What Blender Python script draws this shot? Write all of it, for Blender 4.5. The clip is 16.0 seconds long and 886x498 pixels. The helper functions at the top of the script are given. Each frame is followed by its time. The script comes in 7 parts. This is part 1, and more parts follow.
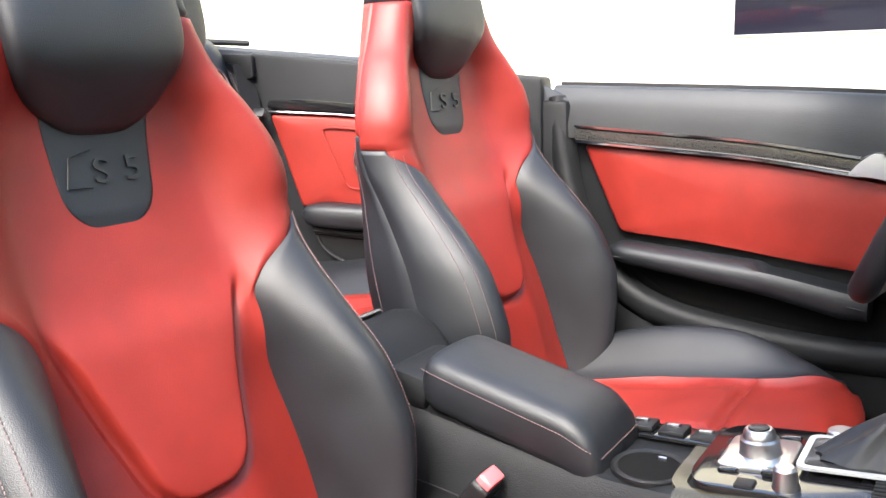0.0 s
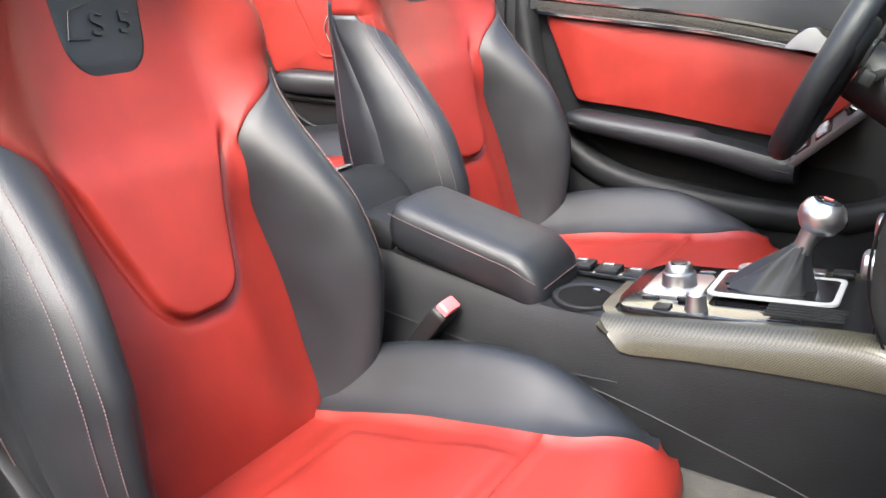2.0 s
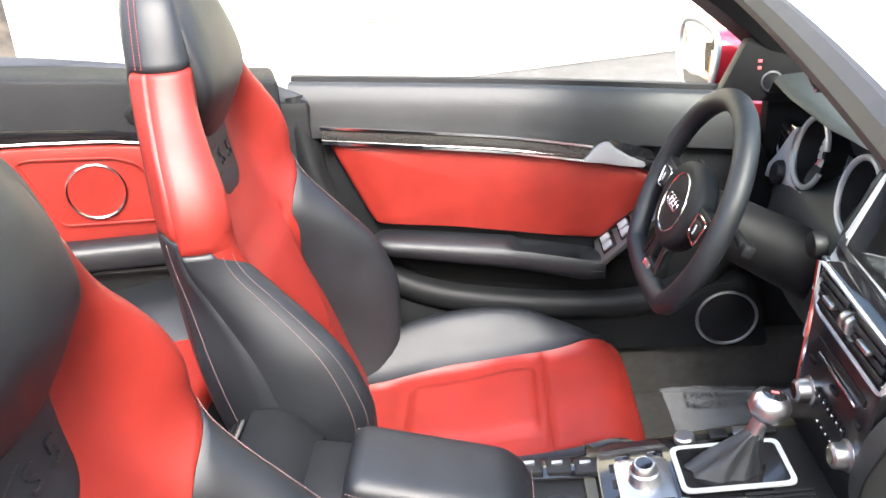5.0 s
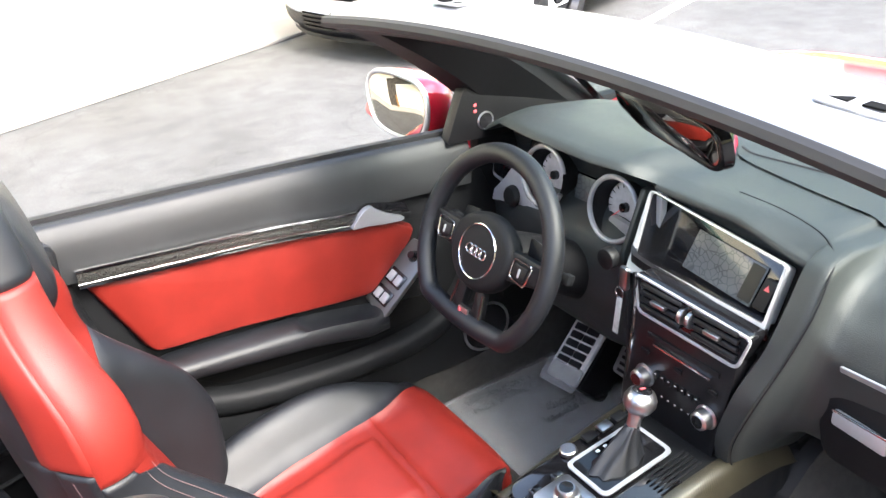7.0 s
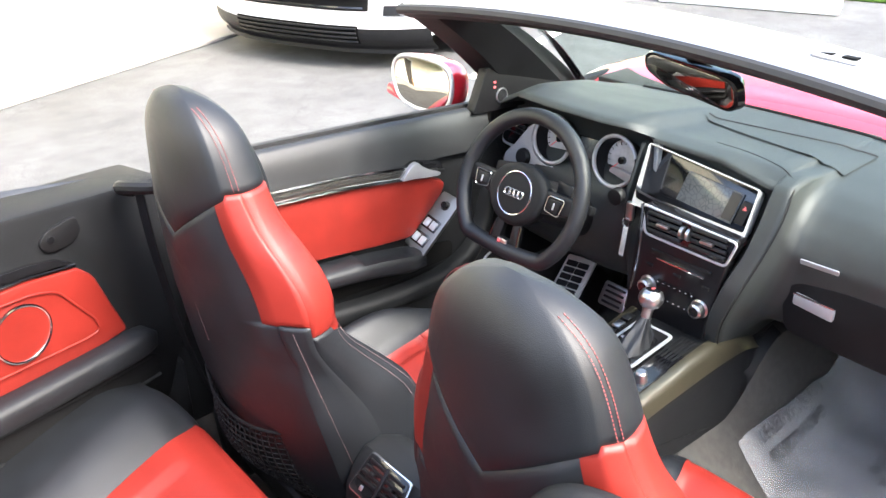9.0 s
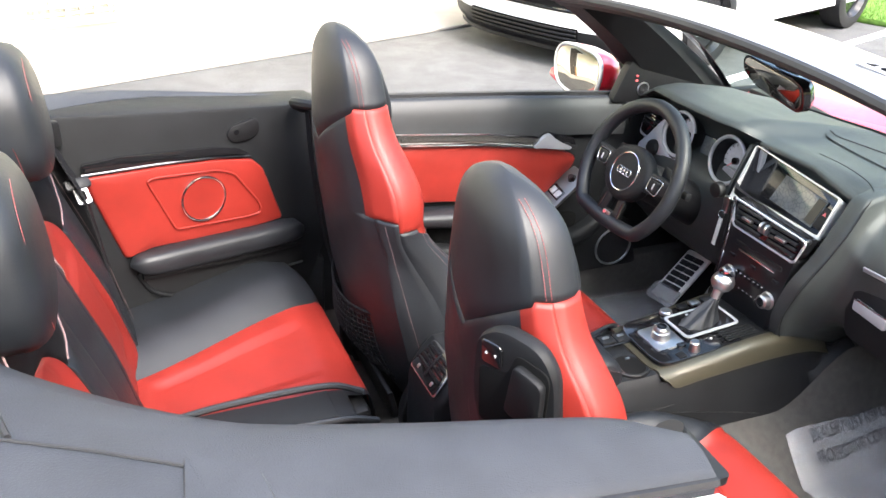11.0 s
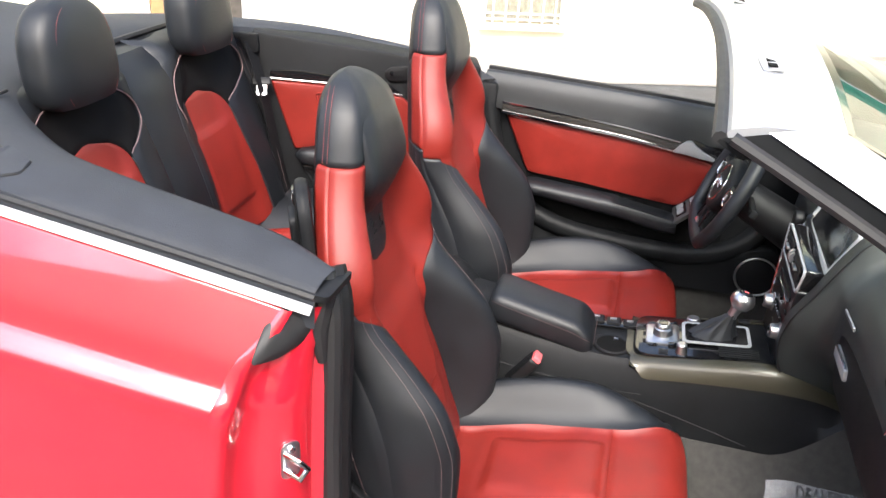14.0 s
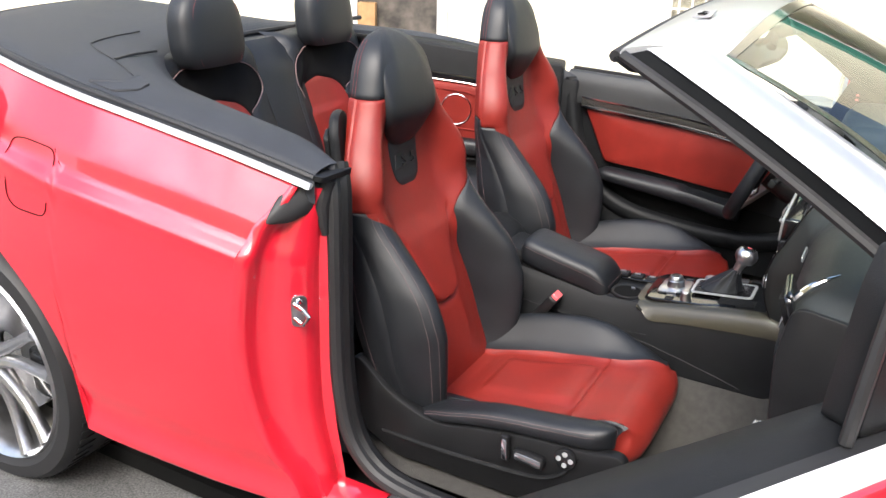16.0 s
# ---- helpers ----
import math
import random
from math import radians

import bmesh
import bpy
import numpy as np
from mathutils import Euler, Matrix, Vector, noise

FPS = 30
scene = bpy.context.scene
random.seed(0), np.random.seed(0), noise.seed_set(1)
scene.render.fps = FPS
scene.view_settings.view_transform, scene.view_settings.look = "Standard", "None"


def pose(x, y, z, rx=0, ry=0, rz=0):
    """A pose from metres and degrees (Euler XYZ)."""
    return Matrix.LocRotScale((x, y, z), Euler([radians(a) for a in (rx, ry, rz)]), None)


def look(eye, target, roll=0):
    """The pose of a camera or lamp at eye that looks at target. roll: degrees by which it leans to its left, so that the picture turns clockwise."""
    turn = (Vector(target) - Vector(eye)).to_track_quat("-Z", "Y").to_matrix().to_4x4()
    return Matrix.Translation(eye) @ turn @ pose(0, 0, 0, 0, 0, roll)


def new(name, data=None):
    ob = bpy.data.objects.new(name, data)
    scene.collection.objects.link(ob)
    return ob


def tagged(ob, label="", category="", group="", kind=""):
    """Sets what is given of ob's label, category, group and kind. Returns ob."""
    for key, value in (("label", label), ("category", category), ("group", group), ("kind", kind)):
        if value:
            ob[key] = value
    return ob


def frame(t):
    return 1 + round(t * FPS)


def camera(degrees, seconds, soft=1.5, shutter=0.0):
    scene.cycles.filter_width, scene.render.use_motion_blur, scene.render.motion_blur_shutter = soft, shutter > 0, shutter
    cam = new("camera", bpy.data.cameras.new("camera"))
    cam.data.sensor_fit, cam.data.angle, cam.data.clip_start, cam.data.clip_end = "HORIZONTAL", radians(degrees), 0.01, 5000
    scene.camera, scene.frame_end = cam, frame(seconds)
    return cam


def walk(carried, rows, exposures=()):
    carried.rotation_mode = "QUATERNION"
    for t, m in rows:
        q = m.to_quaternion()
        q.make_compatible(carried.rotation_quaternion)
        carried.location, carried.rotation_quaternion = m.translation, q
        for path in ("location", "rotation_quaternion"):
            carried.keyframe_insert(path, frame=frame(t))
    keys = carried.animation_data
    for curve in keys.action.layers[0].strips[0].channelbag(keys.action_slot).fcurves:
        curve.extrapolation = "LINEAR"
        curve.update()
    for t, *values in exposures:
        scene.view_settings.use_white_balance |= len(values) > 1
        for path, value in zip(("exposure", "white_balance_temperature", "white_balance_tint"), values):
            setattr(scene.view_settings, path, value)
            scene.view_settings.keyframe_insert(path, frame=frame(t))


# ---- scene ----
cam = camera(55.5, 16.0)
PATH = [
    (0, (0.769, -0.912, 0.933), (-0.32, 0.716, 0.532), -1.8),
    (0.5, (0.788, -0.953, 0.918), (-0.281, 0.653, 0.392), -1.7),
    (1, (0.812, -0.97, 0.908), (-0.227, 0.627, 0.302), -1.3),
    (1.5, (0.831, -1.006, 0.917), (-0.19, 0.581, 0.252), -1.3),
    (2, (0.845, -1.019, 0.924), (-0.146, 0.584, 0.254), -0.6),
    (2.5, (0.801, -0.981, 0.951), (-0.183, 0.576, 0.174), -0.7),
    (3, (0.734, -0.917, 1.009), (-0.262, 0.623, 0.211), 0.7),
    (3.5, (0.682, -0.889, 1.072), (-0.288, 0.676, 0.294), -0.9),
    (4, (0.608, -0.89, 1.149), (-0.24, 0.739, 0.355), 0.4),
    (4.5, (0.493, -0.918, 1.23), (0.018, 0.849, 0.423), -1.9),
    (5, (0.364, -0.912, 1.298), (0.262, 0.896, 0.449), -2.8),
    (5.2, (0.327, -0.883, 1.31), (0.336, 0.933, 0.472), -4.0),
    (7.3, (-0.155, -0.744, 1.514), (0.852, 0.719, 0.596), -3.1),
    (7.5, (-0.21, -0.756, 1.532), (0.849, 0.68, 0.629), -2.5),
    (8, (-0.347, -0.755, 1.547), (0.868, 0.545, 0.633), -1.9),
    (8.5, (-0.469, -0.806, 1.551), (0.734, 0.515, 0.652), -0.5),
    (9, (-0.587, -0.881, 1.541), (0.554, 0.482, 0.624), -1.1),
    (9.5, (-0.717, -0.943, 1.54), (0.41, 0.426, 0.615), -0.7),
    (10, (-0.773, -1.039, 1.556), (0.298, 0.383, 0.644), 1.1),
    (10.2, (-0.752, -1.093, 1.552), (0.258, 0.378, 0.651), 1.6),
    (12.3, (-0.127, -1.551, 1.54), (0.142, 0.218, 0.647), 2.6),
    (12.5, (-0.06, -1.575, 1.531), (0.143, 0.211, 0.654), 2.4),
    (13, (0.106, -1.587, 1.517), (0.129, 0.204, 0.627), 3.7),
    (13.5, (0.264, -1.674, 1.506), (0.075, 0.116, 0.635), 2.9),
    (14, (0.419, -1.76, 1.508), (0.039, 0.001, 0.639), 3.8),
    (14.5, (0.552, -1.737, 1.49), (-0.005, -0.024, 0.62), 3.6),
    (15, (0.709, -1.779, 1.457), (-0.061, -0.153, 0.583), 2.5),
    (15.5, (0.86, -1.855, 1.428), (0.014, -0.233, 0.618), 0.1),
    (16, (0.989, -2.018, 1.392), (0.102, -0.387, 0.647), 1.3),
]
EXPOSURES = [(0, 2.9), (1.0, 2.86), (2.0, 3.02), (3.5, 3.1), (5, 3.1), (7.3, 2.95), (9, 3.05), (10.2, 2.98), (12.5, 2.5), (14.0, 2.12), (15, 1.92), (16, 1.83)]
walk(cam, [(t, look(*p)) for t, *p in PATH], EXPOSURES)

# ---- light ----
SUN_DIR = (radians(50), radians(170))
world = bpy.data.worlds.new("sky")
scene.world = world
world.use_nodes = True
_wn = world.node_tree.nodes
_sky = _wn.new("ShaderNodeTexSky")
_sky.sky_type = "NISHITA"
_sky.sun_disc = False
_sky.sun_elevation, _sky.sun_rotation = SUN_DIR
_sky.air_density, _sky.dust_density, _sky.ozone_density = 1.0, 4.0, 1.0
_hsv = _wn.new("ShaderNodeHueSaturation")
_hsv.inputs["Saturation"].default_value = 0.9
world.node_tree.links.new(_sky.outputs[0], _hsv.inputs["Color"])
_ct = _wn.new("ShaderNodeTexCoord")
_cn = _wn.new("ShaderNodeTexNoise")
_cn.inputs["Scale"].default_value, _cn.inputs["Detail"].default_value = 3.2, 7
_cr = _wn.new("ShaderNodeValToRGB")
_cr.color_ramp.elements[0].position, _cr.color_ramp.elements[1].position = 0.42, 0.62
_cr.color_ramp.elements[0].color, _cr.color_ramp.elements[1].color = (0.55, 0.58, 0.62, 1), (1.6, 1.58, 1.52, 1)
_cm = _wn.new("ShaderNodeMix")
_cm.data_type, _cm.blend_type = "RGBA", "MULTIPLY"
_cm.inputs[0].default_value = 1.0
world.node_tree.links.new(_ct.outputs["Generated"], _cn.inputs["Vector"])
world.node_tree.links.new(_cn.outputs["Fac"], _cr.inputs["Fac"])
world.node_tree.links.new(_hsv.outputs[0], _cm.inputs[6])
world.node_tree.links.new(_cr.outputs["Color"], _cm.inputs[7])
world.node_tree.links.new(_cm.outputs[2], _wn["Background"].inputs["Color"])
_wn["Background"].inputs["Strength"].default_value = 0.15
sun_data = bpy.data.lights.new("sun", "SUN")
sun_data.energy, sun_data.angle, sun_data.color = 1.25, radians(18), (1.0, 0.97, 0.93)
sun = new("sun", sun_data)
sun.rotation_euler = (radians(90) - SUN_DIR[0], 0, radians(180) - SUN_DIR[1])


# ---- materials ----
def mat(name, col, rough=0.5, metal=0.0, var=0.0, scale=30.0, bump=0.0, bscale=200.0, coat=0.0, spec=0.5, kind="noise", col2=None, sheen=0.0):
    m = bpy.data.materials.new(name)
    m.use_nodes = True
    nt = m.node_tree
    b = nt.nodes["Principled BSDF"]
    b.inputs["Base Color"].default_value = (*col, 1)
    b.inputs["Roughness"].default_value = rough
    b.inputs["Metallic"].default_value = metal
    b.inputs["Specular IOR Level"].default_value = spec
    b.inputs["Coat Weight"].default_value = coat
    b.inputs["Coat Roughness"].default_value = 0.04
    b.inputs["Sheen Weight"].default_value = sheen
    tc = nt.nodes.new("ShaderNodeTexCoord")
    if var:
        n = nt.nodes.new("ShaderNodeTexNoise")
        n.inputs["Scale"].default_value = scale
        n.inputs["Detail"].default_value = 6
        nt.links.new(tc.outputs["Object"], n.inputs["Vector"])
        r = nt.nodes.new("ShaderNodeValToRGB")
        r.color_ramp.elements[0].position, r.color_ramp.elements[1].position = 0.3, 0.7
        lo = col2 or tuple(c * (1 - var) for c in col)
        r.color_ramp.elements[0].color = (*lo, 1)
        r.color_ramp.elements[1].color = (*(min(1, c * (1 + var)) for c in col), 1)
        nt.links.new(n.outputs["Fac"], r.inputs["Fac"])
        nt.links.new(r.outputs["Color"], b.inputs["Base Color"])
        mr = nt.nodes.new("ShaderNodeMapRange")
        mr.inputs["To Min"].default_value, mr.inputs["To Max"].default_value = max(0, rough - 0.08), min(1, rough + 0.08)
        nt.links.new(n.outputs["Fac"], mr.inputs["Value"])
        nt.links.new(mr.outputs["Result"], b.inputs["Roughness"])
    if bump:
        if kind == "leather":
            t = nt.nodes.new("ShaderNodeTexVoronoi")
            t.inputs["Scale"].default_value = bscale
            out = t.outputs["Distance"]
        else:
            t = nt.nodes.new("ShaderNodeTexNoise")
            t.inputs["Scale"].default_value = bscale
            t.inputs["Detail"].default_value = 4
            out = t.outputs["Fac"]
        nt.links.new(tc.outputs["Object"], t.inputs["Vector"])
        bp = nt.nodes.new("ShaderNodeBump")
        bp.inputs["Strength"].default_value = bump
        bp.inputs["Distance"].default_value = 0.002 if bscale > 40 else 0.012
        if kind == "leather":
            w = nt.nodes.new("ShaderNodeTexNoise")
            w.inputs["Scale"].default_value = 22
            w.inputs["Detail"].default_value = 3
            nt.links.new(tc.outputs["Object"], w.inputs["Vector"])
            mix = nt.nodes.new("ShaderNodeMath")
            mix.operation = "MULTIPLY_ADD"
            mix.inputs[1].default_value = 2.0
            nt.links.new(w.outputs["Fac"], mix.inputs[0])
            nt.links.new(out, mix.inputs[2])
            out = mix.outputs[0]
        nt.links.new(out, bp.inputs["Height"])
        nt.links.new(bp.outputs["Normal"], b.inputs["Normal"])
    return m


BLACK_LEATHER = mat("black_leather", (0.0068, 0.0081, 0.0104), 0.49, var=0.25, scale=18, bump=0.15, bscale=900, kind="leather", spec=0.5)
RED_LEATHER = mat("red_leather", (0.184, 0.0150, 0.0102), 0.44, var=0.14, scale=14, bump=0.16, bscale=900, kind="leather", spec=0.40)
BLACK_PLASTIC = mat("black_plastic", (0.0065, 0.0067, 0.0075), 0.48, var=0.2, scale=25, bump=0.25, bscale=700, spec=0.32)
SOFT_BLACK = mat("soft_touch_black", (0.0078, 0.0084, 0.0093), 0.56, var=0.2, scale=20, bump=0.3, bscale=600, spec=0.22)
# the soft-touch black again, lightened for the sheen on the driver door's rail
SOFT_BLACK_LIT = mat("soft_touch_black_lit", (0.019, 0.0202, 0.0212), 0.5, var=0.15, scale=18, bump=0.3, bscale=600, spec=0.45)
DASH_PAD = mat("dash_pad", (0.0235, 0.0275, 0.0268), 0.52, var=0.15, scale=16, bump=0.3, bscale=600)
DECK = mat("tonneau_leatherette", (0.031, 0.034, 0.040), 0.65, var=0.15, scale=12, bump=0.4, bscale=500, spec=0.22)
GLOSS_BLACK = mat("gloss_black", (0.008, 0.008, 0.009), 0.12, coat=0.5)
RUBBER = mat("rubber", (0.012, 0.012, 0.013), 0.6, var=0.2, scale=40)
CHROME = mat("chrome", (0.75, 0.75, 0.76), 0.12, 1.0)
ALU = mat("brushed_aluminium", (0.55, 0.55, 0.56), 0.32, 1.0, var=0.06, scale=60)
INT_SILVER = mat("satin_silver", (0.44, 0.45, 0.465), 0.34, 0.35, var=0.04, scale=50)
SILVER = mat("silver_paint", (0.47, 0.48, 0.50), 0.3, 0.6, var=0.05, scale=6, coat=0.6)
BRIGHT_TRIM = mat("bright_trim", (0.84, 0.85, 0.86), 0.3, 0.3, var=0.04, scale=8)
BACK_CLOTH = mat("perforated_black_leather", (0.0052, 0.0050, 0.0054), 0.7, var=0.2, scale=30, bump=0.5, bscale=450, spec=0.12)
RED_PAINT = mat("red_paint", (0.55, 0.010, 0.026), 0.34, var=0.03, scale=3, coat=1.0)
RED_PAINT.node_tree.nodes["Principled BSDF"].inputs["Coat IOR"].default_value = 1.9
CARPET = mat("carpet", (0.042, 0.040, 0.036), 0.95, var=0.2, scale=60, bump=0.8, bscale=900)
# near black: shade put into the colour of holes and recesses; also hidden parts
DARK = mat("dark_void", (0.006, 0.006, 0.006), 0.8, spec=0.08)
WHITE_MARK = mat("white_mark", (0.7, 0.7, 0.7), 0.5)
RED_THREAD = mat("red_thread", (0.26, 0.05, 0.05), 0.7)
GREY_THREAD = mat("grey_thread", (0.17, 0.11, 0.11), 0.7)
RED_PLASTIC = mat("red_plastic", (0.7, 0.12, 0.13), 0.35)
BELT = mat("belt_webbing", (0.010, 0.010, 0.011), 0.8, bump=0.6, bscale=500, spec=0.12)
WHITE_PAINT = mat("white_car_paint", (0.8, 0.81, 0.82), 0.3, coat=1.0)


def carbon():
    m = mat("carbon_weave", (0.2, 0.19, 0.14), 0.38, coat=0.35)
    nt = m.node_tree
    b = nt.nodes["Principled BSDF"]
    tc = nt.nodes["Texture Coordinate"]
    ch = nt.nodes.new("ShaderNodeTexChecker")
    ch.inputs["Scale"].default_value = 800
    ch.inputs["Color1"].default_value = (0.070, 0.062, 0.038, 1)
    ch.inputs["Color2"].default_value = (0.022, 0.020, 0.014, 1)
    mp = nt.nodes.new("ShaderNodeMapping")
    mp.inputs["Rotation"].default_value = (0.3, 0.78, 0.78)
    nt.links.new(tc.outputs["Object"], mp.inputs["Vector"])
    nt.links.new(mp.outputs["Vector"], ch.inputs["Vector"])
    nt.links.new(ch.outputs["Color"], b.inputs["Base Color"])
    b.inputs["Metallic"].default_value = 0.25
    return m


CARBON = carbon()
STRIP = mat("dark_weave_strip", (0.055, 0.054, 0.050), 0.2, 0.4, var=0.22, scale=500, coat=1.0)


def glass_mat(name, tint, rough=0.0):
    m = bpy.data.materials.new(name)
    m.use_nodes = True
    nt = m.node_tree
    nt.nodes.remove(nt.nodes["Principled BSDF"])
    tr = nt.nodes.new("ShaderNodeBsdfTransparent")
    tr.inputs["Color"].default_value = (*tint, 1)
    gl = nt.nodes.new("ShaderNodeBsdfGlossy")
    gl.inputs["Roughness"].default_value = rough
    lw = nt.nodes.new("ShaderNodeLayerWeight")
    lw.inputs["Blend"].default_value = 0.5
    pw = nt.nodes.new("ShaderNodeMath")
    pw.operation = "POWER"
    pw.inputs[1].default_value = 4.5
    nt.links.new(lw.outputs["Facing"], pw.inputs[0])
    fr = nt.nodes.new("ShaderNodeMath")
    fr.operation = "MULTIPLY_ADD"
    fr.inputs[1].default_value, fr.inputs[2].default_value = 0.9, 0.06
    nt.links.new(pw.outputs[0], fr.inputs[0])
    mx = nt.nodes.new("ShaderNodeMixShader")
    nt.links.new(fr.outputs[0], mx.inputs[0])
    nt.links.new(tr.outputs[0], mx.inputs[1])
    nt.links.new(gl.outputs[0], mx.inputs[2])
    nt.links.new(mx.outputs[0], nt.nodes["Material Output"].inputs["Surface"])
    return m


CLEAR = glass_mat("clear_pane", (0.94, 0.95, 0.94))
GLASS = glass_mat("windscreen_glass", (0.72, 0.83, 0.79))


def film_mat():
    m = mat("clear_film", (0.62, 0.63, 0.63), 0.16, spec=0.7, bump=1.0, bscale=26)
    nt = m.node_tree
    tr = nt.nodes.new("ShaderNodeBsdfTransparent")
    tr.inputs["Color"].default_value = (0.88, 0.88, 0.88, 1)
    mx = nt.nodes.new("ShaderNodeMixShader")
    mx.inputs[0].default_value = 0.30
    nt.links.new(tr.outputs[0], mx.inputs[1])
    nt.links.new(nt.nodes["Principled BSDF"].outputs[0], mx.inputs[2])
    nt.links.new(mx.outputs[0], nt.nodes["Material Output"].inputs["Surface"])
    return m


FILM = film_mat()
MIRROR = mat("mirror_glass", (0.42, 0.40, 0.35), 0.02, 1.0)


# ---- mesh helpers ----
def thing(name, label="", category="", group="", kind="", at=(0, 0, 0)):
    ob = new(name)
    ob.empty_display_size = 0.05
    ob.location = at
    return tagged(ob, label, category, group, kind)


def mesh_of(name, verts, faces, material, smooth=True):
    me = bpy.data.meshes.new(name)
    me.from_pydata([tuple(v) for v in verts], [], faces)
    me.materials.append(material)
    if smooth:
        me.polygons.foreach_set("use_smooth", [True] * len(me.polygons))
    me.update()
    return me


def link(name, me, parent=None, label=""):
    ob = new(name, me)
    if parent is not None:
        ob.parent = parent
    if label:
        ob["label"] = label
    return ob


def part(name, bm, material, parent, label="", smooth=True, sharp=35):
    bmesh.ops.recalc_face_normals(bm, faces=bm.faces)
    me = bpy.data.meshes.new(name)
    bm.to_mesh(me)
    bm.free()
    me.materials.append(material)
    if smooth:
        me.polygons.foreach_set("use_smooth", [True] * len(me.polygons))
        me.set_sharp_from_angle(angle=radians(sharp))
    me.update()
    return link(name, me, parent, label)


def lerp_curve(x, pts):
    """Smooth value at x through (x, value) pairs."""
    if x <= pts[0][0]:
        return pts[0][1]
    for i in range(len(pts) - 1):
        a, b = pts[i], pts[i + 1]
        if x <= b[0]:
            p0 = pts[i - 1] if i else a
            p3 = pts[i + 2] if i + 2 < len(pts) else b
            h = b[0] - a[0]
            m0 = (b[1] - p0[1]) / (b[0] - p0[0])
            m1 = (p3[1] - a[1]) / (p3[0] - a[0])
            t = (x - a[0]) / h
            return ((2 * t**3 - 3 * t**2 + 1) * a[1] + (t**3 - 2 * t**2 + t) * h * m0
                    + (-2 * t**3 + 3 * t**2) * b[1] + (t**3 - t**2) * h * m1)
    return pts[-1][1]


def curve_pts(pts, n):
    """n+1 smooth points through a chain of points."""
    d = [0.0]
    for a, b in zip(pts, pts[1:]):
        d.append(d[-1] + max(1e-6, (Vector(b) - Vector(a)).length))
    k = len(pts[0])
    return [Vector([lerp_curve(d[-1] * i / n, [(s, p[j]) for s, p in zip(d, pts)]) for j in range(k)]) for i in range(n + 1)]


def box(sx, sy, sz, m=None, bevel=0.0, seg=2):
    bm = bmesh.new()
    bmesh.ops.create_cube(bm, size=1)
    bmesh.ops.scale(bm, vec=(sx, sy, sz), verts=bm.verts)
    if bevel:
        bmesh.ops.bevel(bm, geom=bm.edges[:], offset=bevel, segments=seg, affect="EDGES", profile=0.5)
    if m is not None:
        bmesh.ops.transform(bm, matrix=m, verts=bm.verts)
    return bm


def cyl(r, h, m=None, n=32, r2=None, bevel=0.0):
    bm = bmesh.new()
    bmesh.ops.create_cone(bm, cap_ends=True, segments=n, radius1=r, radius2=r if r2 is None else r2, depth=h)
    if bevel:
        es = [e for e in bm.edges if len(e.link_faces) == 2 and any(len(f.verts) > 4 for f in e.link_faces)]
        bmesh.ops.bevel(bm, geom=es, offset=bevel, segments=2, affect="EDGES", profile=0.5)
    if m is not None:
        bmesh.ops.transform(bm, matrix=m, verts=bm.verts)
    return bm


def lathe(profile, m=None, n=40):
    """Turn (radius, height) pairs round z."""
    bm = bmesh.new()
    rings = []
    for r, h in profile:
        if r < 1e-6:
            rings.append([bm.verts.new((0, 0, h))])
        else:
            rings.append([bm.verts.new((r * math.cos(2 * math.pi * i / n), r * math.sin(2 * math.pi * i / n), h)) for i in range(n)])
    for a, b in zip(rings, rings[1:]):
        for i in range(n):
            j = (i + 1) % n
            q = [a[i % len(a)], a[j % len(a)], b[j % len(b)], b[i % len(b)]]
            q = [v for k, v in enumerate(q) if v not in q[:k]]
            if len(q) > 2:
                bm.faces.new(q)
    if m is not None:
        bmesh.ops.transform(bm, matrix=m, verts=bm.verts)
    return bm


def torus(R, r, m=None, n=48, k=10, a0=0.0, a1=360.0, sx=1.0):
    full = a1 - a0 >= 359.9
    pts = [(R * sx * math.cos(radians(a0 + (a1 - a0) * i / n)), R * math.sin(radians(a0 + (a1 - a0) * i / n)), 0) for i in range(n if full else n + 1)]
    bm = tube_bm(pts, r, k, full)
    if m is not None:
        bmesh.ops.transform(bm, matrix=m, verts=bm.verts)
    return bm


def tube_bm(pts, r, k=8, closed=False, flat=1.0, up=None):
    """A tube along points; r is one radius or one each; flat squeezes it along its second axis."""
    pts = [Vector(p) for p in pts]
    n = len(pts)
    bm = bmesh.new()
    rings = []
    ref = Vector(up) if up else None
    for i, p in enumerate(pts):
        a = pts[(i - 1) % n] if closed or i else p
        b = pts[(i + 1) % n] if closed or i < n - 1 else p
        t = (b - a).normalized()
        if up is None:
            if ref is None:
                ref = Vector((0, 0, 1)) if abs(t.z) < 0.9 else Vector((1, 0, 0))
            s = t.cross(ref).normalized()
            ref = s.cross(t).normalized()
            w = ref
        else:
            s = t.cross(ref).normalized()
            w = s.cross(t).normalized()
        rr = r[i] if isinstance(r, (list, tuple)) else r
        rings.append([bm.verts.new(p + s * rr * math.cos(2 * math.pi * j / k) + w * rr * flat * math.sin(2 * math.pi * j / k)) for j in range(k)])
    for i in range(n if closed else n - 1):
        a, b = rings[i], rings[(i + 1) % n]
        for j in range(k):
            bm.faces.new((a[j], a[(j + 1) % k], b[(j + 1) % k], b[j]))
    if not closed:
        bm.faces.new(rings[0])
        bm.faces.new(rings[-1])
    return bm


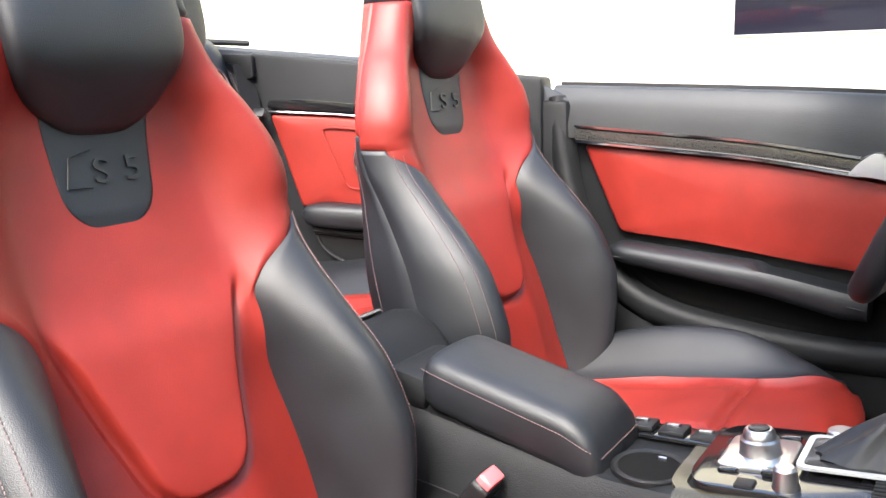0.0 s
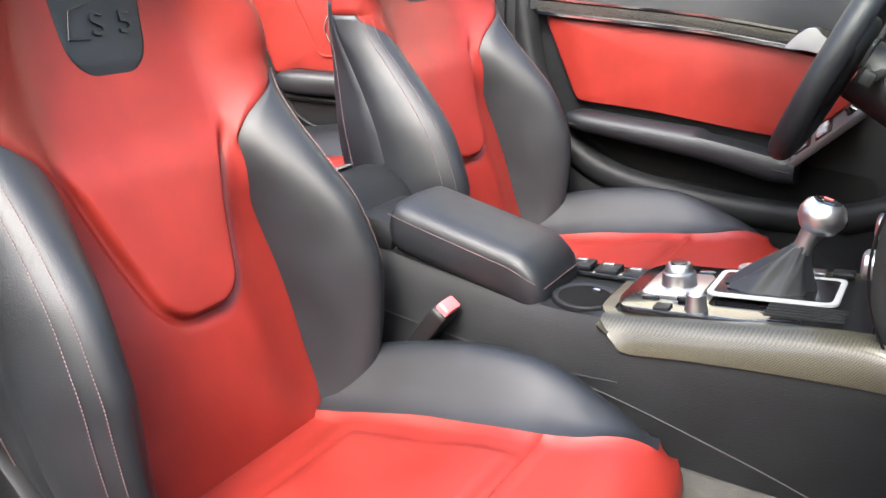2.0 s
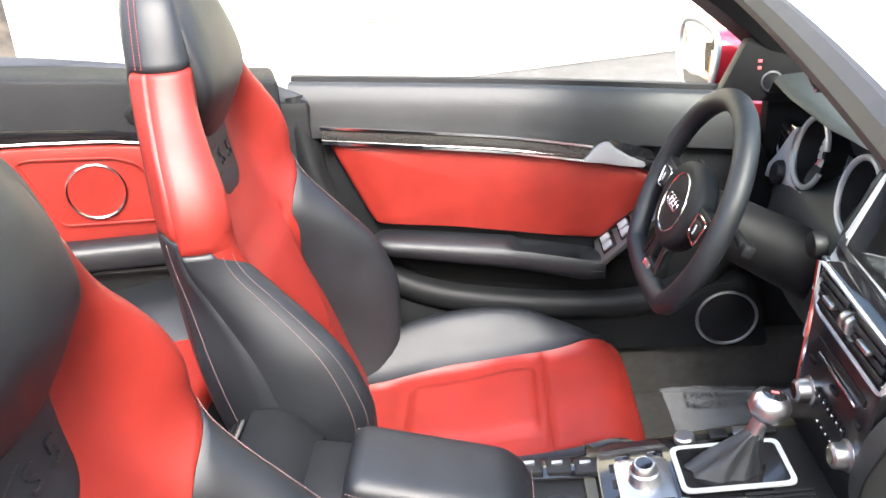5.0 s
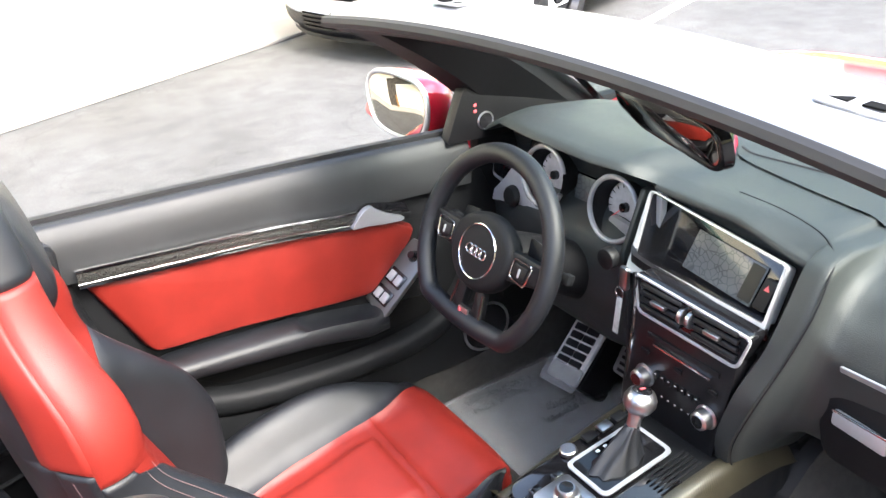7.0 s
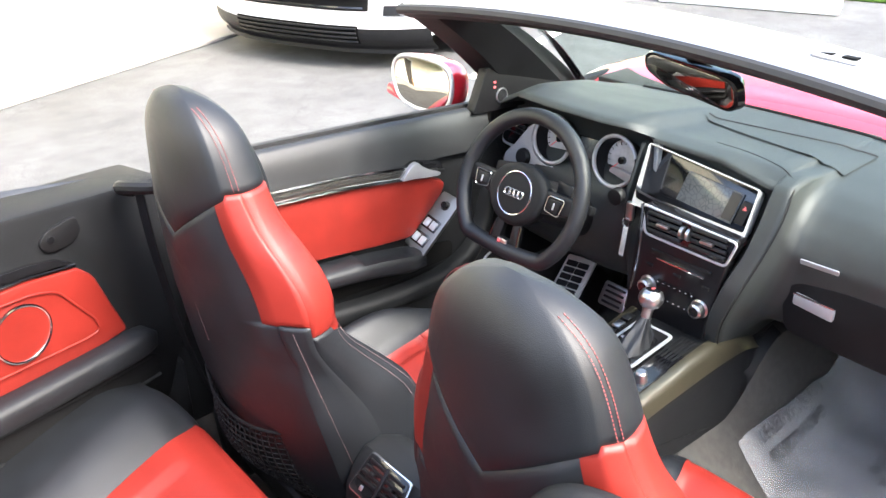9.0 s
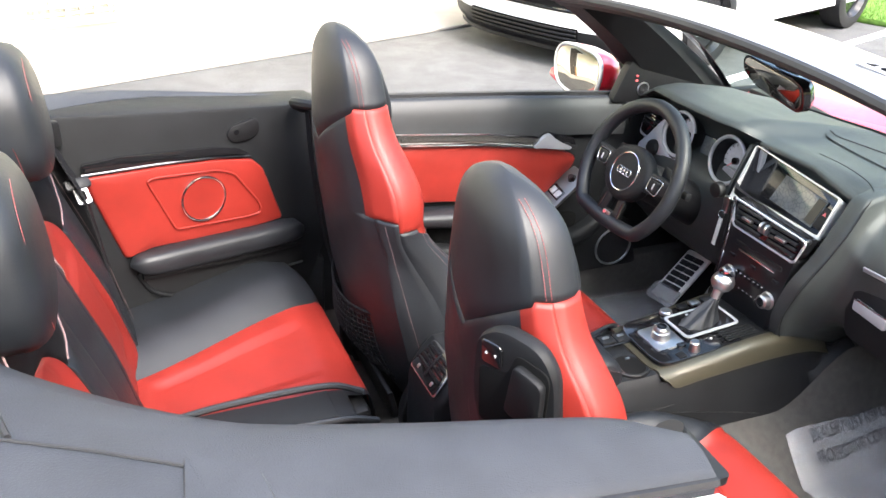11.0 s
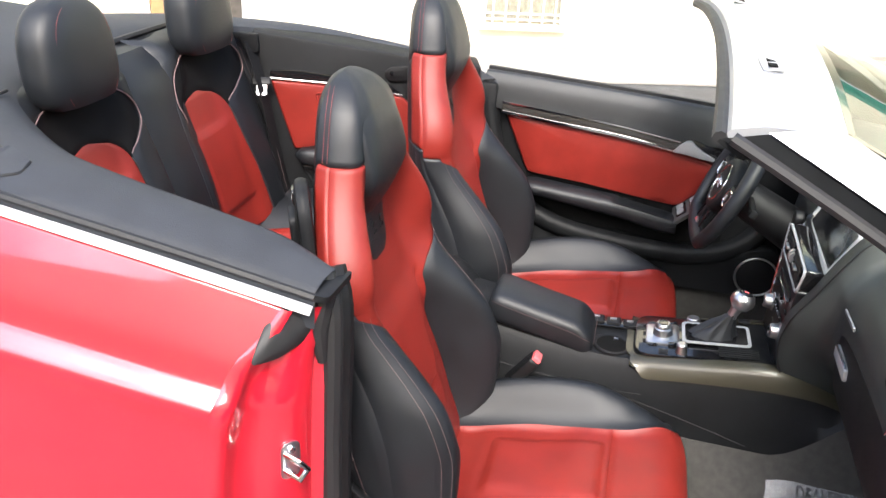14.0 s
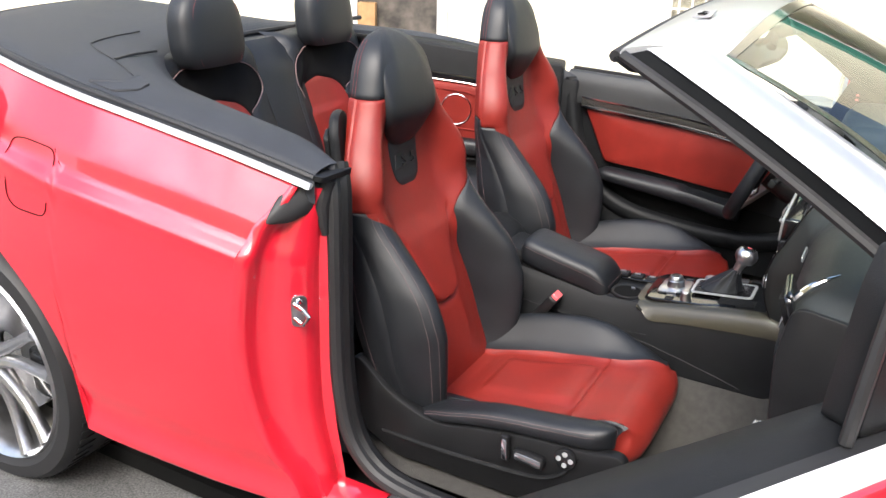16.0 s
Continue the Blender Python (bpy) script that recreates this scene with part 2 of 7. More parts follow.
def loft(rings, closed=True, cap=True):
    bm = bmesh.new()
    vs = [[bm.verts.new(p) for p in r] for r in rings]
    k = len(rings[0])
    for a, b in zip(vs, vs[1:]):
        for j in range(k if closed else k - 1):
            bm.faces.new((a[j], a[(j + 1) % k], b[(j + 1) % k], b[j]))
    if cap and closed:
        bm.faces.new(vs[0])
        bm.faces.new(vs[-1])
    return bm


def prism(pts, depth, m=None, bevel=0.0, seg=2):
    """A flat outline (x, y), extruded from z = 0 to depth, its edges rounded."""
    bm = bmesh.new()
    f = bm.faces.new([bm.verts.new((x, y, 0)) for x, y in pts])
    e = bmesh.ops.extrude_face_region(bm, geom=[f])
    bmesh.ops.translate(bm, vec=(0, 0, depth), verts=[v for v in e["geom"] if isinstance(v, bmesh.types.BMVert)])
    bmesh.ops.recalc_face_normals(bm, faces=bm.faces)
    if bevel:
        es = [ed for ed in bm.edges if len(ed.link_faces) == 2 and ed.calc_face_angle(0) > 0.5]
        bmesh.ops.bevel(bm, geom=es, offset=bevel, segments=seg, affect="EDGES", profile=0.5, clamp_overlap=True)
    if m is not None:
        bmesh.ops.transform(bm, matrix=m, verts=bm.verts)
    return bm


def round_poly(pts, r, n=5):
    """Round the corners of a flat outline."""
    out = []
    k = len(pts)
    for i, p in enumerate(pts):
        p = Vector(p)
        a, b = Vector(pts[i - 1]), Vector(pts[(i + 1) % k])
        ra = min(r, (a - p).length * 0.45)
        rb = min(r, (b - p).length * 0.45)
        s, e = p + (a - p).normalized() * ra, p + (b - p).normalized() * rb
        for j in range(n + 1):
            t = j / n
            q = s * (1 - t) ** 2 + p * 2 * t * (1 - t) + e * t * t
            out.append((q.x, q.y))
    return out


def rrect(w, h, r, n=5):
    return round_poly([(-w / 2, -h / 2), (w / 2, -h / 2), (w / 2, h / 2), (-w / 2, h / 2)], r, n)


def axes(o, x, y):
    """A pose with its first two axes along x and y."""
    x = Vector(x).normalized()
    z = x.cross(Vector(y)).normalized()
    y = z.cross(x)
    return Matrix(((x.x, y.x, z.x, o[0]), (x.y, y.y, z.y, o[1]), (x.z, y.z, z.z, o[2]), (0, 0, 0, 1)))


def ribbon(path, profile, up=(0, 0, 1), closed_profile=True):
    """Sweep a flat outline (side, up) along points."""
    rings = []
    n = len(path)
    for i, p in enumerate(path):
        t = (Vector(path[min(n - 1, i + 1)]) - Vector(path[max(0, i - 1)])).normalized()
        s = t.cross(Vector(up)).normalized()
        w = s.cross(t)
        rings.append([Vector(p) + s * a + w * b for a, b in profile])
    return loft(rings, closed_profile)


def stitches(path, parent, material, name="stitching", step=0.0045, r=0.0006):
    """Short thread stitches along a chain of surface points, as one mesh."""
    bms = bmesh.new()
    pts = [Vector(p) for p in path]
    d = 0.0
    acc = [0.0]
    for a, b in zip(pts, pts[1:]):
        acc.append(acc[-1] + (b - a).length)
    k = int(acc[-1] / step)
    j = 0
    for i in range(k):
        s = i * step
        while j < len(pts) - 2 and acc[j + 1] < s:
            j += 1
        t = (pts[j + 1] - pts[j]).normalized()
        p = pts[j] + t * (s - acc[j])
        q = p + t * step * 0.6
        side = t.cross(Vector((0.3, 0.5, 0.8))).normalized() * r
        oth = t.cross(side).normalized() * r
        va = [bms.verts.new(p + o) for o in (side, oth, -side, -oth)]
        vb = [bms.verts.new(q + o) for o in (side, oth, -side, -oth)]
        for n in range(4):
            bms.faces.new((va[n], va[(n + 1) % 4], vb[(n + 1) % 4], vb[n]))
    return part(name, bms, material, parent)


# ---- front seats ----
def smooth01(t):
    t = max(0.0, min(1.0, t))
    return t * t * (3 - 2 * t)


def split_grid(V, region, parent, mats, names, groove=0.0042, closed=True, flip=False, labels={}):
    """Cut a grid of points into parts by region; the edges of each part dip to form a seam."""
    V = np.array(V)
    nr, nc = V.shape[:2]
    dv = np.gradient(V, axis=0)
    du = (np.roll(V, -1, 1) - np.roll(V, 1, 1)) if closed else np.gradient(V, axis=1)
    N = np.cross(du, dv)
    N /= np.maximum(np.linalg.norm(N, axis=2, keepdims=True), 1e-9)
    if flip:
        N = -N
    cols = nc if closed else nc - 1
    touch = [[set() for _ in range(nc)] for _ in range(nr)]
    cells = {}
    for i in range(nr - 1):
        for j in range(cols):
            r = region(i, j)
            q = ((i, j), (i, (j + 1) % nc), (i + 1, (j + 1) % nc), (i + 1, j))
            cells.setdefault(r, []).append(q)
            for a, b in q:
                touch[a][b].add(r)
    obs = {}
    for r, qs in cells.items():
        idx, verts, faces = {}, [], []
        for q in qs:
            f = []
            for a, b in q:
                if (a, b) not in idx:
                    idx[(a, b)] = len(verts)
                    p = V[a][b] - (groove * N[a][b] if len(touch[a][b]) > 1 else 0)
                    verts.append(tuple(p))
                f.append(idx[(a, b)])
            f = list(dict.fromkeys(f))
            if len(f) > 2:
                faces.append(f[::-1] if flip else f)
        obs[r] = link(names[r], mesh_of(names[r], verts, faces, mats[r]), parent, labels.get(r, ""))
    return obs


BACK_W = [(.27, .20), (.34, .225), (.42, .243), (.52, .252), (.60, .248), (.66, .240), (.70, .236), (.74, .236), (.78, .236), (.82, .234), (.86, .221), (.90, .198), (.93, .175), (.96, .157), (1.0, .139), (1.05, .121), (1.08, .106), (1.10, .089), (1.117, .067), (1.128, .043), (1.136, .012)]
BACK_F = [(.27, .140), (.31, .138), (.40, .122), (.50, .090), (.60, .050), (.70, .010), (.79, -.026), (.89, -.044), (.97, -.030), (1.05, -.024), (1.08, -.031), (1.10, -.042), (1.117, -.057), (1.128, -.072), (1.136, -.092)]
BACK_B = [(.27, .03), (.4, -.042), (.55, -.084), (.66, -.104), (.8, -.124), (.9, -.131), (.98, -.138), (1.05, -.137), (1.08, -.135), (1.10, -.130), (1.117, -.122), (1.128, -.113), (1.136, -.096)]
# depth of the bolster ridge, half width of the channel seam, and the seam line as it sweeps out below the shoulder
BACK_R = [(.27, .180), (.40, .198), (.5, .200), (.535, .193), (.6, .164), (.65, .123), (.7, .076), (.74, .042), (.775, .028), (.82, .026), (.86, .018), (.90, .002), (.95, -.017), (1.05, -.032), (1.08, -.039), (1.10, -.049), (1.117, -.063), (1.128, -.077), (1.136, -.093)]
BACK_S = [(.27, .138), (.37, .147), (.50, .146), (.60, .138), (.68, .127), (.80, .120)]
BACK_SEAM = [(.27, .138), (.37, .147), (.50, .146), (.60, .138), (.66, .132), (.685, .131), (.70, .137), (.72, .153), (.745, .187), (.765, .22), (.774, .232), (.785, .228), (.81, .19), (.85, .16), (1.13, .016)]
EDGE = .80
U_HALF = [(.50, .052), (.53, .060), (.60, .082), (.66, .101), (.70, .117), (.75, .13)]
BACK_TAPER = [(.27, .05), (.60, .06), (.72, .10), (.80, .19), (.88, .19), (.95, .12), (1.05, .06)]


def back_front(y, z):
    W, xf, R = lerp_curve(z, BACK_W), lerp_curve(z, BACK_F), lerp_curve(z, BACK_R)
    a, S = abs(y), lerp_curve(z, BACK_S)
    upper = xf + (R - xf) * smooth01((a / W - .42) / .42)
    low = xf - .018 * smooth01((a - .05) / (S - .05)) * smooth01((z - .30) / .12) * smooth01((.69 - z) / .13)
    if a > S:
        low += (R - low) * math.sin(math.pi / 2 * min(1, (a - S) / (W - S) / .55)) ** .85
    k = smooth01((z - .60) / .16)
    x = low * (1 - k) + upper * k
    if .48 < z < .74:
        half = lerp_curve(z, U_HALF)
        fade = smooth01((.72 - z) / .06)
        p, q, r = half - a, (z - .507) * .9, .034
        d = r - math.hypot(r - p, r - q) if p < r and q < r else min(p, q)
        x += fade * (.010 * smooth01((d + .005) / .013) - .0075 * math.exp(-((d + .004) / .0065) ** 2))
    return x


def backrest(seat):
    zs = sorted(set([round(.27 + .0068 * i, 4) for i in range(115)] + [round(.498 + .0022 * i, 4) for i in range(12)] + [.775, .795, .93, 1.0]))
    zs = [z for z in zs if z < 1.05] + [1.055 + .00675 * k for k in range(12)] + [1.134, 1.136]
    nC, nB, nS, nK = 22, 16, 8, 8
    V = []
    for z in zs:
        W, b, xb = lerp_curve(z, BACK_W), lerp_curve(z, BACK_SEAM), lerp_curve(z, BACK_B)
        b = min(b, W * .95)
        ye = EDGE * W
        half = []
        xe = back_front(W, z)
        D = (xe - xb) * .45
        rb = min(.05, .30 * (xe - xb))
        k = min(1, b / .06)
        g = max(.036 * k, min(b - .018 * k, lerp_curve(z, U_HALF)))
        half += [((g - .016 * k) * i / 6,) for i in range(6)]
        half += [(g + (.0027 * i - .016) * k,) for i in range(11)]
        half += [(g + .0137 * k + (b - g - .0137 * k) * i / 5,) for i in range(5)]
        for i in range(nB):
            t = i / nB
            half.append((b + (W - b) * (1 - (1 - t) ** 1.8),))
        front = []
        for (y,) in half:
            k = max(0.0, (y - ye) / (W - ye))
            front.append((back_front(y, z) - D * (1 - math.sqrt(max(0, 1 - k * k))), y))
        side = []
        x0, tap = xe - D, lerp_curve(z, BACK_TAPER)
        for i in range(nS):
            t = i / nS
            x = x0 + (xb + rb - x0) * t
            side.append((x, W * (1 - tap * t ** 1.2)))
        back = []
        for i in range(nK + 1):
            t = i / nK
            y = W * (1 - tap) * (1 - t)
            back.append((xb + rb * (1 - t) ** 2.2, y))
        H = front + side + back
        n0 = len(front) + len(side)
        H = [(x, y, z - (.102 * (1 - abs(y) / W) * math.exp(-((z - .99) / (.13 if z < .99 else .038)) ** 2) if i >= n0 else 0)) for i, (x, y) in enumerate(H)]
        ring = [(x, y, zz) for x, y, zz in H] + [(x, -y, zz) for x, y, zz in H[-2:0:-1]]
        V.append(ring)
    V.append([(-.094, 0, 1.1368)] * len(V[0]))
    zs.append(1.14)
    nh = nC + nB + nS + nK + 1
    total = len(V[0])

    def region(i, j):
        z = (zs[i] + zs[i + 1]) / 2
        left = j < nh - 1
        jj = j if left else total - 1 - j
        if z > 1.0:
            return "cap"
        if jj < nC:
            return "centre"
        if jj < nC + nB:
            if z > .775:
                return "centre"
            return "bolL" if left else "bolR"
        if jj < nC + nB + nS + (0 if z < .795 else 1):
            if z > .795:
                return "sideL" if left else "sideR"
            return "bolL2" if left else "bolR2"
        return "shell"
    B, R = BLACK_LEATHER, RED_LEATHER
    split_grid(V, region, seat,
               dict(cap=B, centre=R, bolL=B, bolR=B, sideL=R, sideR=R, bolL2=B, bolR2=B, shell=B),
               dict(cap="headrest_cover", centre="backrest_panel", bolL="backrest_bolster", bolR="backrest_bolster", sideL="shoulder_panel", sideR="shoulder_panel",
                    bolL2="backrest_side", bolR2="backrest_side", shell="backrest_shell"),
               labels=dict(centre="red leather backrest panel", sideL="red leather shoulder panel", sideR="red leather shoulder panel"))
    for s in (1, -1):
        for off in (.0, .011):
            path = []
            for k in range(60):
                z = .30 + .47 * k / 59
                W = lerp_curve(z, BACK_W)
                y = W * .93 - off
                xe, xb = back_front(W, z), lerp_curve(z, BACK_B)
                kk = max(0.0, (y - EDGE * W) / ((1 - EDGE) * W))
                path.append((back_front(y, z) - (xe - xb) * .45 * (1 - math.sqrt(1 - kk * kk)) + .0012, s * (y + .0012), z))
            stitches(path, seat, GREY_THREAD)
        for off in (.004, .012):
            path = []
            for k in range(50):
                z = 1.005 + .115 * k / 49
                W, xb = lerp_curve(z, BACK_W), lerp_curve(z, BACK_B)
                xe = back_front(W, z)
                path.append((xe - (xe - xb) * .45 - off, s * (W + .0003), z))
            stitches(path, seat, RED_THREAD, r=.0006)
    stitches([(lerp_curve(z, BACK_B) - .0006, 0, z) for z in [.69 + .25 * k / 40 for k in range(41)]], seat, GREY_THREAD)


def overlay(name, parent, material, z0, z1, width, bulge, label="", nu=24, nv=30):
    V = []
    for i in range(nv + 1):
        v = i / nv
        z = z0 + (z1 - z0) * v
        w = width(v)
        row = []
        for j in range(nu + 1):
            u = -1 + 2 * j / nu
            y = w * math.sin(u * math.pi / 2)
            W = lerp_curve(z, BACK_W)
            y = max(-.80 * W, min(.80 * W, y))
            k = max(0.0, (abs(y) - EDGE * W) / ((1 - EDGE) * W))
            row.append((back_front(y, z) - (back_front(W, z) - lerp_curve(z, BACK_B)) * .45 * (1 - math.sqrt(1 - k * k)) + bulge(u, v), y, z))
        V.append(row)
    verts = [p for r in V for p in r]
    k = nu + 1
    faces = [(i * k + j, i * k + j + 1, (i + 1) * k + j + 1, (i + 1) * k + j) for i in range(nv) for j in range(nu)]
    return link(name, mesh_of(name, verts, faces, material), parent, label)


def front_seat(name, at, controls):
    seat = thing(name, "sports seat in black and red leather with raised bolsters", "car seat", "front seats", at=at)
    backrest(seat)

    def pad_w(v):
        return .102 * (1 - .3 * max(0, (v - .6) / .4) ** 2) * (1 - (1 - min(1, v / .5)) ** 2) ** .5

    overlay("headrest_pad", seat, BLACK_LEATHER, .872, 1.105, pad_w,
            lambda u, v: -.005 + .036 * max(0, 1 - abs(u) ** 2.8) ** .6 * (1 - (1 - min(1, v / .4)) ** 2) ** .6 * (1 - .93 * smooth01((v - .30) / .7)))
    overlay("badge_panel", seat, BLACK_LEATHER, .777, .90, lambda v: .064 * max(.02, 1 - (1 - min(1, v / .40)) ** 2.6) ** .5 * (.80 + .20 * v),
            lambda u, v: .0035 * (1 - abs(u) ** 6) * min(1, v * 6) - .001)
    # embossed model badge: outline, letter and figure
    for txt, dy, sc in (("S", -.006, .038), ("5", .032, .038)):
        fc = bpy.data.curves.new("badge_text", "FONT")
        fc.body, fc.size, fc.extrude, fc.align_x = txt, sc, .0012, "CENTER"
        tmp = bpy.data.objects.new("tmp", fc)
        me = bpy.data.meshes.new_from_object(tmp)
        bpy.data.objects.remove(tmp)
        zz = .828
        slope = Vector((back_front(0, zz + .02) - back_front(0, zz), 0, .02))
        me.transform(axes((back_front(0, zz) + .0045, dy, zz), (0, 1, 0), slope) @ Matrix.Diagonal((1.25, 1, 1, 1)))
        me.materials.append(GLOSS_BADGE)
        link("embossed_badge", me, seat)
    zz = .826
    fr = [(back_front(0, z) + .0042, y, z) for y, z in ((-.014, zz + .036), (-.036, zz + .036), (-.048, zz - .002), (-.020, zz - .002))]
    part("embossed_frame", tube_bm(curve_pts(fr, 3), .0009, 5), GLOSS_BADGE, seat)

    # cushion
    CW = [(.10, .205), (.2, .230), (.33, .240), (.45, .236), (.50, .224), (.54, .203), (.58, .184), (.62, .170), (.64, .165)]
    CZ = [(0, .30), (.1, .318), (.45, .345), (.78, .372), (.88, .382), (.95, .372), (1.0, .345)]
    CH = [(.10, .06), (.2, .076), (.30, .085), (.40, .078), (.47, .055), (.53, .024), (.57, .005), (.60, 0.0)]
    nC, nB, nS = 12, 16, 6
    nose = [(.626, .352), (.632, .335), (.632, .315), (.624, .293), (.608, .275), (.58, .265)]
    V, xs = [], []
    for x in [.10 + .515 * i / 60 for i in range(61)]:
        xs.append(x)
        W, h = lerp_curve(x, CW), lerp_curve(x, CH)
        zc = lerp_curve((x - .10) / .53, CZ)
        c = .105 + .020 * smooth01((x - .12) / .2)
        c = min(c, W * .86)
        pts = []
        for i in range(nC):
            pts.append(c * i / nC)
        for i in range(nB):
            t = i / nB
            pts.append(c + (W - c) * (1 - (1 - t) ** 1.8))
        H = []
        for y in pts:
            k = max(0.0, (y - .8 * W) / (.2 * W))
            z = zc + h * smooth01((y / W - .45) / .38) - .05 * (1 - math.sqrt(max(0, 1 - k * k)))
            if x < .468:
                dd = min(.075 - abs(y) + .04 * (x - .3), .455 - x, (x - .22) * .6)
                z += .009 * smooth01((dd + .006) / .012) - .004 * math.exp(-(dd / .006) ** 2)
            z += .006 * math.exp(-((x - .41) / .05) ** 2) * (y < c) - .006 * math.exp(-((x - .17) / .03) ** 2) * (y < c)
            H.append((y, z))
        ze = H[-1][1] - .02
        for i in range(nS + 1):
            H.append((W - .004 * i / nS, ze + (min(.285, ze - .01) - ze) * i / nS))
        wide = lerp_curve(x, [(.44, 1.0), (.50, 1.01), (.54, 1.08), (.58, 1.19), (.63, 1.28)])
        cut = smooth01((x - .52) / .09)
        V.append([(x - .035 * cut * (y / W) ** 6, y * wide, z - .012 * cut * (y / W) ** 6) for y, z in H[::-1]] + [(x - .03 * cut * (y / W) ** 6, -y * (1.36 - .42 * smooth01((y / W - .5) / .5)), z - h * .6 * smooth01((y / W - .45) / .38)) for y, z in H[1:]])
    for x, z in nose:
        xs.append(x + 1)
        base = V[60]
        row = []
        for (bx, y, bz) in base:
            row.append((x - .034 * min(1, abs(y) / (.215 if y > 0 else .162)) ** 6, y, min(bz, z)))
        V.append(row)
    xs_seam = .468
    V = np.array(V) + np.array((0, .026, 0))
    nh = nC + nB + nS

    def region(i, j):
        x = (xs[i] + xs[i + 1]) / 2
        jj = j - nh if j >= nh else nh - 1 - j
        if jj >= nC + nB:
            return "sideL" if j < nh else "sideR"
        if x > (.535 if jj < nC else .595):
            return "front"
        if jj >= nC:
            return "bolL" if j < nh else "bolR"
        return "front" if x > xs_seam else "centre"
    B, R = BLACK_LEATHER, RED_LEATHER
    split_grid(V, region, seat, dict(sideL=B, sideR=B, front=R, centre=R, bolL=B, bolR=B),
               dict(sideL="cushion_skirt", sideR="cushion_skirt", front="thigh_support", centre="seat_cushion", bolL="cushion_bolster", bolR="cushion_bolster"),
               closed=False, flip=True, groove=.005, labels=dict(front="red leather thigh support", centre="creased red leather seat cushion"))

    # base, side shields, recline hinge
    part("seat_base", box(.42, .36, .08, pose(.36, 0, .262), .02), BLACK_PLASTIC, seat)
    for s in (1, -1):
        if s == controls == -1:
            pts = round_poly([(-.01, .44), (.035, .405), (.075, .368), (.122, .347), (.188, .327), (.24, .334), (.294, .348), (.438, .369), (.501, .372), (.561, .377), (.612, .388), (.632, .372), (.628, .345), (.585, .300), (.509, .262), (.40, .205), (.10, .205), (-.01, .26), (-.03, .42)], .020)
        else:
            pts = round_poly([(.0, .42), (.04, .36), (.20, .305), (.40, .292), (.575, .296), (.60, .26), (.575, .165), (.48, .125), (.12, .135), (-.02, .20), (-.03, .36)], .03)
        part("side_shield", prism(pts, .03, axes((0, s * .235 + (.015 if s < 0 else -.015) * 1.0 + (0.03 if s > 0 else 0), 0), (1, 0, 0), (0, 0, 1)), .007), BLACK_PLASTIC, seat)
        part("seat_rail", box(.62, .03, .035, pose(.30, s * .17, .232), .006), DARK, seat)
        part("seat_rail_foot", box(.04, .045, .03, pose(.55, s * .17, .212), .006), DARK, seat)
        part("seat_rail_foot", box(.04, .045, .03, pose(.06, s * .17, .212), .006), DARK, seat)
    if controls == -1:
        top = [(.135, .325), (.17, .348), (.22, .366), (.33, .396), (.46, .413), (.53, .422), (.585, .424), (.61, .412), (.622, .394)]
        low = [(.135, .305), (.19, .322), (.294, .345), (.438, .364), (.56, .372), (.622, .380)]
        rings = []
        for k in range(45):
            x = .135 + .458 * k / 44
            a, b = lerp_curve(x, top), lerp_curve(x, low)
            e = math.sqrt(max(.03, 1 - max(0, (x - .540) / .054) ** 2)) * math.sqrt(max(.05, min(1, (x - .125) / .04)))
            rings.append([(x, -.206 - .012 * smooth01((x - .14) / .1) + .034 * e * math.copysign(abs(math.cos(q)) ** .7, math.cos(q)) + .012 * smooth01((x - .5) / .12), (a + b) / 2 + (a - b) / 2 * math.copysign(abs(math.sin(q)) ** .8, math.sin(q))) for q in [2 * math.pi * n / 20 for n in range(20)]])
        roll = part("cushion_roll", loft(rings), BLACK_LEATHER, seat, "stitched black leather cushion roll", sharp=60)
        for n in (8, 9):
            stitches([Vector(r[n]) + Vector((0, -.0006, .0004)) for r in rings[3:-3]], roll, GREY_THREAD)
        part("shield_ridge", tube_bm(curve_pts([(.06, -.249, .262), (.214, -.250, .262), (.381, -.250, .270), (.455, -.250, .280), (.50, -.250, .306), (.53, -.249, .355)], 40), .006, 8), BLACK_PLASTIC, seat)
        y = -.253
        lever = part("recline_switch", prism(round_poly([(-.012, -.030), (.010, -.030), (.006, .030), (-.014, .032)], .007), .016, axes((.378, y, .334), (1, 0, 0), (-.12, 0, 1)), .004), BLACK_PLASTIC, seat)
        part("switch_face", prism(round_poly([(-.007, -.024), (.006, -.024), (.003, .024), (-.008, .026)], .004), .003, axes((.378, y - .016, .334), (1, 0, 0), (-.12, 0, 1)), .001), CHROME, lever)
        slide = part("slide_switch", prism(rrect(.070, .030, .010), .016, axes((.430, y, .325), (1, 0, -.10), (0, 0, 1)), .004), BLACK_PLASTIC, seat)
        part("switch_face", prism(rrect(.060, .019, .007), .003, axes((.430, y - .016, .326), (1, 0, -.10), (0, 0, 1)), .001), CHROME, slide)
        dial = part("lumbar_dial", cyl(.024, .012, pose(.508, y - .004, .352, 90), 32, bevel=.003), GLOSS_BLACK, seat)
        for a in range(4):
            part("dial_arrow", cyl(.0055, .003, pose(.508 + .013 * math.cos(a * math.pi / 2), y - .0105, .352 + .013 * math.sin(a * math.pi / 2), 90), 16), INT_SILVER, dial)
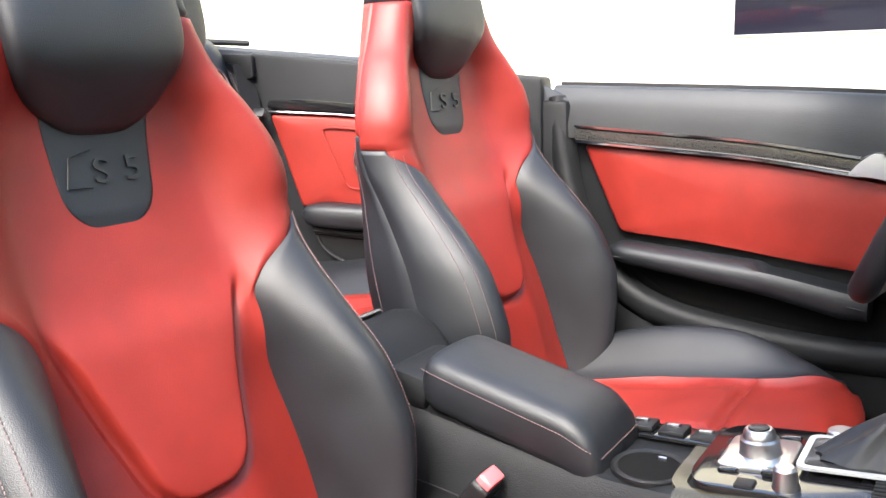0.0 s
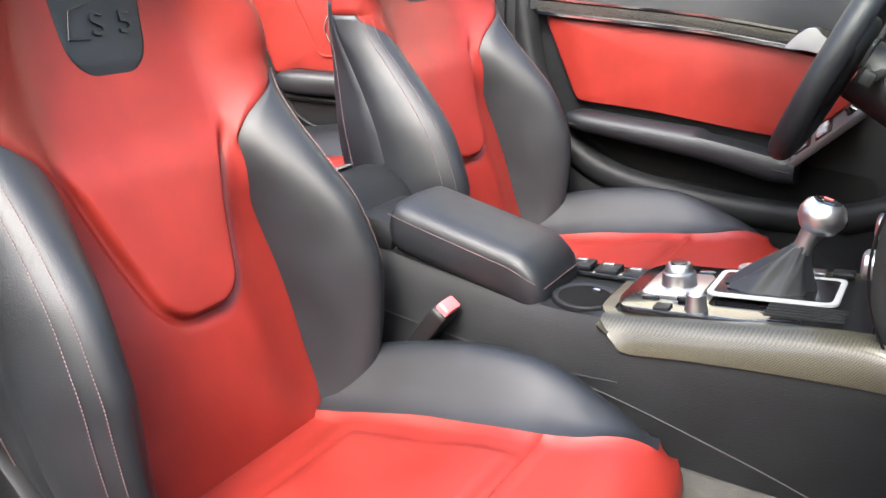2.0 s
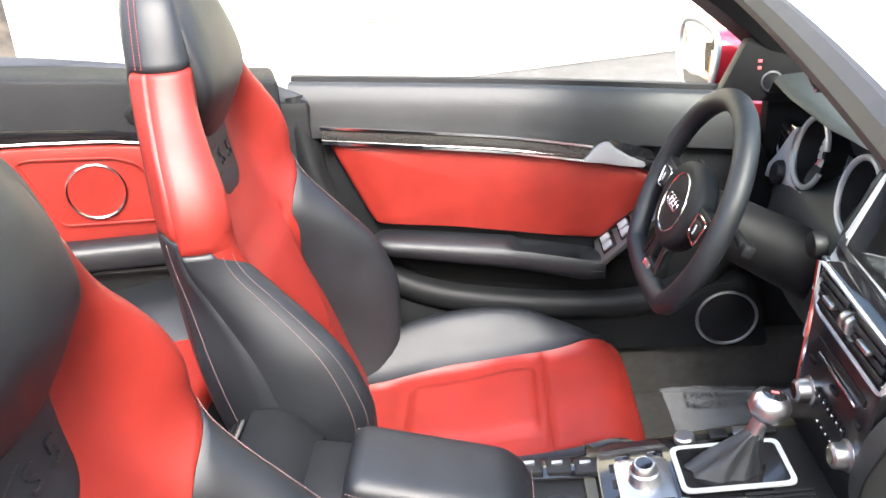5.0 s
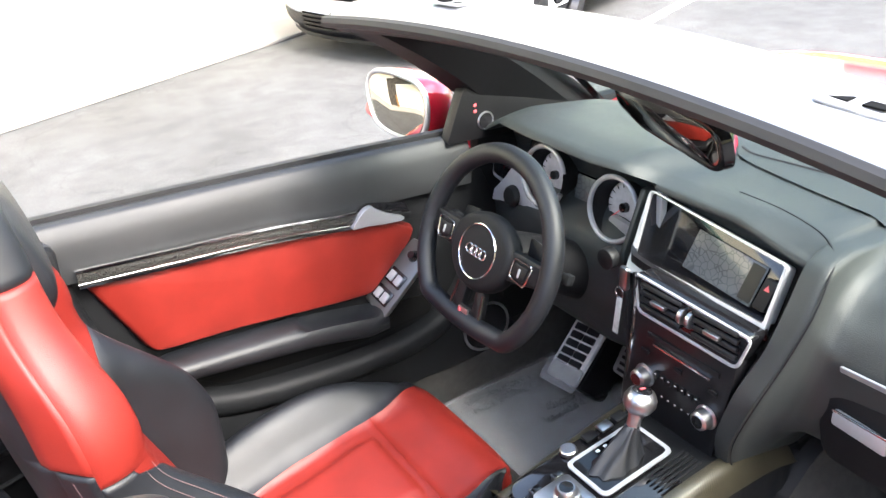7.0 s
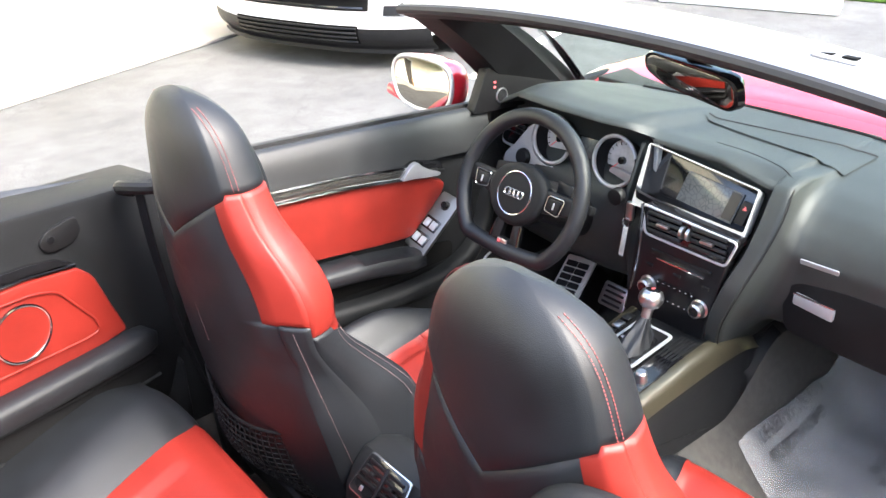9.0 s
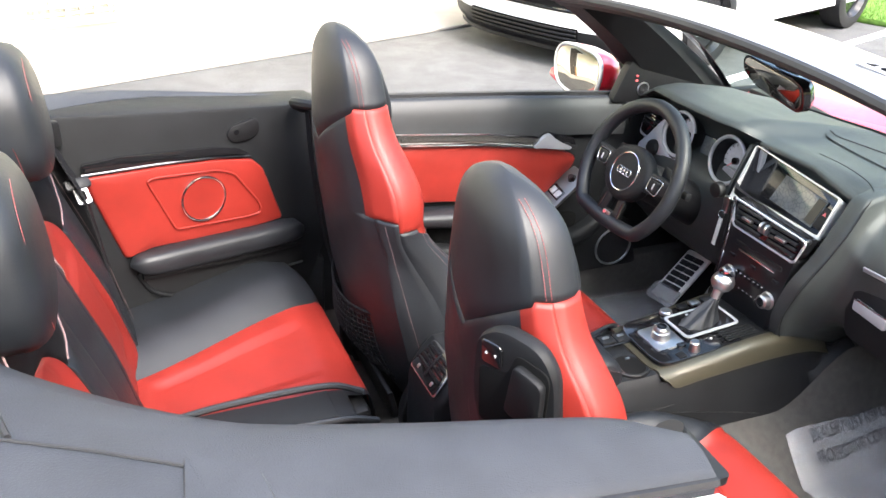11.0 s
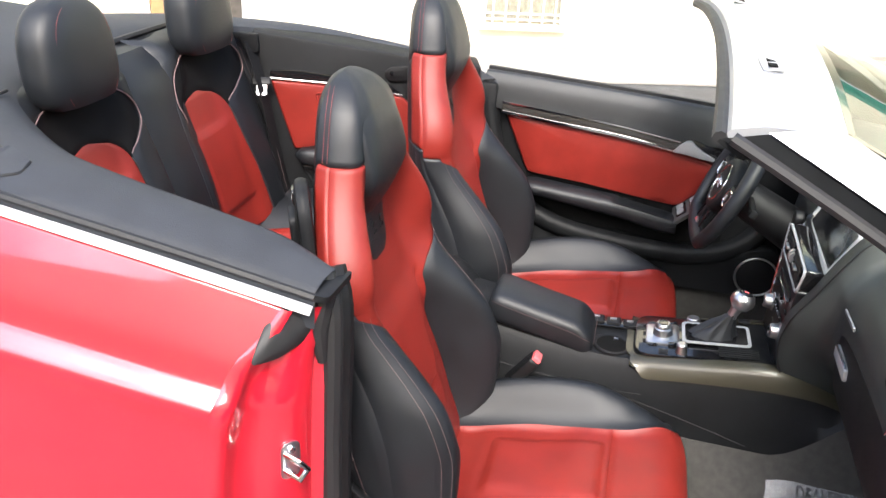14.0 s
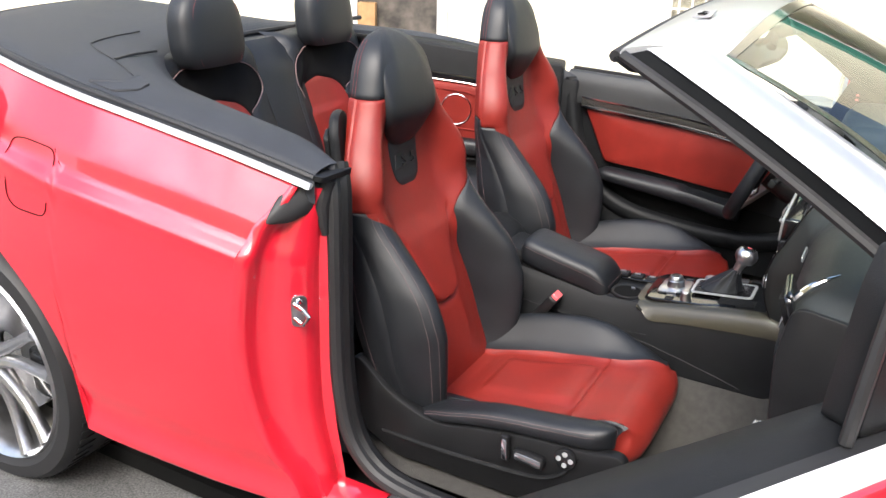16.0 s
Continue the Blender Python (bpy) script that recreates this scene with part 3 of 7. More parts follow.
    # shoulder module with switches and easy-entry handle
    if controls == -1:
        mm = axes((-.116, -.136, .885), (.42, -.91, 0), (-.16, .10, 1)) @ Matrix.Diagonal((1.16, 1.06, 1, 1))
        mod = part("shoulder_module", prism(round_poly([(-.050, -.10), (.050, -.105), (.062, -.04), (.058, .045), (.035, .078), (-.02, .082), (-.055, .052), (-.062, -.04)], .022), .026, mm @ pose(0, 0, -.010), .010), SOFT_BLACK, seat)
        # dark sheet on the module's face, the recess's shade given as colour
        part("recess_shade", prism(round_poly([(-.048, -.075), (.044, -.078), (.053, .040), (.046, .052), (.008, .058), (-.006, .020), (-.046, .014)], .010), .003, mm @ pose(0, 0, .0145), .001), DARK, mod)
        part("entry_handle", prism(round_poly([(-.004, -.030), (.046, -.038), (.050, .038), (.010, .050)], .012), .014, mm @ pose(0, 0, .016), .004), SOFT_BLACK, mod)
        sw_ = part("seat_switch", prism(rrect(.030, .034, .007), .006, mm @ pose(-.026, .042, .015), .002), GLOSS_BLACK, mod)
        for dx, f in ((-.008, 1), (.008, -1)):
            part("switch_mark", prism([(-.0018, -.002 * f), (.0018, -.002 * f), (0, .0025 * f)], .0008, mm @ pose(-.026 + dx * .85, .042, .0211)), WHITE_MARK, sw_)
    # stitched side seam and net pocket
    for q in (1, -1):
        stitches([((lerp_curve(z, BACK_F) + lerp_curve(z, BACK_B)) / 2 + .012 - .02 * k / 50, q * (lerp_curve(z, BACK_W) * (1 - .5 * lerp_curve(z, BACK_TAPER)) + .0005), z) for k, z in [(k, .785 - .46 * k / 50) for k in range(51)]], seat, GREY_THREAD)
    net = bmesh.new()
    rows_ = []
    for a in range(15):
        z = .36 + .19 * a / 14
        rows_.append([Vector((lerp_curve(z, BACK_B) + .05 * abs(v) ** 2.2 * .7 - .012 - .022 * math.sin(math.pi * a / 14) * (1 - v * v), v * .15, z - .018 * (1 - v * v) * (a / 14))) for v in [-1 + 2 * b / 22 for b in range(23)]])
    for line in rows_ + [list(c) for c in zip(*rows_)]:
        ring = None
        for p in line:
            r3 = [net.verts.new(p + o) for o in (Vector((.0012, 0, .0009)), Vector((-.0012, .0009, 0)), Vector((0, -.0009, -.0012)))]
            if ring:
                for n in range(3):
                    net.faces.new((ring[n], ring[(n + 1) % 3], r3[(n + 1) % 3], r3[n]))
            ring = r3
    pocket = part("net_pocket", net, BELT, seat, "black net map pocket")
    part("net_hem", tube_bm(rows_[-1], .003, 6), BELT, pocket)
    part("lower_shell", box(.014, .34, .10, pose(-.016, 0, .30, 0, -14), .005), BLACK_PLASTIC, seat)
    return seat


GLOSS_BADGE = mat("embossing", (0.010, 0.010, 0.011), 0.42)
front_seat("front_seat", (-.005, .318, .052), 1)
front_seat("front_seat", (.022, -.373, .008), -1)


# ---- cabin shell ----
FLOOR = 0.20


def tunnel_z(x):
    """Height at which the carpet meets the console side."""
    return .335 + .14 * smooth01((x - .82) / .22)


def carpet_z(x, y):
    k = max(0.0, min(1.0, (.275 - abs(y)) / .135))
    toe = max(0.0, (x - 1.24) * 1.3) ** 1.25
    return FLOOR + (.335 - FLOOR) * (k * .75 + .25 * smooth01(k)) + (tunnel_z(x) - .335) * smooth01((.170 - abs(y)) / .03) + toe * (1 - .3 * k)


floor_ob = thing("cabin_floor", "dark grey carpeted footwell floor", "floor", kind="structure")
cg = [[(-.62 + 2.12 * i / 70, -.66 + 1.32 * j / 66, carpet_z(-.62 + 2.12 * i / 70, -.66 + 1.32 * j / 66)) for j in range(67)] for i in range(71)]
part("carpet", loft(cg, closed=False), CARPET, floor_ob)
part("floor_pan", box(2.1, 1.36, .10, pose(.45, 0, .07)), DARK, floor_ob)
part("sill_trim", box(1.35, .06, .36, pose(.55, .685, .16), .02), CARPET, floor_ob)
part("sill_trim", box(.75, .08, .50, pose(-.42, .675, .26), .02), SOFT_BLACK, floor_ob)
part("pillar_base", box(.11, .075, .76, pose(-.025, .695, .50), .015), SOFT_BLACK, floor_ob)
part("kick_trim", box(.52, .04, .86, pose(1.17, .715, .42), .015), SOFT_BLACK, floor_ob)
part("kick_trim", box(.30, .05, .60, pose(1.20, -.70, .32), .02), SOFT_BLACK, floor_ob)
part("rear_bulkhead", box(.03, 1.2, .62, pose(-.72, 0, .30, 0, -12)), CARPET, floor_ob)

# ---- ground, wall and surroundings ----
GROUND = -0.10


def asphalt():
    m = mat("asphalt", (0.076, 0.076, 0.076), 0.85, var=0.22, scale=0.7, bump=0.6, bscale=150)
    nt = m.node_tree
    bs = nt.nodes["Principled BSDF"]
    tc = nt.nodes["Texture Coordinate"]
    src = bs.inputs["Base Color"].links[0].from_socket
    for scale, lo, hi, p0, p1 in ((6.0, 0.86, 1.14, 0.35, 0.65), (170.0, 0.45, 1.7, 0.3, 0.72)):
        n = nt.nodes.new("ShaderNodeTexNoise")
        n.inputs["Scale"].default_value, n.inputs["Detail"].default_value = scale, 5
        nt.links.new(tc.outputs["Object"], n.inputs["Vector"])
        r = nt.nodes.new("ShaderNodeValToRGB")
        r.color_ramp.elements[0].position, r.color_ramp.elements[1].position = p0, p1
        r.color_ramp.elements[0].color, r.color_ramp.elements[1].color = (lo, lo, lo, 1), (hi, hi, hi, 1)
        nt.links.new(n.outputs["Fac"], r.inputs["Fac"])
        mx = nt.nodes.new("ShaderNodeMix")
        mx.data_type, mx.blend_type = "RGBA", "MULTIPLY"
        mx.inputs[0].default_value = 1.0
        nt.links.new(src, mx.inputs[6])
        nt.links.new(r.outputs["Color"], mx.inputs[7])
        src = mx.outputs[2]
    # fine cracks
    w = nt.nodes.new("ShaderNodeTexNoise")
    w.inputs["Scale"].default_value, w.inputs["Detail"].default_value = 1.3, 6
    nt.links.new(tc.outputs["Object"], w.inputs["Vector"])
    ad = nt.nodes.new("ShaderNodeMix")
    ad.data_type = "RGBA"
    ad.inputs[0].default_value = 0.55
    nt.links.new(tc.outputs["Object"], ad.inputs[6])
    nt.links.new(w.outputs["Color"], ad.inputs[7])
    v = nt.nodes.new("ShaderNodeTexVoronoi")
    v.feature = "DISTANCE_TO_EDGE"
    v.inputs["Scale"].default_value = 1.5
    nt.links.new(ad.outputs[2], v.inputs["Vector"])
    r = nt.nodes.new("ShaderNodeValToRGB")
    r.color_ramp.elements[0].position, r.color_ramp.elements[1].position = 0.0, 0.007
    r.color_ramp.elements[0].color, r.color_ramp.elements[1].color = (0.78, 0.78, 0.78, 1), (1, 1, 1, 1)
    nt.links.new(v.outputs["Distance"], r.inputs["Fac"])
    mx = nt.nodes.new("ShaderNodeMix")
    mx.data_type, mx.blend_type = "RGBA", "MULTIPLY"
    mx.inputs[0].default_value = 1.0
    nt.links.new(src, mx.inputs[6])
    nt.links.new(r.outputs["Color"], mx.inputs[7])
    nt.links.new(mx.outputs[2], bs.inputs["Base Color"])
    return m


ASPHALT = asphalt()
CONCRETE = mat("concrete", (0.33, 0.31, 0.28), 0.85, var=0.15, scale=1.5, bump=0.3, bscale=80)
PLASTER = mat("cream_wall", (0.80, 0.74, 0.57), 0.85, var=0.08, scale=2.5, bump=0.3, bscale=60)
g = thing("ground", "weathered grey asphalt parking ground", "ground", kind="structure")
part("asphalt_sheet", box(600, 600, .1, pose(0, 0, GROUND - .05)), ASPHALT, g)
AX = 20.5
ENV = pose(.2, 4.80, GROUND, 0, 0, AX)
pave = thing("pavement", "pale concrete apron beside the wall", "pavement", kind="structure")
part("slab", box(60, 3.0, .03, ENV @ pose(0, 1.5, .015), .01), CONCRETE, pave)
wall = thing("wall_north", "sunlit cream plastered building wall", "wall", kind="structure")
part("plaster", box(60, .3, 5, ENV @ pose(0, 1.20, 2.5)), PLASTER, wall)
# wall out of view, added so the red flank reflects something warm
wall_s = thing("wall_south", "unseen warm yellow plaster wall added for reflections", "wall", kind="structure")
part("plaster", box(60, .3, 5.2, ENV @ pose(0, -14, 2.6)), mat("yellow_plaster", (0.66, 0.52, 0.28), 0.85, var=0.1, scale=1.2, bump=0.3, bscale=60), wall_s)


# ---- centre console ----
console = thing("centre_console", "black centre console with weave-pattern trim and padded armrest", "console")
CTOP = [(.0, .545), (.18, .51), (.40, .485), (.50, .487), (.62, .505), (.80, .530), (.86, .52), (1.0, .47), (1.3, .45)]
CHALF = [(.0, .085), (.2, .088), (.45, .098), (.62, .106), (.80, .112), (.9, .113), (1.06, .108)]
rings = []
for i in range(41):
    x = .03 + 1.01 * i / 40
    zt, h = lerp_curve(x, CTOP), lerp_curve(x, CHALF)
    zl = tunnel_z(x) - .012
    sec = [(-h + .02, zl - .01), (-h - .026, zl), (-h - .028, zl + .012), (-h - .012, max(zl + .02, zt - .08)), (-h - .003, max(zl + .025, zt - .02)), (-h + .012, zt - .002), (-h + .02, zt)]
    rings.append([(x, y, z) for y, z in sec] + [(x, -y, z) for y, z in sec[::-1]])
part("console_body", loft(rings), SOFT_BLACK, console)
part("side_seam", tube_bm(curve_pts([(.10, -.1085, .44), (.30, -.112, .420), (.5, -.124, .405), (.7, -.1345, .365), (.78, -.1395, .345)], 40), .0010, 5), BLACK_PLASTIC, console)
part("side_seam", tube_bm(curve_pts([(.40, -.118, .415), (.46, -.119, .413), (.54, -.121, .418)], 12), .0009, 5), BLACK_PLASTIC, console)

# rear box with air vents
rb = []
for x, z1, h in ((-.026, .530, .072), (-.016, .546, .082), (.004, .572, .087), (.026, .594, .088), (.06, .598, .088), (.10, .578, .086), (.125, .55, .082)):
    sec = rrect(2 * h, z1 - .30, .020, 4)
    rb.append([(x, y - .012, z + (z1 + .30) / 2) for y, z in sec])
part("rear_cover", loft(rb), SOFT_BLACK, console)
VM = axes((.002, -.016, .5715), (0, -1, 0), (.66, 0, .75))
vent = part("rear_air_vent", prism(round_poly([(-.064, -.040), (.064, -.040), (.054, .036), (-.054, .036)], .010), .006, VM, .002), CHROME, console, "chrome framed rear air vent")
part("vent_opening", prism(round_poly([(-.060, -.037), (.060, -.037), (.051, .033), (-.051, .033)], .008), .003, VM @ pose(0, 0, .0045), .001), GLOSS_BLACK, vent)
for s_ in (-1, 1):
    for k in range(4):
        part("vent_slat", box(.048 - .003 * k, .006, .005, VM @ pose(s_ * (.029 - .0015 * k), -.012 + .0115 * k, .008, 20), .0012), BLACK_PLASTIC, vent)
    part("vent_tab", box(.012, .005, .006, VM @ pose(s_ * .024, .006, .011), .0015), BLACK_PLASTIC, vent)
    part("vent_wheel", box(.008, .009, .004, VM @ pose(s_ * .034, -.025, .007), .0012), ALU, vent)
part("vent_divider", box(.007, .056, .006, VM @ pose(0, .002, .008), .002), BLACK_PLASTIC, vent)

# armrest
ar = []
N = 26
for i in range(N + 1):
    t = i / N
    x = .172 + .248 * t
    zt = .592 - .055 * t - .010 * smooth01((t - .8) / .2)
    e = min(1, (1 - (1 - min(1, t / .12)) ** 2) ** .5 + .001, (1 - (1 - min(1, (1 - t) / .16)) ** 2) ** .5 + .001)
    hw = .070 * (.80 + .20 * e)
    top, bot = zt - .03 * (1 - e), zt - .075 + .018 * (1 - e) * 1.0
    sec = []
    for k in range(28):
        a = 2 * math.pi * k / 28
        c, s = math.cos(a), math.sin(a)
        yy = hw * math.copysign(abs(c) ** .38, c)
        zz = (top + bot) / 2 + (top - bot) / 2 * math.copysign(abs(s) ** .5, s)
        if s > 0:
            zz += .004 * (1 - (yy / hw) ** 2)
        sec.append((x, yy - .020, zz))
    ar.append(sec)
arm = part("armrest_lid", loft(ar), BLACK_LEATHER, console, "padded black leather armrest lid", sharp=60)
for s in (-1, 1):
    stitches([(.178 + .236 * k / 40, -.020 + s * (.0712 - .004 * (abs(k / 20 - 1) ** 6)), .572 - .055 * k / 40 - .008 * smooth01((k / 40 - .8) / .2)) for k in range(41)], arm, GREY_THREAD)
stitches([(.4205, -.082 + .124 * k / 20, .504) for k in range(21)], arm, GREY_THREAD)
part("armrest_base", box(.20, .115, .05, pose(.27, -.018, .495), .012), BLACK_PLASTIC, console)
part("armrest_hinge", box(.07, .125, .05, pose(.145, -.018, .535, 0, 8), .015), SOFT_BLACK, console)

# cup holder and switch row
cup = part("cup_holder", lathe([(.0, -.06), (.030, -.06), (.034, -.02), (.036, .001), (.042, .0025), (.044, .001), (.044, -.004)], pose(.462, -.042, .488), 40), BLACK_PLASTIC, console)
# flat dark disc just under the rim, coloured as the shade of a deep well
part("cup_shade", lathe([(0, .0005), (.0355, .0008)], pose(.462, -.042, .4875), 40), DARK, cup)
part("cup_clip", box(.010, .004, .006, pose(.470, -.020, .490, 12), .001), ALU, cup)
tray = part("switch_tray", box(.125, .042, .006, pose(.458, .052, .491, 0, -3), .002), GLOSS_BLACK, console)
for k in range(3):
    b = part("console_switch", box(.034, .032, .008, pose(.42 + .04 * k, .052, .496, 0, -6), .003), BLACK_PLASTIC, tray)
    part("switch_cap", box(.016, .007, .004, pose(.418 + .04 * k, .055, .501, 0, -6), .001), ALU, b)

# upper trim panel
def on_top(x, y, dz=0.0):
    return pose(x, y, lerp_curve(x, CTOP) + dz, 0, -5.5)


panel = part("control_panel", prism(round_poly([(.515, -.055), (.53, -.085), (.80, -.088), (.84, -.08), (.84, .095), (.80, .10), (.53, .092), (.515, .06)], .02), .009, Matrix.Translation((0, 0, .447)) @ Matrix.Shear("XZ", 4, (0, 0)) @ pose(0, 0, 0, 0, -5.2), .002), GLOSS_BLACK, console, "gloss black control panel")
trim_rows = []
for i in range(31):
    x = .505 + .47 * i / 30
    zt, h = lerp_curve(x, CTOP), lerp_curve(x, CHALF)
    low = zt - .002 - .036 * smooth01((x - .505) / .04) - .008 * smooth01((x - .6) / .2)
    low += .030 * smooth01((x - .80) / .15)
    trim_rows.append([(x, -h + .024, zt + .0035), (x, -h + .008, zt + .003), (x, -h - .004, zt - .012), (x, -h - .0085 - .003, low), (x, -h + .01, low), (x, -h + .024, zt - .006)])
part("weave_trim", loft(trim_rows), CARBON, console, "metallic weave-pattern side trim", sharp=50)
tr2 = [[(p[0], -p[1] + .005, p[2]) for p in r] for r in trim_rows]
part("weave_trim", loft(tr2), CARBON, console, "metallic weave-pattern side trim", sharp=50)
fr = [(.502, y, lerp_curve(.505, CTOP) + .001) for y in (-.085, -.06, 0, .06, .09)]
part("weave_trim_rear", ribbon(curve_pts([(.514, -.078, .488), (.504, -.065, .489), (.502, 0, .489), (.504, .065, .489), (.514, .085, .488)], 20), [(-.008, -.006), (.008, -.006), (.008, .003), (-.008, .003)]), CARBON, console)

part("media_pad", prism(rrect(.075, .09, .012), .006, on_top(.573, .003, .010), .002), ALU, panel, "silver media control island")
knob = part("media_knob", lathe([(0, .030), (.014, .030), (.0165, .027), (.018, .020), (.021, .018), (.022, .004), (.024, 0), (.024, -.002)], on_top(.573, .003, .014), 40), ALU, panel)
part("knob_cap", lathe([(0, .032), (.011, .0315), (.012, .029)], on_top(.573, .003, .014), 30), GLOSS_BLACK, knob)
for dx, dy in ((-.028, .052), (.028, .052), (-.028, -.046), (.028, -.046)):
    part("media_key", box(.022, .014, .007, on_top(.573 + dx * .8, .003 + dy, .013), .003), GLOSS_BLACK, panel)
for k in range(3):
    part("media_key", box(.012, .02, .006, on_top(.535, -.03 + .033 * k, .011), .002), BLACK_PLASTIC, panel)
part("media_key", box(.02, .02, .006, on_top(.575, -.072, .011), .002), BLACK_PLASTIC, panel)
part("volume_knob", lathe([(0, .022), (.009, .022), (.0115, .019), (.0125, .004), (.014, 0), (.014, -.002)], on_top(.614, -.066, .009), 32), ALU, panel)
part("start_button", lathe([(0, .008), (.012, .008), (.0145, .006), (.0155, 0)], on_top(.643, .082, .009), 32), ALU, panel)
for k in range(3):
    part("drive_switch", box(.026, .020, .006, on_top(.69 + .033 * k, .082, .010), .002), (ALU if k == 1 else BLACK_PLASTIC), panel)
for k in range(5):
    part("panel_rib", box(.085, .0045, .003, on_top(.735, -.046 - .0085 * k, .0098), .001), SOFT_BLACK, panel)

# gear lever
lever = thing("gear_lever", "automatic gear lever with alloy ball knob and leather boot", "gear lever")
m = on_top(.69, .012, .011)
out, inn = rrect(.150, .095, .014, 6), rrect(.136, .081, .010, 6)
bm = bmesh.new()
lay = [[bm.verts.new((x, y, z)) for x, y in o] for o, z in ((out, 0), (out, .003), (inn, .003), (inn, 0))]
for a, b in zip(lay, lay[1:]):
    for j in range(len(a)):
        bm.faces.new((a[j], a[(j + 1) % len(a)], b[(j + 1) % len(a)], b[j]))
bmesh.ops.transform(bm, matrix=m, verts=bm.verts)
part("shift_surround", bm, INT_SILVER, lever)
part("shift_plate", prism(rrect(.138, .086, .01), .002, on_top(.69, .012, .0115)), GLOSS_BLACK, lever)
for k in range(4):
    part("gear_mark", box(.007, .006, .001, on_top(.64 + .017 * k, .045, .0142)), WHITE_MARK, lever)
bt = []
for i in range(9):
    t = i / 8
    cx, cz = .682 + .032 * t, lerp_curve(.69, CTOP) + .010 + .064 * t
    rr = [(.040 * (1 - t) ** 1.3 + .012) * 1.0, (.020 * (1 - t) ** 1.3 + .011)]
    bt.append([(cx + rr[0] * math.cos(a) * (1 + .10 * math.sin(7 * a + 4 * t)), .008 + rr[1] * math.sin(a) * (1 + .08 * math.sin(9 * a + 3 * t)), cz + .006 * math.sin(5 * a) * t * (1 - t) * 4) for a in [2 * math.pi * j / 36 for j in range(36)]])
part("leather_boot", loft(bt), BLACK_LEATHER, lever, sharp=70)
stem = tube_bm([(.708, .008, .565), (.716, .008, .595), (.722, .009, .610)], [.0125, .011, .0135], 20)
part("lever_stem", stem, ALU, lever)
part("knob", lathe([(.012, -.016), (.020, -.012), (.0268, 0), (.0268, .010), (.022, .020), (.016, .024)], pose(.728, .010, .622, 0, 12), 40), ALU, lever, "satin alloy ball knob")
part("knob_badge", lathe([(0, .0262), (.013, .0255), (.0165, .0235)], pose(.728, .010, .622, 0, 12), 30), GLOSS_BLACK, lever)
part("knob_mark", box(.010, .004, .001, pose(.7335, .010, .6485, 0, 12)), RED_PLASTIC, lever)

# belt buckle beside the passenger seat
buckle = thing("seatbelt_buckle", "black seatbelt buckle with a red release button", "seatbelt buckle")
mb = axes((.268, -.128, .425), (.073, 0, .100), (0, 1, 0))
part("stalk", prism(rrect(.12, .036, .008), .012, axes((.225, -.133, .365), (.073, 0, .100), (0, 1, 0)), .003), BELT, buckle)
part("housing", prism(rrect(.104, .044, .010), .026, mb @ pose(.002, 0, -.013), .006), BLACK_PLASTIC, buckle)
part("release_button", prism(rrect(.016, .034, .005), .020, mb @ pose(.055, 0, -.010), .003), RED_PLASTIC, buckle)


# ---- dashboard ----
SATIN_BLACK = mat("satin_black", (0.008, 0.008, 0.009), 0.28, spec=0.35)
dash = thing("dashboard", "black soft-touch dashboard with silver trim and centre screen", "dashboard")
SEC_P = [(1.46, .84), (1.30, .866), (1.12, .868), (1.0, .858), (.94, .838), (.90, .80), (.88, .755), (.884, .70), (.893, .63), (.915, .585), (.97, .552), (1.15, .535), (1.46, .53)]
SEC_Q = [(1.48, .84), (1.31, .870), (1.14, .876), (1.02, .882), (.955, .889), (.898, .878), (.858, .815), (.832, .752), (.800, .67), (.800, .58), (.842, .48), (1.15, .44), (1.46, .44)]
SEC_C = [(1.50, .84), (1.32, .872), (1.15, .882), (1.03, .890), (.955, .900), (.912, .896), (.908, .886), (.935, .874), (.91, .77), (.86, .70), (.86, .56), (.90, .45), (1.46, .43)]
SEC_R = [(x, z - (.026 if i in (5, 6, 7) else .010 if i == 4 else 0)) for i, (x, z) in enumerate(SEC_C)]
SEC_D = [(1.46, .84), (1.30, .875), (1.12, .905), (.95, .930), (.875, .926), (.862, .914), (.95, .900), (.975, .80), (.90, .735), (.885, .62), (.92, .52), (1.15, .43), (1.46, .43)]
SEAM_Y = [-.170, -.170, -.170, -.170, -.170, -.172, -.177, -.166, -.146, -.118, -.098, -.09, -.09]
EDGE_Y = [-.132, -.132, -.132, -.132, -.132, -.132, -.134, -.128, -.106, -.084, -.072, -.07, -.07]


def between(a, b, k):
    return [(p[0] + (q[0] - p[0]) * k, p[1] + (q[1] - p[1]) * k) for p, q in zip(a, b)]


STN = [(-.66, SEC_P, .04), (-.60, SEC_P, .0), (-.42, SEC_P, 0), (-.30, SEC_P, 0)]
STN += [([y - d for y in SEAM_Y], between(SEC_P, SEC_Q, k), 0) for d, k in ((.075, 0), (.045, .04), (.026, .16), (.012, .42), (.004, .72), (.0, .90), (-.006, 1))]
STN += [(EDGE_Y, SEC_Q, 0), ([y + .008 for y in EDGE_Y], SEC_R, 0), (0.0, SEC_C, 0), (.17, SEC_C, 0), (.215, SEC_D, .012), (.28, SEC_D, 0), (.45, SEC_D, 0), (.56, SEC_D, .01), (.64, SEC_D, .03), (.70, SEC_D, .05)]
rings = []
for y, sec, back in STN:
    ys = y if isinstance(y, list) else [y] * 13
    rings.append([(x + back - (.10 * (abs(v) / .66) ** 2 if x > 1.25 else 0), v, z - .05 * smooth01((abs(v) - .55) / .12) * (z > .6)) for (x, z), v in zip(sec, ys)])


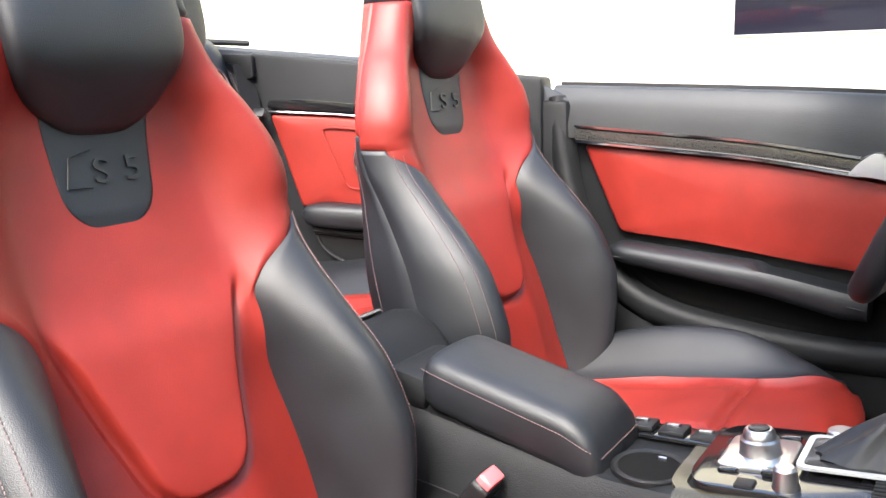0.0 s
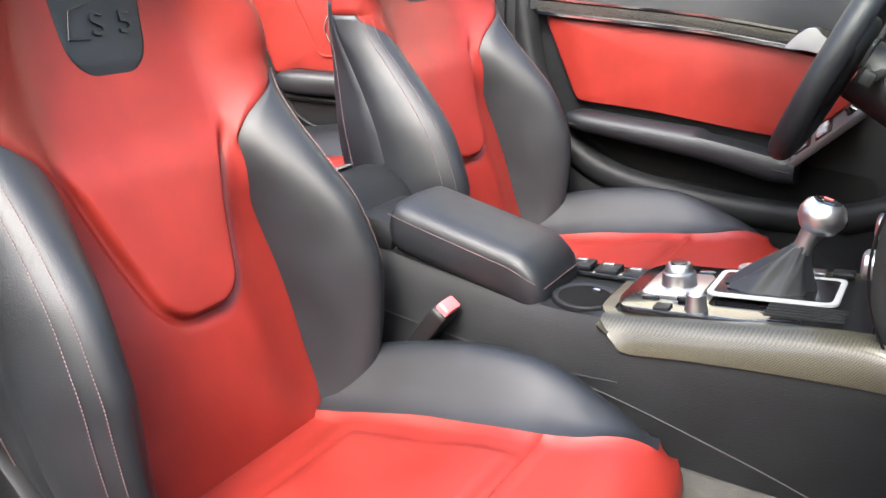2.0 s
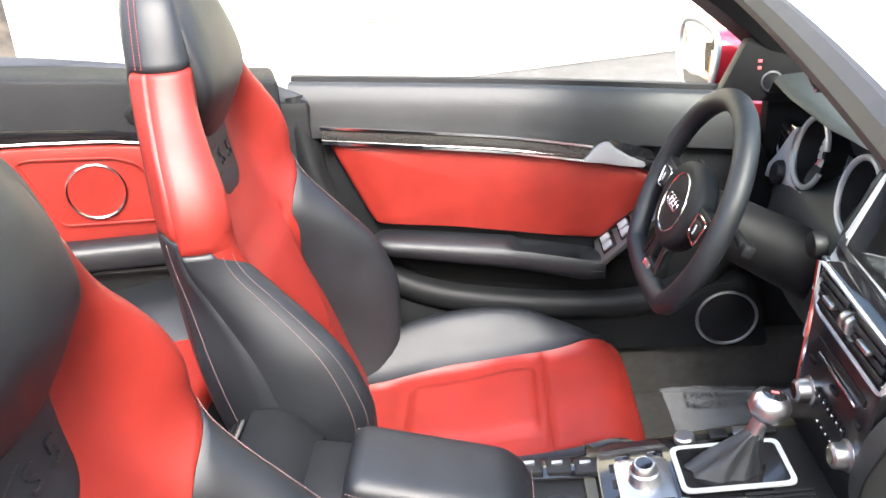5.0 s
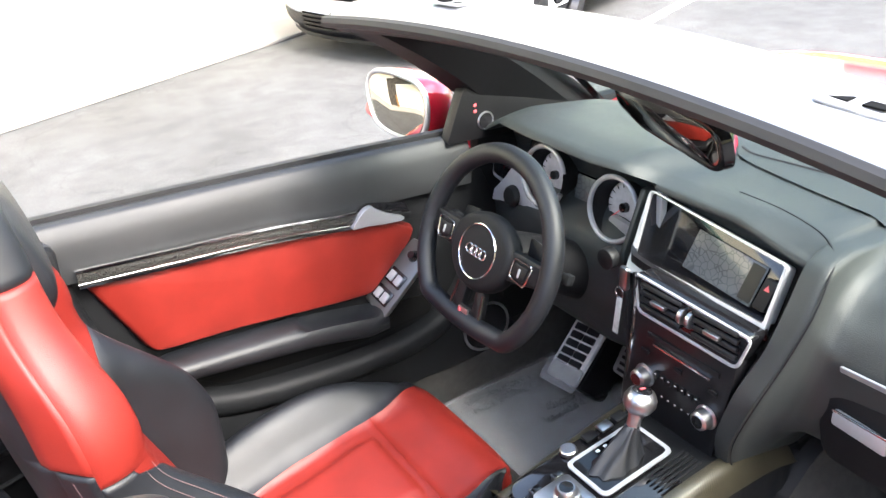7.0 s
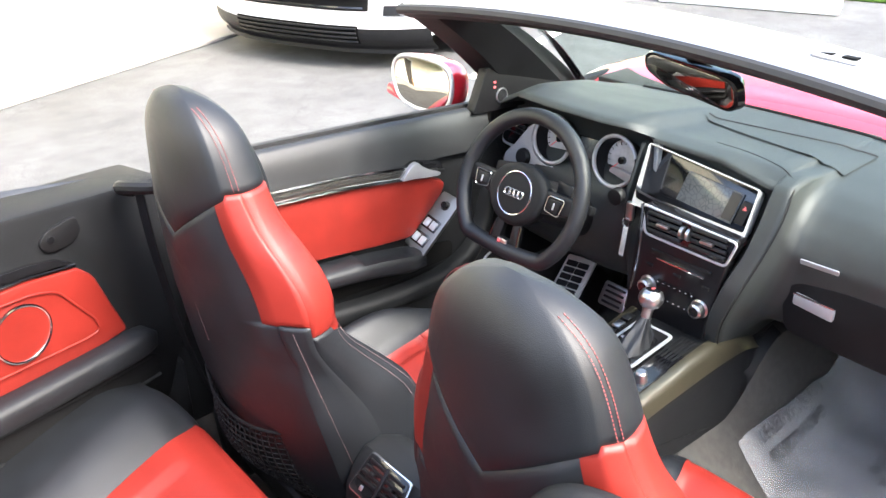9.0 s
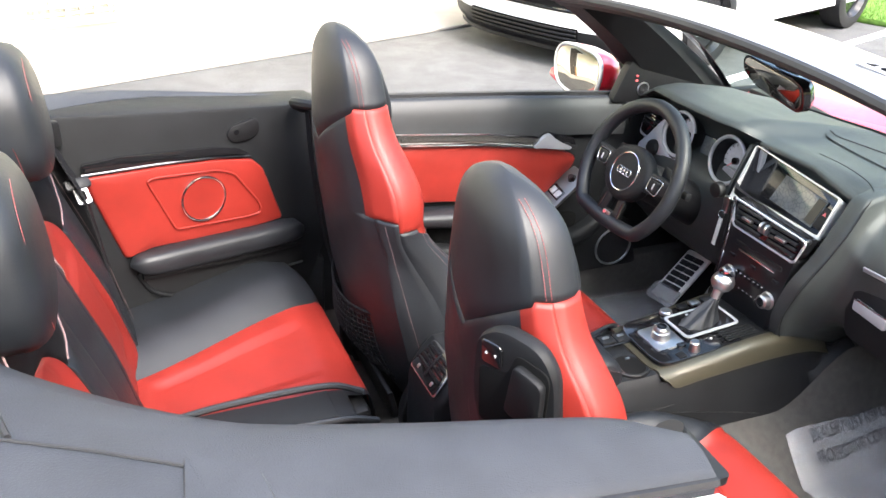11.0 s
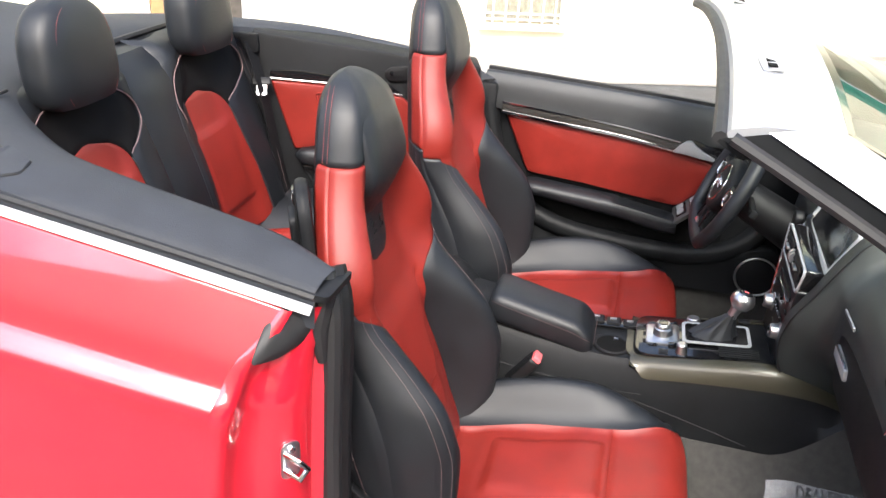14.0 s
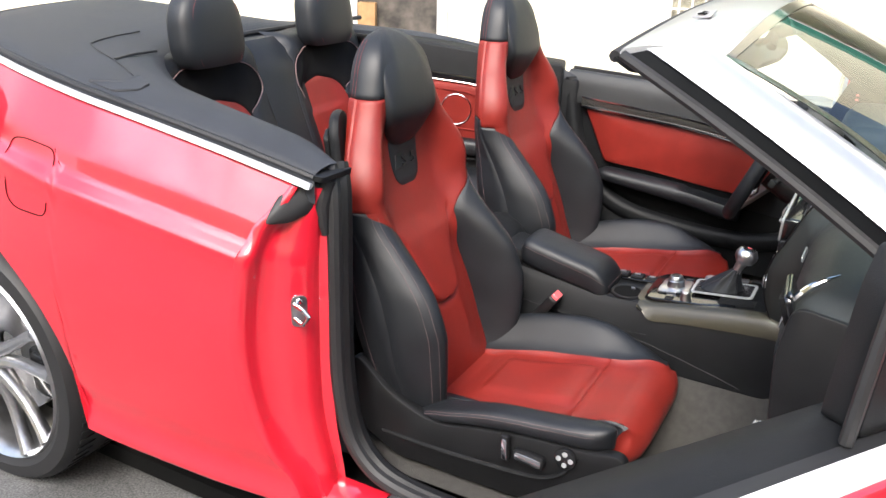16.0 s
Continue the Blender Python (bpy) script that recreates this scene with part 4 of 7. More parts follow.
def rounded(ring, n=4):
    """The section drawn with soft bends between its corners."""
    P = [Vector(p) for p in ring]
    out = []
    for i in range(len(P) - 1):
        a, b = P[i], P[i + 1]
        ta = (b - P[i - 1]) * .28 if i else (b - a) * .3
        tb = (P[i + 2] - a) * .28 if i + 2 < len(P) else (b - a) * .3
        m = min(1, 1.2 * (b - a).length / max(.001, ta.length + tb.length))
        for k in range(n):
            t = k / n
            out.append(tuple(a * (2 * t ** 3 - 3 * t * t + 1) + ta * m * (t ** 3 - 2 * t * t + t) + b * (3 * t * t - 2 * t ** 3) + tb * m * (t ** 3 - t * t)))
    return out + [tuple(P[-1])]


fine = []
for a, b in zip(rings, rings[1:]):
    ra_, rb_ = rounded(a), rounded(b)
    for k in range(3):
        fine.append([tuple(Vector(p).lerp(Vector(q), k / 3)) for p, q in zip(ra_, rb_)])
fine.append(rounded(rings[-1]))
part("dash_body", loft(fine), DASH_PAD, dash, sharp=50)


def dash_top(x, y):
    """Height of the dash top at a place."""
    for r0, r1 in zip(rings, rings[1:]):
        if r0[0][1] <= y <= r1[0][1]:
            k = (y - r0[0][1]) / (r1[0][1] - r0[0][1])
            za, zb = [lerp_curve(x, [(p[0], p[2]) for p in r[4::-1]]) for r in (r0, r1)]
            return za + (zb - za) * k
    return .85


grid = []
for i in range(25):
    t = i / 24
    ya = .19 - .38 * t
    x0, x1 = 1.135 - .072 * t ** .6, 1.15 + .06 * t
    grid.append([(x, ya, dash_top(x, ya) + .0035) for x in [x0 + (x1 - x0) * j / 10 for j in range(11)]])
part("airbag_cover", loft(grid, closed=False), DASH_PAD, dash, "flush airbag cover on the dash top")
part("airbag_seam", tube_bm([Vector(r[-1]) for r in grid], .0030, 6), RUBBER, dash)
part("defroster_slot", tube_bm([(x, y, dash_top(x, y) + .003) for x, y in [(1.335 - .03 * (y / .5) ** 2, y) for y in [-.5 + .05 * k for k in range(21)]]], .006, 6, flat=.4), DARK, dash)
# seam line that sweeps round the centre of the dash
seam_line = [(.988, .06, 0), (.984, -.02, 0), (.974, -.075, 0), (.960, -.115, 0), (.938, -.146, .8855), (.912, -.165, .8805), (.890, -.1735, .866), (.872, -.177, .840)]
seam_line = [(x, y, z or dash_top(x, y)) for x, y, z in seam_line] + [(p[0], y, p[1]) for p, y in list(zip(SEC_Q, SEAM_Y))[6:11]]
part("dash_seam", tube_bm(curve_pts([(x - .001, y, z + .0004) for x, y, z in seam_line], 80), .0016, 6), BLACK_PLASTIC, dash)

# passenger side: glove box, handle and badge strip
glove = part("glove_box", prism(round_poly([(-.215, -.045), (.20, -.055), (.22, .098), (.03, .098), (-.10, .095), (-.20, .080), (-.232, .055)], .025), .008, axes((.8955, -.42, .625), (0, -1, 0), (-.10, 0, 1)) @ pose(0, 0, -.002), .003), SOFT_BLACK, dash)
part("glove_handle", prism(round_poly([(-.042, -.012), (.042, -.018), (.042, .010), (-.042, .014)], .006), .010, axes((.888, -.262, .668), (0.04, -1, -.05), (-.10, 0, 1)) @ pose(0, 0, .002), .003), INT_SILVER, glove)
part("handle_edge", box(.084, .004, .004, axes((.877, -.262, .680), (0.04, -1, -.05), (-.10, 0, 1)), .0015), CHROME, glove)
part("badge_strip", prism(rrect(.078, .011, .003), .004, axes((.8765, -.26, .7565), (0, -1, .03), (-.25, 0, 1)), .001), SILVER, dash, "small brushed metal badge strip")
part("dash_end_panel", prism(round_poly([(.90, .82), (1.02, .80), (1.10, .52), (.96, .50), (.895, .58), (.885, .72)], .03), .012, axes((0, -.668, 0), (1, 0, 0), (0, 0, 1)) , .004), BLACK_PLASTIC, dash)
side_vent = part("side_air_vent", prism(rrect(.115, .085, .02), .012, axes((.898, -.565, .772), (.10, -1, -.05), (-.35, 0, 1)), .004), GLOSS_BLACK, dash)
part("vent_blade", tube_bm(curve_pts([(.876, -.575, .728), (.888, -.578, .775), (.908, -.578, .808), (.930, -.575, .828), (.955, -.565, .842)], 30), [.0015 + .0055 * math.sin(math.pi * k / 30) for k in range(31)], 8), CHROME, side_vent, "curved chrome vent blade")
for k in range(7):
    part("vent_slat", box(.004, .012, .060, axes((.889, -.520 - .014 * k, .770), (0, -1, -.05), (-.35, 0, 1)) @ pose(0, 0, .004, 90), .001), BLACK_PLASTIC, side_vent)

# upper centre: screen in its silver surround
UP = axes((.875, .03, .8195), (0, -1, 0), (.045, 0, .09))


def frame_bm(outer, inner, m, top, depth, r=.01):
    """A raised frame between two outlines with the same corners, open in the middle."""
    o, i = round_poly(outer, r), round_poly(inner, r * .6)
    bm = bmesh.new()
    lay = [[bm.verts.new(m @ Vector((x, y, z))) for x, y in p] for p, z in ((o, -.008), (o, top), (i, top), (i, -depth))]
    for a, b in zip(lay, lay[1:]):
        for j in range(len(a)):
            bm.faces.new((a[j], a[(j + 1) % len(a)], b[(j + 1) % len(a)], b[j]))
    return bm


f_out = [(-.135, -.070), (.143, -.060), (.136, .047), (-.147, .073)]
f_in = [(-.128, -.040), (.136, -.046), (.133, .0445), (-.1435, .0705)]
surr = part("screen_surround", frame_bm(f_out, f_in, UP, .004, .030), INT_SILVER, dash, "satin silver screen surround")
bridge = round_poly([(.013, .893), (.026, .886), (.034, .86), (.040, .826), (.056, .800), (.09, .786), (.16, .784), (.17, .770), (.085, .762), (.04, .757), (.010, .762)], .006)
part("silver_bridge", prism(bridge, .012, axes((.866, .152, 0), (.20, .98, 0), (.05, 0, 1)), .003), INT_SILVER, surr, "satin silver bridge between gauges and screen")
part("screen_recess", prism(round_poly(f_in, .006), .003, UP @ pose(0, 0, -.032), .0005), GLOSS_BLACK, surr)
part("recess_lining", frame_bm([(x * .995, y * .99) for x, y in f_in], [(x * .985, y * .965) for x, y in f_in], UP, -.001, .030), GLOSS_BLACK, surr)


def screen_mat():
    m = mat("screen", (0.085, 0.095, 0.10), 0.2, coat=0.5)
    nt = m.node_tree
    v = nt.nodes.new("ShaderNodeTexVoronoi")
    v.feature = "DISTANCE_TO_EDGE"
    v.inputs["Scale"].default_value = 85
    nt.links.new(nt.nodes["Texture Coordinate"].outputs["Object"], v.inputs["Vector"])
    r = nt.nodes.new("ShaderNodeValToRGB")
    r.color_ramp.elements[0].position, r.color_ramp.elements[1].position = 0.02, 0.07
    r.color_ramp.elements[0].color, r.color_ramp.elements[1].color = (0.06, 0.065, 0.07, 1), (0.10, 0.108, 0.11, 1)
    nt.links.new(v.outputs["Distance"], r.inputs["Fac"])
    nt.links.new(r.outputs["Color"], nt.nodes["Principled BSDF"].inputs["Base Color"])
    return m


SCREEN = screen_mat()
part("display", prism(rrect(.140, .068, .002), .003, UP @ pose(.022, .002, -.027) @ pose(0, 0, 0, 0, 0, -5), .0005), SCREEN, surr, "dim grey navigation display")
part("display_bar", prism(rrect(.024, .060, .002), .0012, UP @ pose(.078, -.002, -.0235) @ pose(0, 0, 0, 0, 0, -5)), SATIN_BLACK, surr)
hz = part("hazard_switch", prism(rrect(.022, .05, .004), .014, UP @ pose(.114, -.008, -.022) @ pose(0, 0, 0, 0, 0, -6), .0015), BLACK_PLASTIC, surr)
part("hazard_mark", prism([(-.005, -.004), (.005, -.004), (0, .005)], .001, UP @ pose(.115, .002, -.0078)), RED_PLASTIC, hz)
part("centre_cheek", prism([(.862, .772), (.905, .880), (1.01, .892), (1.01, .70), (.862, .70)], .010, axes((0, .200, 0), (1, 0, 0), (0, 0, 1)), .003), DASH_PAD, dash)
vent_band = curve_pts([(.866, .17, .795), (.85, .155, .785), (.846, .02, .775), (.846, -.10, .766), (.852, -.115, .768)], 24)
part("vent_shelf", ribbon(vent_band, [(-.006, -.010), (.004, -.010), (.004, .006), (-.006, .006)]), SATIN_BLACK, dash)

# centre vents
vents = part("centre_vent", prism(round_poly([(-.128, .030), (.106, .020), (.088, -.038), (-.112, -.034)], .012), .035, axes((.845, -.016, .758), (0, -1, 0), (.06, 0, 1)) @ pose(0, 0, -.0), .004), GLOSS_BLACK, dash)
part("vent_rim", tube_bm([axes((.808, -.016, .757), (0, -1, 0), (.06, 0, 1)) @ Vector((x, y, .0)) for x, y in round_poly([(-.128, .030), (.106, .020), (.088, -.038), (-.112, -.034)], .012)], .003, 6, True), INT_SILVER, vents)
for s in (-1, 1):
    for k in range(4):
        part("vent_slat", box(.006, .086, .008, pose(.8065, -.004 + s * .054, .735 + .0135 * k, 0, 25), .0015), BLACK_PLASTIC, vents)
    part("vent_tab", box(.012, .03, .007, pose(.802, -.004 + s * .054, .757), .002), ALU, vents)
for s in (-1, 1):
    part("vent_wheel", cyl(.014, .008, pose(.808, -.004 + s * .008, .757, 90), 24, bevel=.001), ALU, vents)

# centre stack
ST = axes((.815, .0, .63), (0, -1, 0), (.01, 0, 1))
stack = part("audio_panel", prism(round_poly([(-.118, .10), (.106, .095), (.078, -.105), (-.128, -.115)], .012), .05, ST @ pose(0, 0, -.04), .004), SATIN_BLACK, dash, "satin black audio and climate panel")
part("stack_edge", tube_bm(curve_pts([(.806, .108, .79), (.805, .106, .70), (.806, .115, .60), (.815, .135, .515)], 20), .004, 8), CHROME, stack)
part("disc_slot", box(.008, .118, .005, pose(.8045, -.003, .677, 1.5), .001), CHROME, stack)
part("slot_lip", box(.006, .15, .012, pose(.8055, -.003, .690), .002), BLACK_PLASTIC, stack)
for k in range(3):
    part("audio_key", box(.005, .018, .008, pose(.8035, .075 - .072 * k, .655), .0015), BLACK_PLASTIC, stack)
for y, z in ((.073, .606), (-.060, .601)):
    kn = part("climate_knob", lathe([(0, .022), (.012, .022), (.016, .019), (.0175, .004), (.021, .002), (.0215, 0)], axes((.805, y, z), (0, -1, 0), (.01, 0, 1)), 32), ALU, stack)
    part("knob_face", lathe([(0, .0228), (.011, .0225)], axes((.805, y, z), (0, -1, 0), (.01, 0, 1)), 24), GLOSS_BLACK, kn)
for k in range(7):
    part("climate_key", box(.005, .009, .012, pose(.8035, .047 - .0145 * k, .622), .0015), BLACK_PLASTIC, stack)
    part("climate_mark", box(.0012, .0035, .0014, pose(.8008, .047 - .0145 * k, .625)), WHITE_MARK, stack)
    if k not in (0, 6):
        part("climate_mark", box(.0012, .003, .0015, pose(.8035, .047 - .0145 * k, .585)), WHITE_MARK, stack)

# instruments
inst = thing("instrument_cluster", "twin round gauges in silver-ringed deep binnacles", "instrument cluster")
DIAL = mat("dial_face", (0.42, 0.42, 0.43), 0.4, var=0.2, scale=60)
part("cluster_back", box(.02, .42, .14, pose(.985, .39, .82, 0, 12), .01), GLOSS_BLACK, inst)
for y, z in ((.485, .805), (.285, .802)):
    mg = axes((.935, y, z), (0, -1, 0), (.2, 0, 1))
    g1 = part("gauge_tube", lathe([(.058, .012), (.053, -.002), (.050, -.05)], mg, 40), BLACK_PLASTIC, inst)
    part("gauge_ring", torus(.0605, .0050, mg @ pose(0, 0, .012), 48, 8, 20, 340), INT_SILVER, g1)
    part("dial", lathe([(0, -.022), (.044, -.022), (.049, -.026)], mg, 40), DIAL, g1)
    part("dial_hub", lathe([(0, -.012), (.009, -.013), (.010, -.022)], mg, 20), GLOSS_BLACK, g1)
    for k in range(13):
        a = radians(-30 + 20 * k)
        part("dial_mark", box(.007, .0016, .001, mg @ pose(.041 * math.cos(a), .041 * math.sin(a), -.0212, 0, 0, math.degrees(a))), GLOSS_BLACK, g1)
    part("needle", box(.036, .002, .002, mg @ pose(-.014, -.014, -.016, 0, 0, 45)), RED_PLASTIC, g1)
part("info_display", box(.004, .07, .05, pose(.955, .385, .80, 0, 12), .002), SCREEN, inst)
part("cluster_lip", tube_bm(curve_pts([(.95, .22, .742), (.935, .30, .735), (.945, .385, .75), (.935, .47, .735), (.95, .55, .75)], 40), .007, 8), BLACK_PLASTIC, inst)
arc = [(150, .068), (165, .078), (180, .092), (195, .120), (204, .165), (211, .182), (219, .130), (235, .090), (255, .077), (290, .068)]
plate = [(-.485 + r * math.cos(radians(a)), .805 + r * math.sin(radians(a))) for a, r in arc] + [(-.485 + .0625 * math.cos(radians(a)), .805 + .0625 * math.sin(radians(a))) for a in range(290, 149, -14)]
part("silver_plate", prism(plate, .012, axes((.845, 0, .0), (0, -1, 0), (.10, 0, 1)), .002), INT_SILVER, inst, "satin silver trim round the gauges")
lv = part("driver_air_vent", prism(rrect(.10, .06, .012), .02, axes((.950, .622, .782), (-.15, -1, -.0), (.2, 0, 1)), .003), GLOSS_BLACK, inst)
for k in range(4):
    part("vent_slat", box(.09, .014, .003, axes((.935, .622, .759 + .014 * k), (-.15, -1, 0), (-1, 0, .2)), .001), BLACK_PLASTIC, lv)
part("vent_rim", tube_bm([axes((.933, .622, .780), (-.15, -1, 0), (.2, 0, 1)) @ Vector((x, y, 0)) for x, y in rrect(.102, .062, .012, 5)], .0035, 6, True), INT_SILVER, lv)
part("light_switch", lathe([(0, .012), (.018, .012), (.022, .008), (.024, 0)], axes((.905, .565, .742), (0, -1, 0), (.2, 0, 1)), 30), BLACK_PLASTIC, inst)

# key in the dash
key = thing("car_key", "ignition key with a hanging paper tag", "key")
part("key_body", prism(rrect(.02, .045, .006), .010, axes((.845, .165, .742), (0, -1, 0), (0, 0, 1)), .003), ALU, key)
part("key_ring", torus(.010, .0012, axes((.832, .168, .715), (0, 1, 0), (0, 0, 1)), 24, 6), CHROME, key)
TAG = mat("paper_tag", (0.55, 0.55, 0.5), 0.6, var=0.2, scale=90)
part("key_tag", box(.002, .013, .075, pose(.831, .170, .668, 4, 3), .0008), TAG, key)

# steering wheel
sw = thing("steering_wheel", "flat-bottomed black leather steering wheel with silver trim", "steering wheel")
SW = axes((.686, .363, .770), (0, -1, 0), (.39, 0, .92))
R = .176
rim = []
for k in range(97):
    a = 2 * math.pi * k / 96
    x, y = R * math.cos(a), R * math.sin(a)
    y = max(y, -.138 + .02 * (abs(x) / R) ** 2)
    rim.append(SW @ Vector((x, y, 0)))
part("rim", tube_bm(rim[:-1], .0185, 14, True), BLACK_LEATHER, sw, sharp=80)
inner = [SW @ Vector((x * .913, y * .905, .004)) for x, y in [((SW.inverted() @ p).x, (SW.inverted() @ p).y) for p in rim]]
stitches(inner, sw, RED_THREAD, step=.005, r=.0009)
for a in (28, 152):
    part("rim_seam", torus(.0168, .0008, SW @ pose(R * math.cos(radians(a)), R * math.sin(radians(a)), 0, 90, 0, a), 24, 5), GREY_THREAD, sw)
hub_pts = [(.088 * math.cos(2 * math.pi * k / 24), .002 + (.080 if math.sin(2 * math.pi * k / 24) < 0 else .066) * math.sin(2 * math.pi * k / 24)) for k in range(24)]
part("airbag_cover", prism(hub_pts, .040, SW @ pose(0, 0, -.024), .014, 4), SOFT_BLACK, sw)
part("emblem_ring", torus(.050, .0020, SW @ pose(0, -.004, .0165), 56, 8), CHROME, sw)
part("emblem_disc", lathe([(0, .0185), (.03, .0180), (.049, .0160)], SW @ pose(0, -.004, 0), 40), SOFT_BLACK, sw)
for k in range(4):
    part("emblem_link", torus(.0088, .0017, SW @ pose(-.0195 + .013 * k, -.004, .0190), 24, 6), CHROME, sw)
for s in (-1, 1):
    sp = part("spoke", prism(round_poly([(s * .055, .028), (s * .16, .030), (s * .16, -.012), (s * .060, -.030)], .008), .022, SW @ pose(0, 0, -.016), .006), BLACK_PLASTIC, sw)
    part("spoke_trim", tube_bm([SW @ Vector((s * x, y, .009)) for x, y in round_poly([(.092, .020), (.140, .020), (.132, -.020), (.090, -.014)], .008)], .0018, 6, True), CHROME, sp)
    part("spoke_keys", prism(round_poly([(s * .096, .014), (s * .134, .014), (s * .127, -.014), (s * .095, -.009)], .005), .008, SW @ pose(0, 0, .003), .002), BLACK_PLASTIC, sp)
    part("key_roller", box(.004, .016, .004, SW @ pose(s * .114, 0, .0115), .0015), INT_SILVER, sp)
    ls = part("lower_spoke", prism(round_poly([(s * .012, -.060), (s * .036, -.060), (s * .046, -.145), (s * .018, -.145)], .006), .016, SW @ pose(0, 0, -.012), .004), BLACK_PLASTIC, sw)
    part("spoke_edge", tube_bm([SW @ Vector((s * .038, -.075, .004)), SW @ Vector((s * .046, -.135, .004))], .003, 6), GLOSS_BLACK, ls)
    part("paddle", prism(round_poly([(s * .075, .055), (s * .12, .05), (s * .12, .012), (s * .08, .012)], .008), .005, SW @ pose(0, 0, -.035), .001), BLACK_PLASTIC, sw)
part("spoke_badge", prism(rrect(.03, .012, .002), .004, SW @ pose(0, -.120, .006), .001), ALU, sw)
part("badge_mark", box(.008, .008, .002, SW @ pose(-.008, -.120, .0105)), RED_PLASTIC, sw)
part("lower_bridge", prism(rrect(.07, .03, .006), .014, SW @ pose(0, -.125, -.010), .004), BLACK_PLASTIC, sw)
col = thing("steering_column", "black steering column cover with stalks", "steering column")
part("column_cover", tube_bm([SW @ Vector((0, -.005, -.03)), SW @ Vector((0, -.01, -.09)), SW @ Vector((0, -.02, -.20)), SW @ Vector((0, -.03, -.30))], [.046, .050, .055, .060], 24), BLACK_PLASTIC, col)
for s, dz in ((1, .0), (-1, .01)):
    st = part("stalk", tube_bm([SW @ Vector((s * .04, .01, -.06)), SW @ Vector((s * .12, .012, -.055)), SW @ Vector((s * .165, .014, -.05))], [.007, .008, .011], 12, flat=.7), BLACK_PLASTIC, col)
    part("stalk_tip", box(.018, .02, .018, SW @ pose(s * .168, .014, -.05), .004), SOFT_BLACK, st)
part("key_lock", cyl(.02, .02, axes((.84, .205, .765), (0, -1, 0), (0, 0, 1)), 24, bevel=.003), BLACK_PLASTIC, col)

# pedals and foot rest
ped = thing("pedals", "steel accelerator and brake pedals with rubber inserts", "pedals")
for y, w, h, z, x in ((.25, .055, .12, .33, 1.12), (.365, .09, .07, .335, 1.08)):
    mp = axes((x, y, z), (0, -1, 0), (.5, 0, .87))
    p = part("pedal", prism(rrect(w, h, .012), .008, mp, .003), ALU, ped)
    for k in range(4):
        part("rubber_insert", box(w * .7, h * .10, .003, mp @ pose(0, -h * .33 + k * h * .22, .009), .001), RUBBER, p)
    part("pedal_arm", tube_bm([mp @ Vector((0, h * .3, -.01)), (x + .10, y, z + .13), (x + .14, y, z + .24)], .01, 8), DARK, ped)
rest = thing("foot_rest", "steel foot rest with black rubber ribs under clear film", "foot rest")
mp = axes((1.055, .510, .318), (0, -1, .15), (.13, .03, .115))
part("rest_plate", prism(rrect(.105, .185, .010), .012, mp, .003), mat("matt_steel", (0.75, 0.73, 0.68), 0.55, 0.0, var=0.15, scale=40), rest)
for k in range(6):
    for j in range(2):
        part("rubber_rib", prism(rrect(.038, .017, .003), .005, mp @ pose(-.021 + .042 * j, -.045 + .022 * k, .011), .001), RUBBER, rest)
part("film_wrap", prism(rrect(.118, .060, .012), .0015, mp @ pose(.004, -.080, .019) @ pose(0, 0, 0, 2, 3)), FILM, rest, "crinkled clear film")
part("rest_base", box(.11, .18, .10, mp @ pose(0, 0, -.055), .01), BLACK_PLASTIC, rest)


# ---- driver door, closed ----
DM = axes((0, .695, 0), (1, -.03, 0), (0, 0, 1))


def dpt(x, z, w=0.0):
    return DM @ Vector((x, z, w))


door = thing("driver_door", "closed driver door trimmed in black and red leather", "car door")
part("door_card", prism([(-.012, .895), (.30, .88), (.86, .858), (.93, .70), (.95, .34), (.16, .32), (.03, .45), (-.015, .70)], .05, DM @ pose(0, 0, -.045), .006), SOFT_BLACK, door)
part("door_skin", prism([(-.02, .84), (.98, .80), (1.1, .5), (1.02, .16), (.1, .16), (-.08, .5)], .05, axes((0, .88, 0), (1, 0, 0), (0, 0, 1)), .02), RED_PAINT, door)
rail = curve_pts([(-.012, .905), (.2, .897), (.5, .884), (.86, .862)], 24)
part("belt_rail", ribbon([dpt(x, z, .0) for x, z in rail], [(-.05, -.008), (-.03, .0), (.0, .004), (.010, -.002), (.020, -.035), (.028, -.075), (.026, -.10), (-.02, -.10), (-.05, -.06)], (0, 0, 1)), SOFT_BLACK_LIT, door, sharp=50)
part("window_seal", ribbon([dpt(x, z + .004, -.03) for x, z in rail], [(-.008, -.006), (.008, -.006), (.008, .006), (-.008, .006)]), RUBBER, door)
top_line = curve_pts([(.050, .806), (.2, .795), (.40, .780), (.575, .757)], 30)
part("weave_strip", ribbon([dpt(x, z + .008, .034) for x, z in top_line], [(-.006, -.013), (.003, -.013), (.006, -.004), (.004, .008), (-.001, .013), (-.006, .013)]), STRIP, door, "dark glossy trim strip")
part("chrome_line", ribbon([dpt(x, z - .0085, .036) for x, z in top_line], [(-.005, -.0022), (.005, -.0022), (.005, .0022), (-.005, .0022)]), CHROME, door)
part("chrome_line", ribbon([dpt(x, z + .022, .036) for x, z in top_line], [(-.003, -.0022), (.005, -.0022), (.005, .0022), (-.003, .0022)]), CHROME, door)


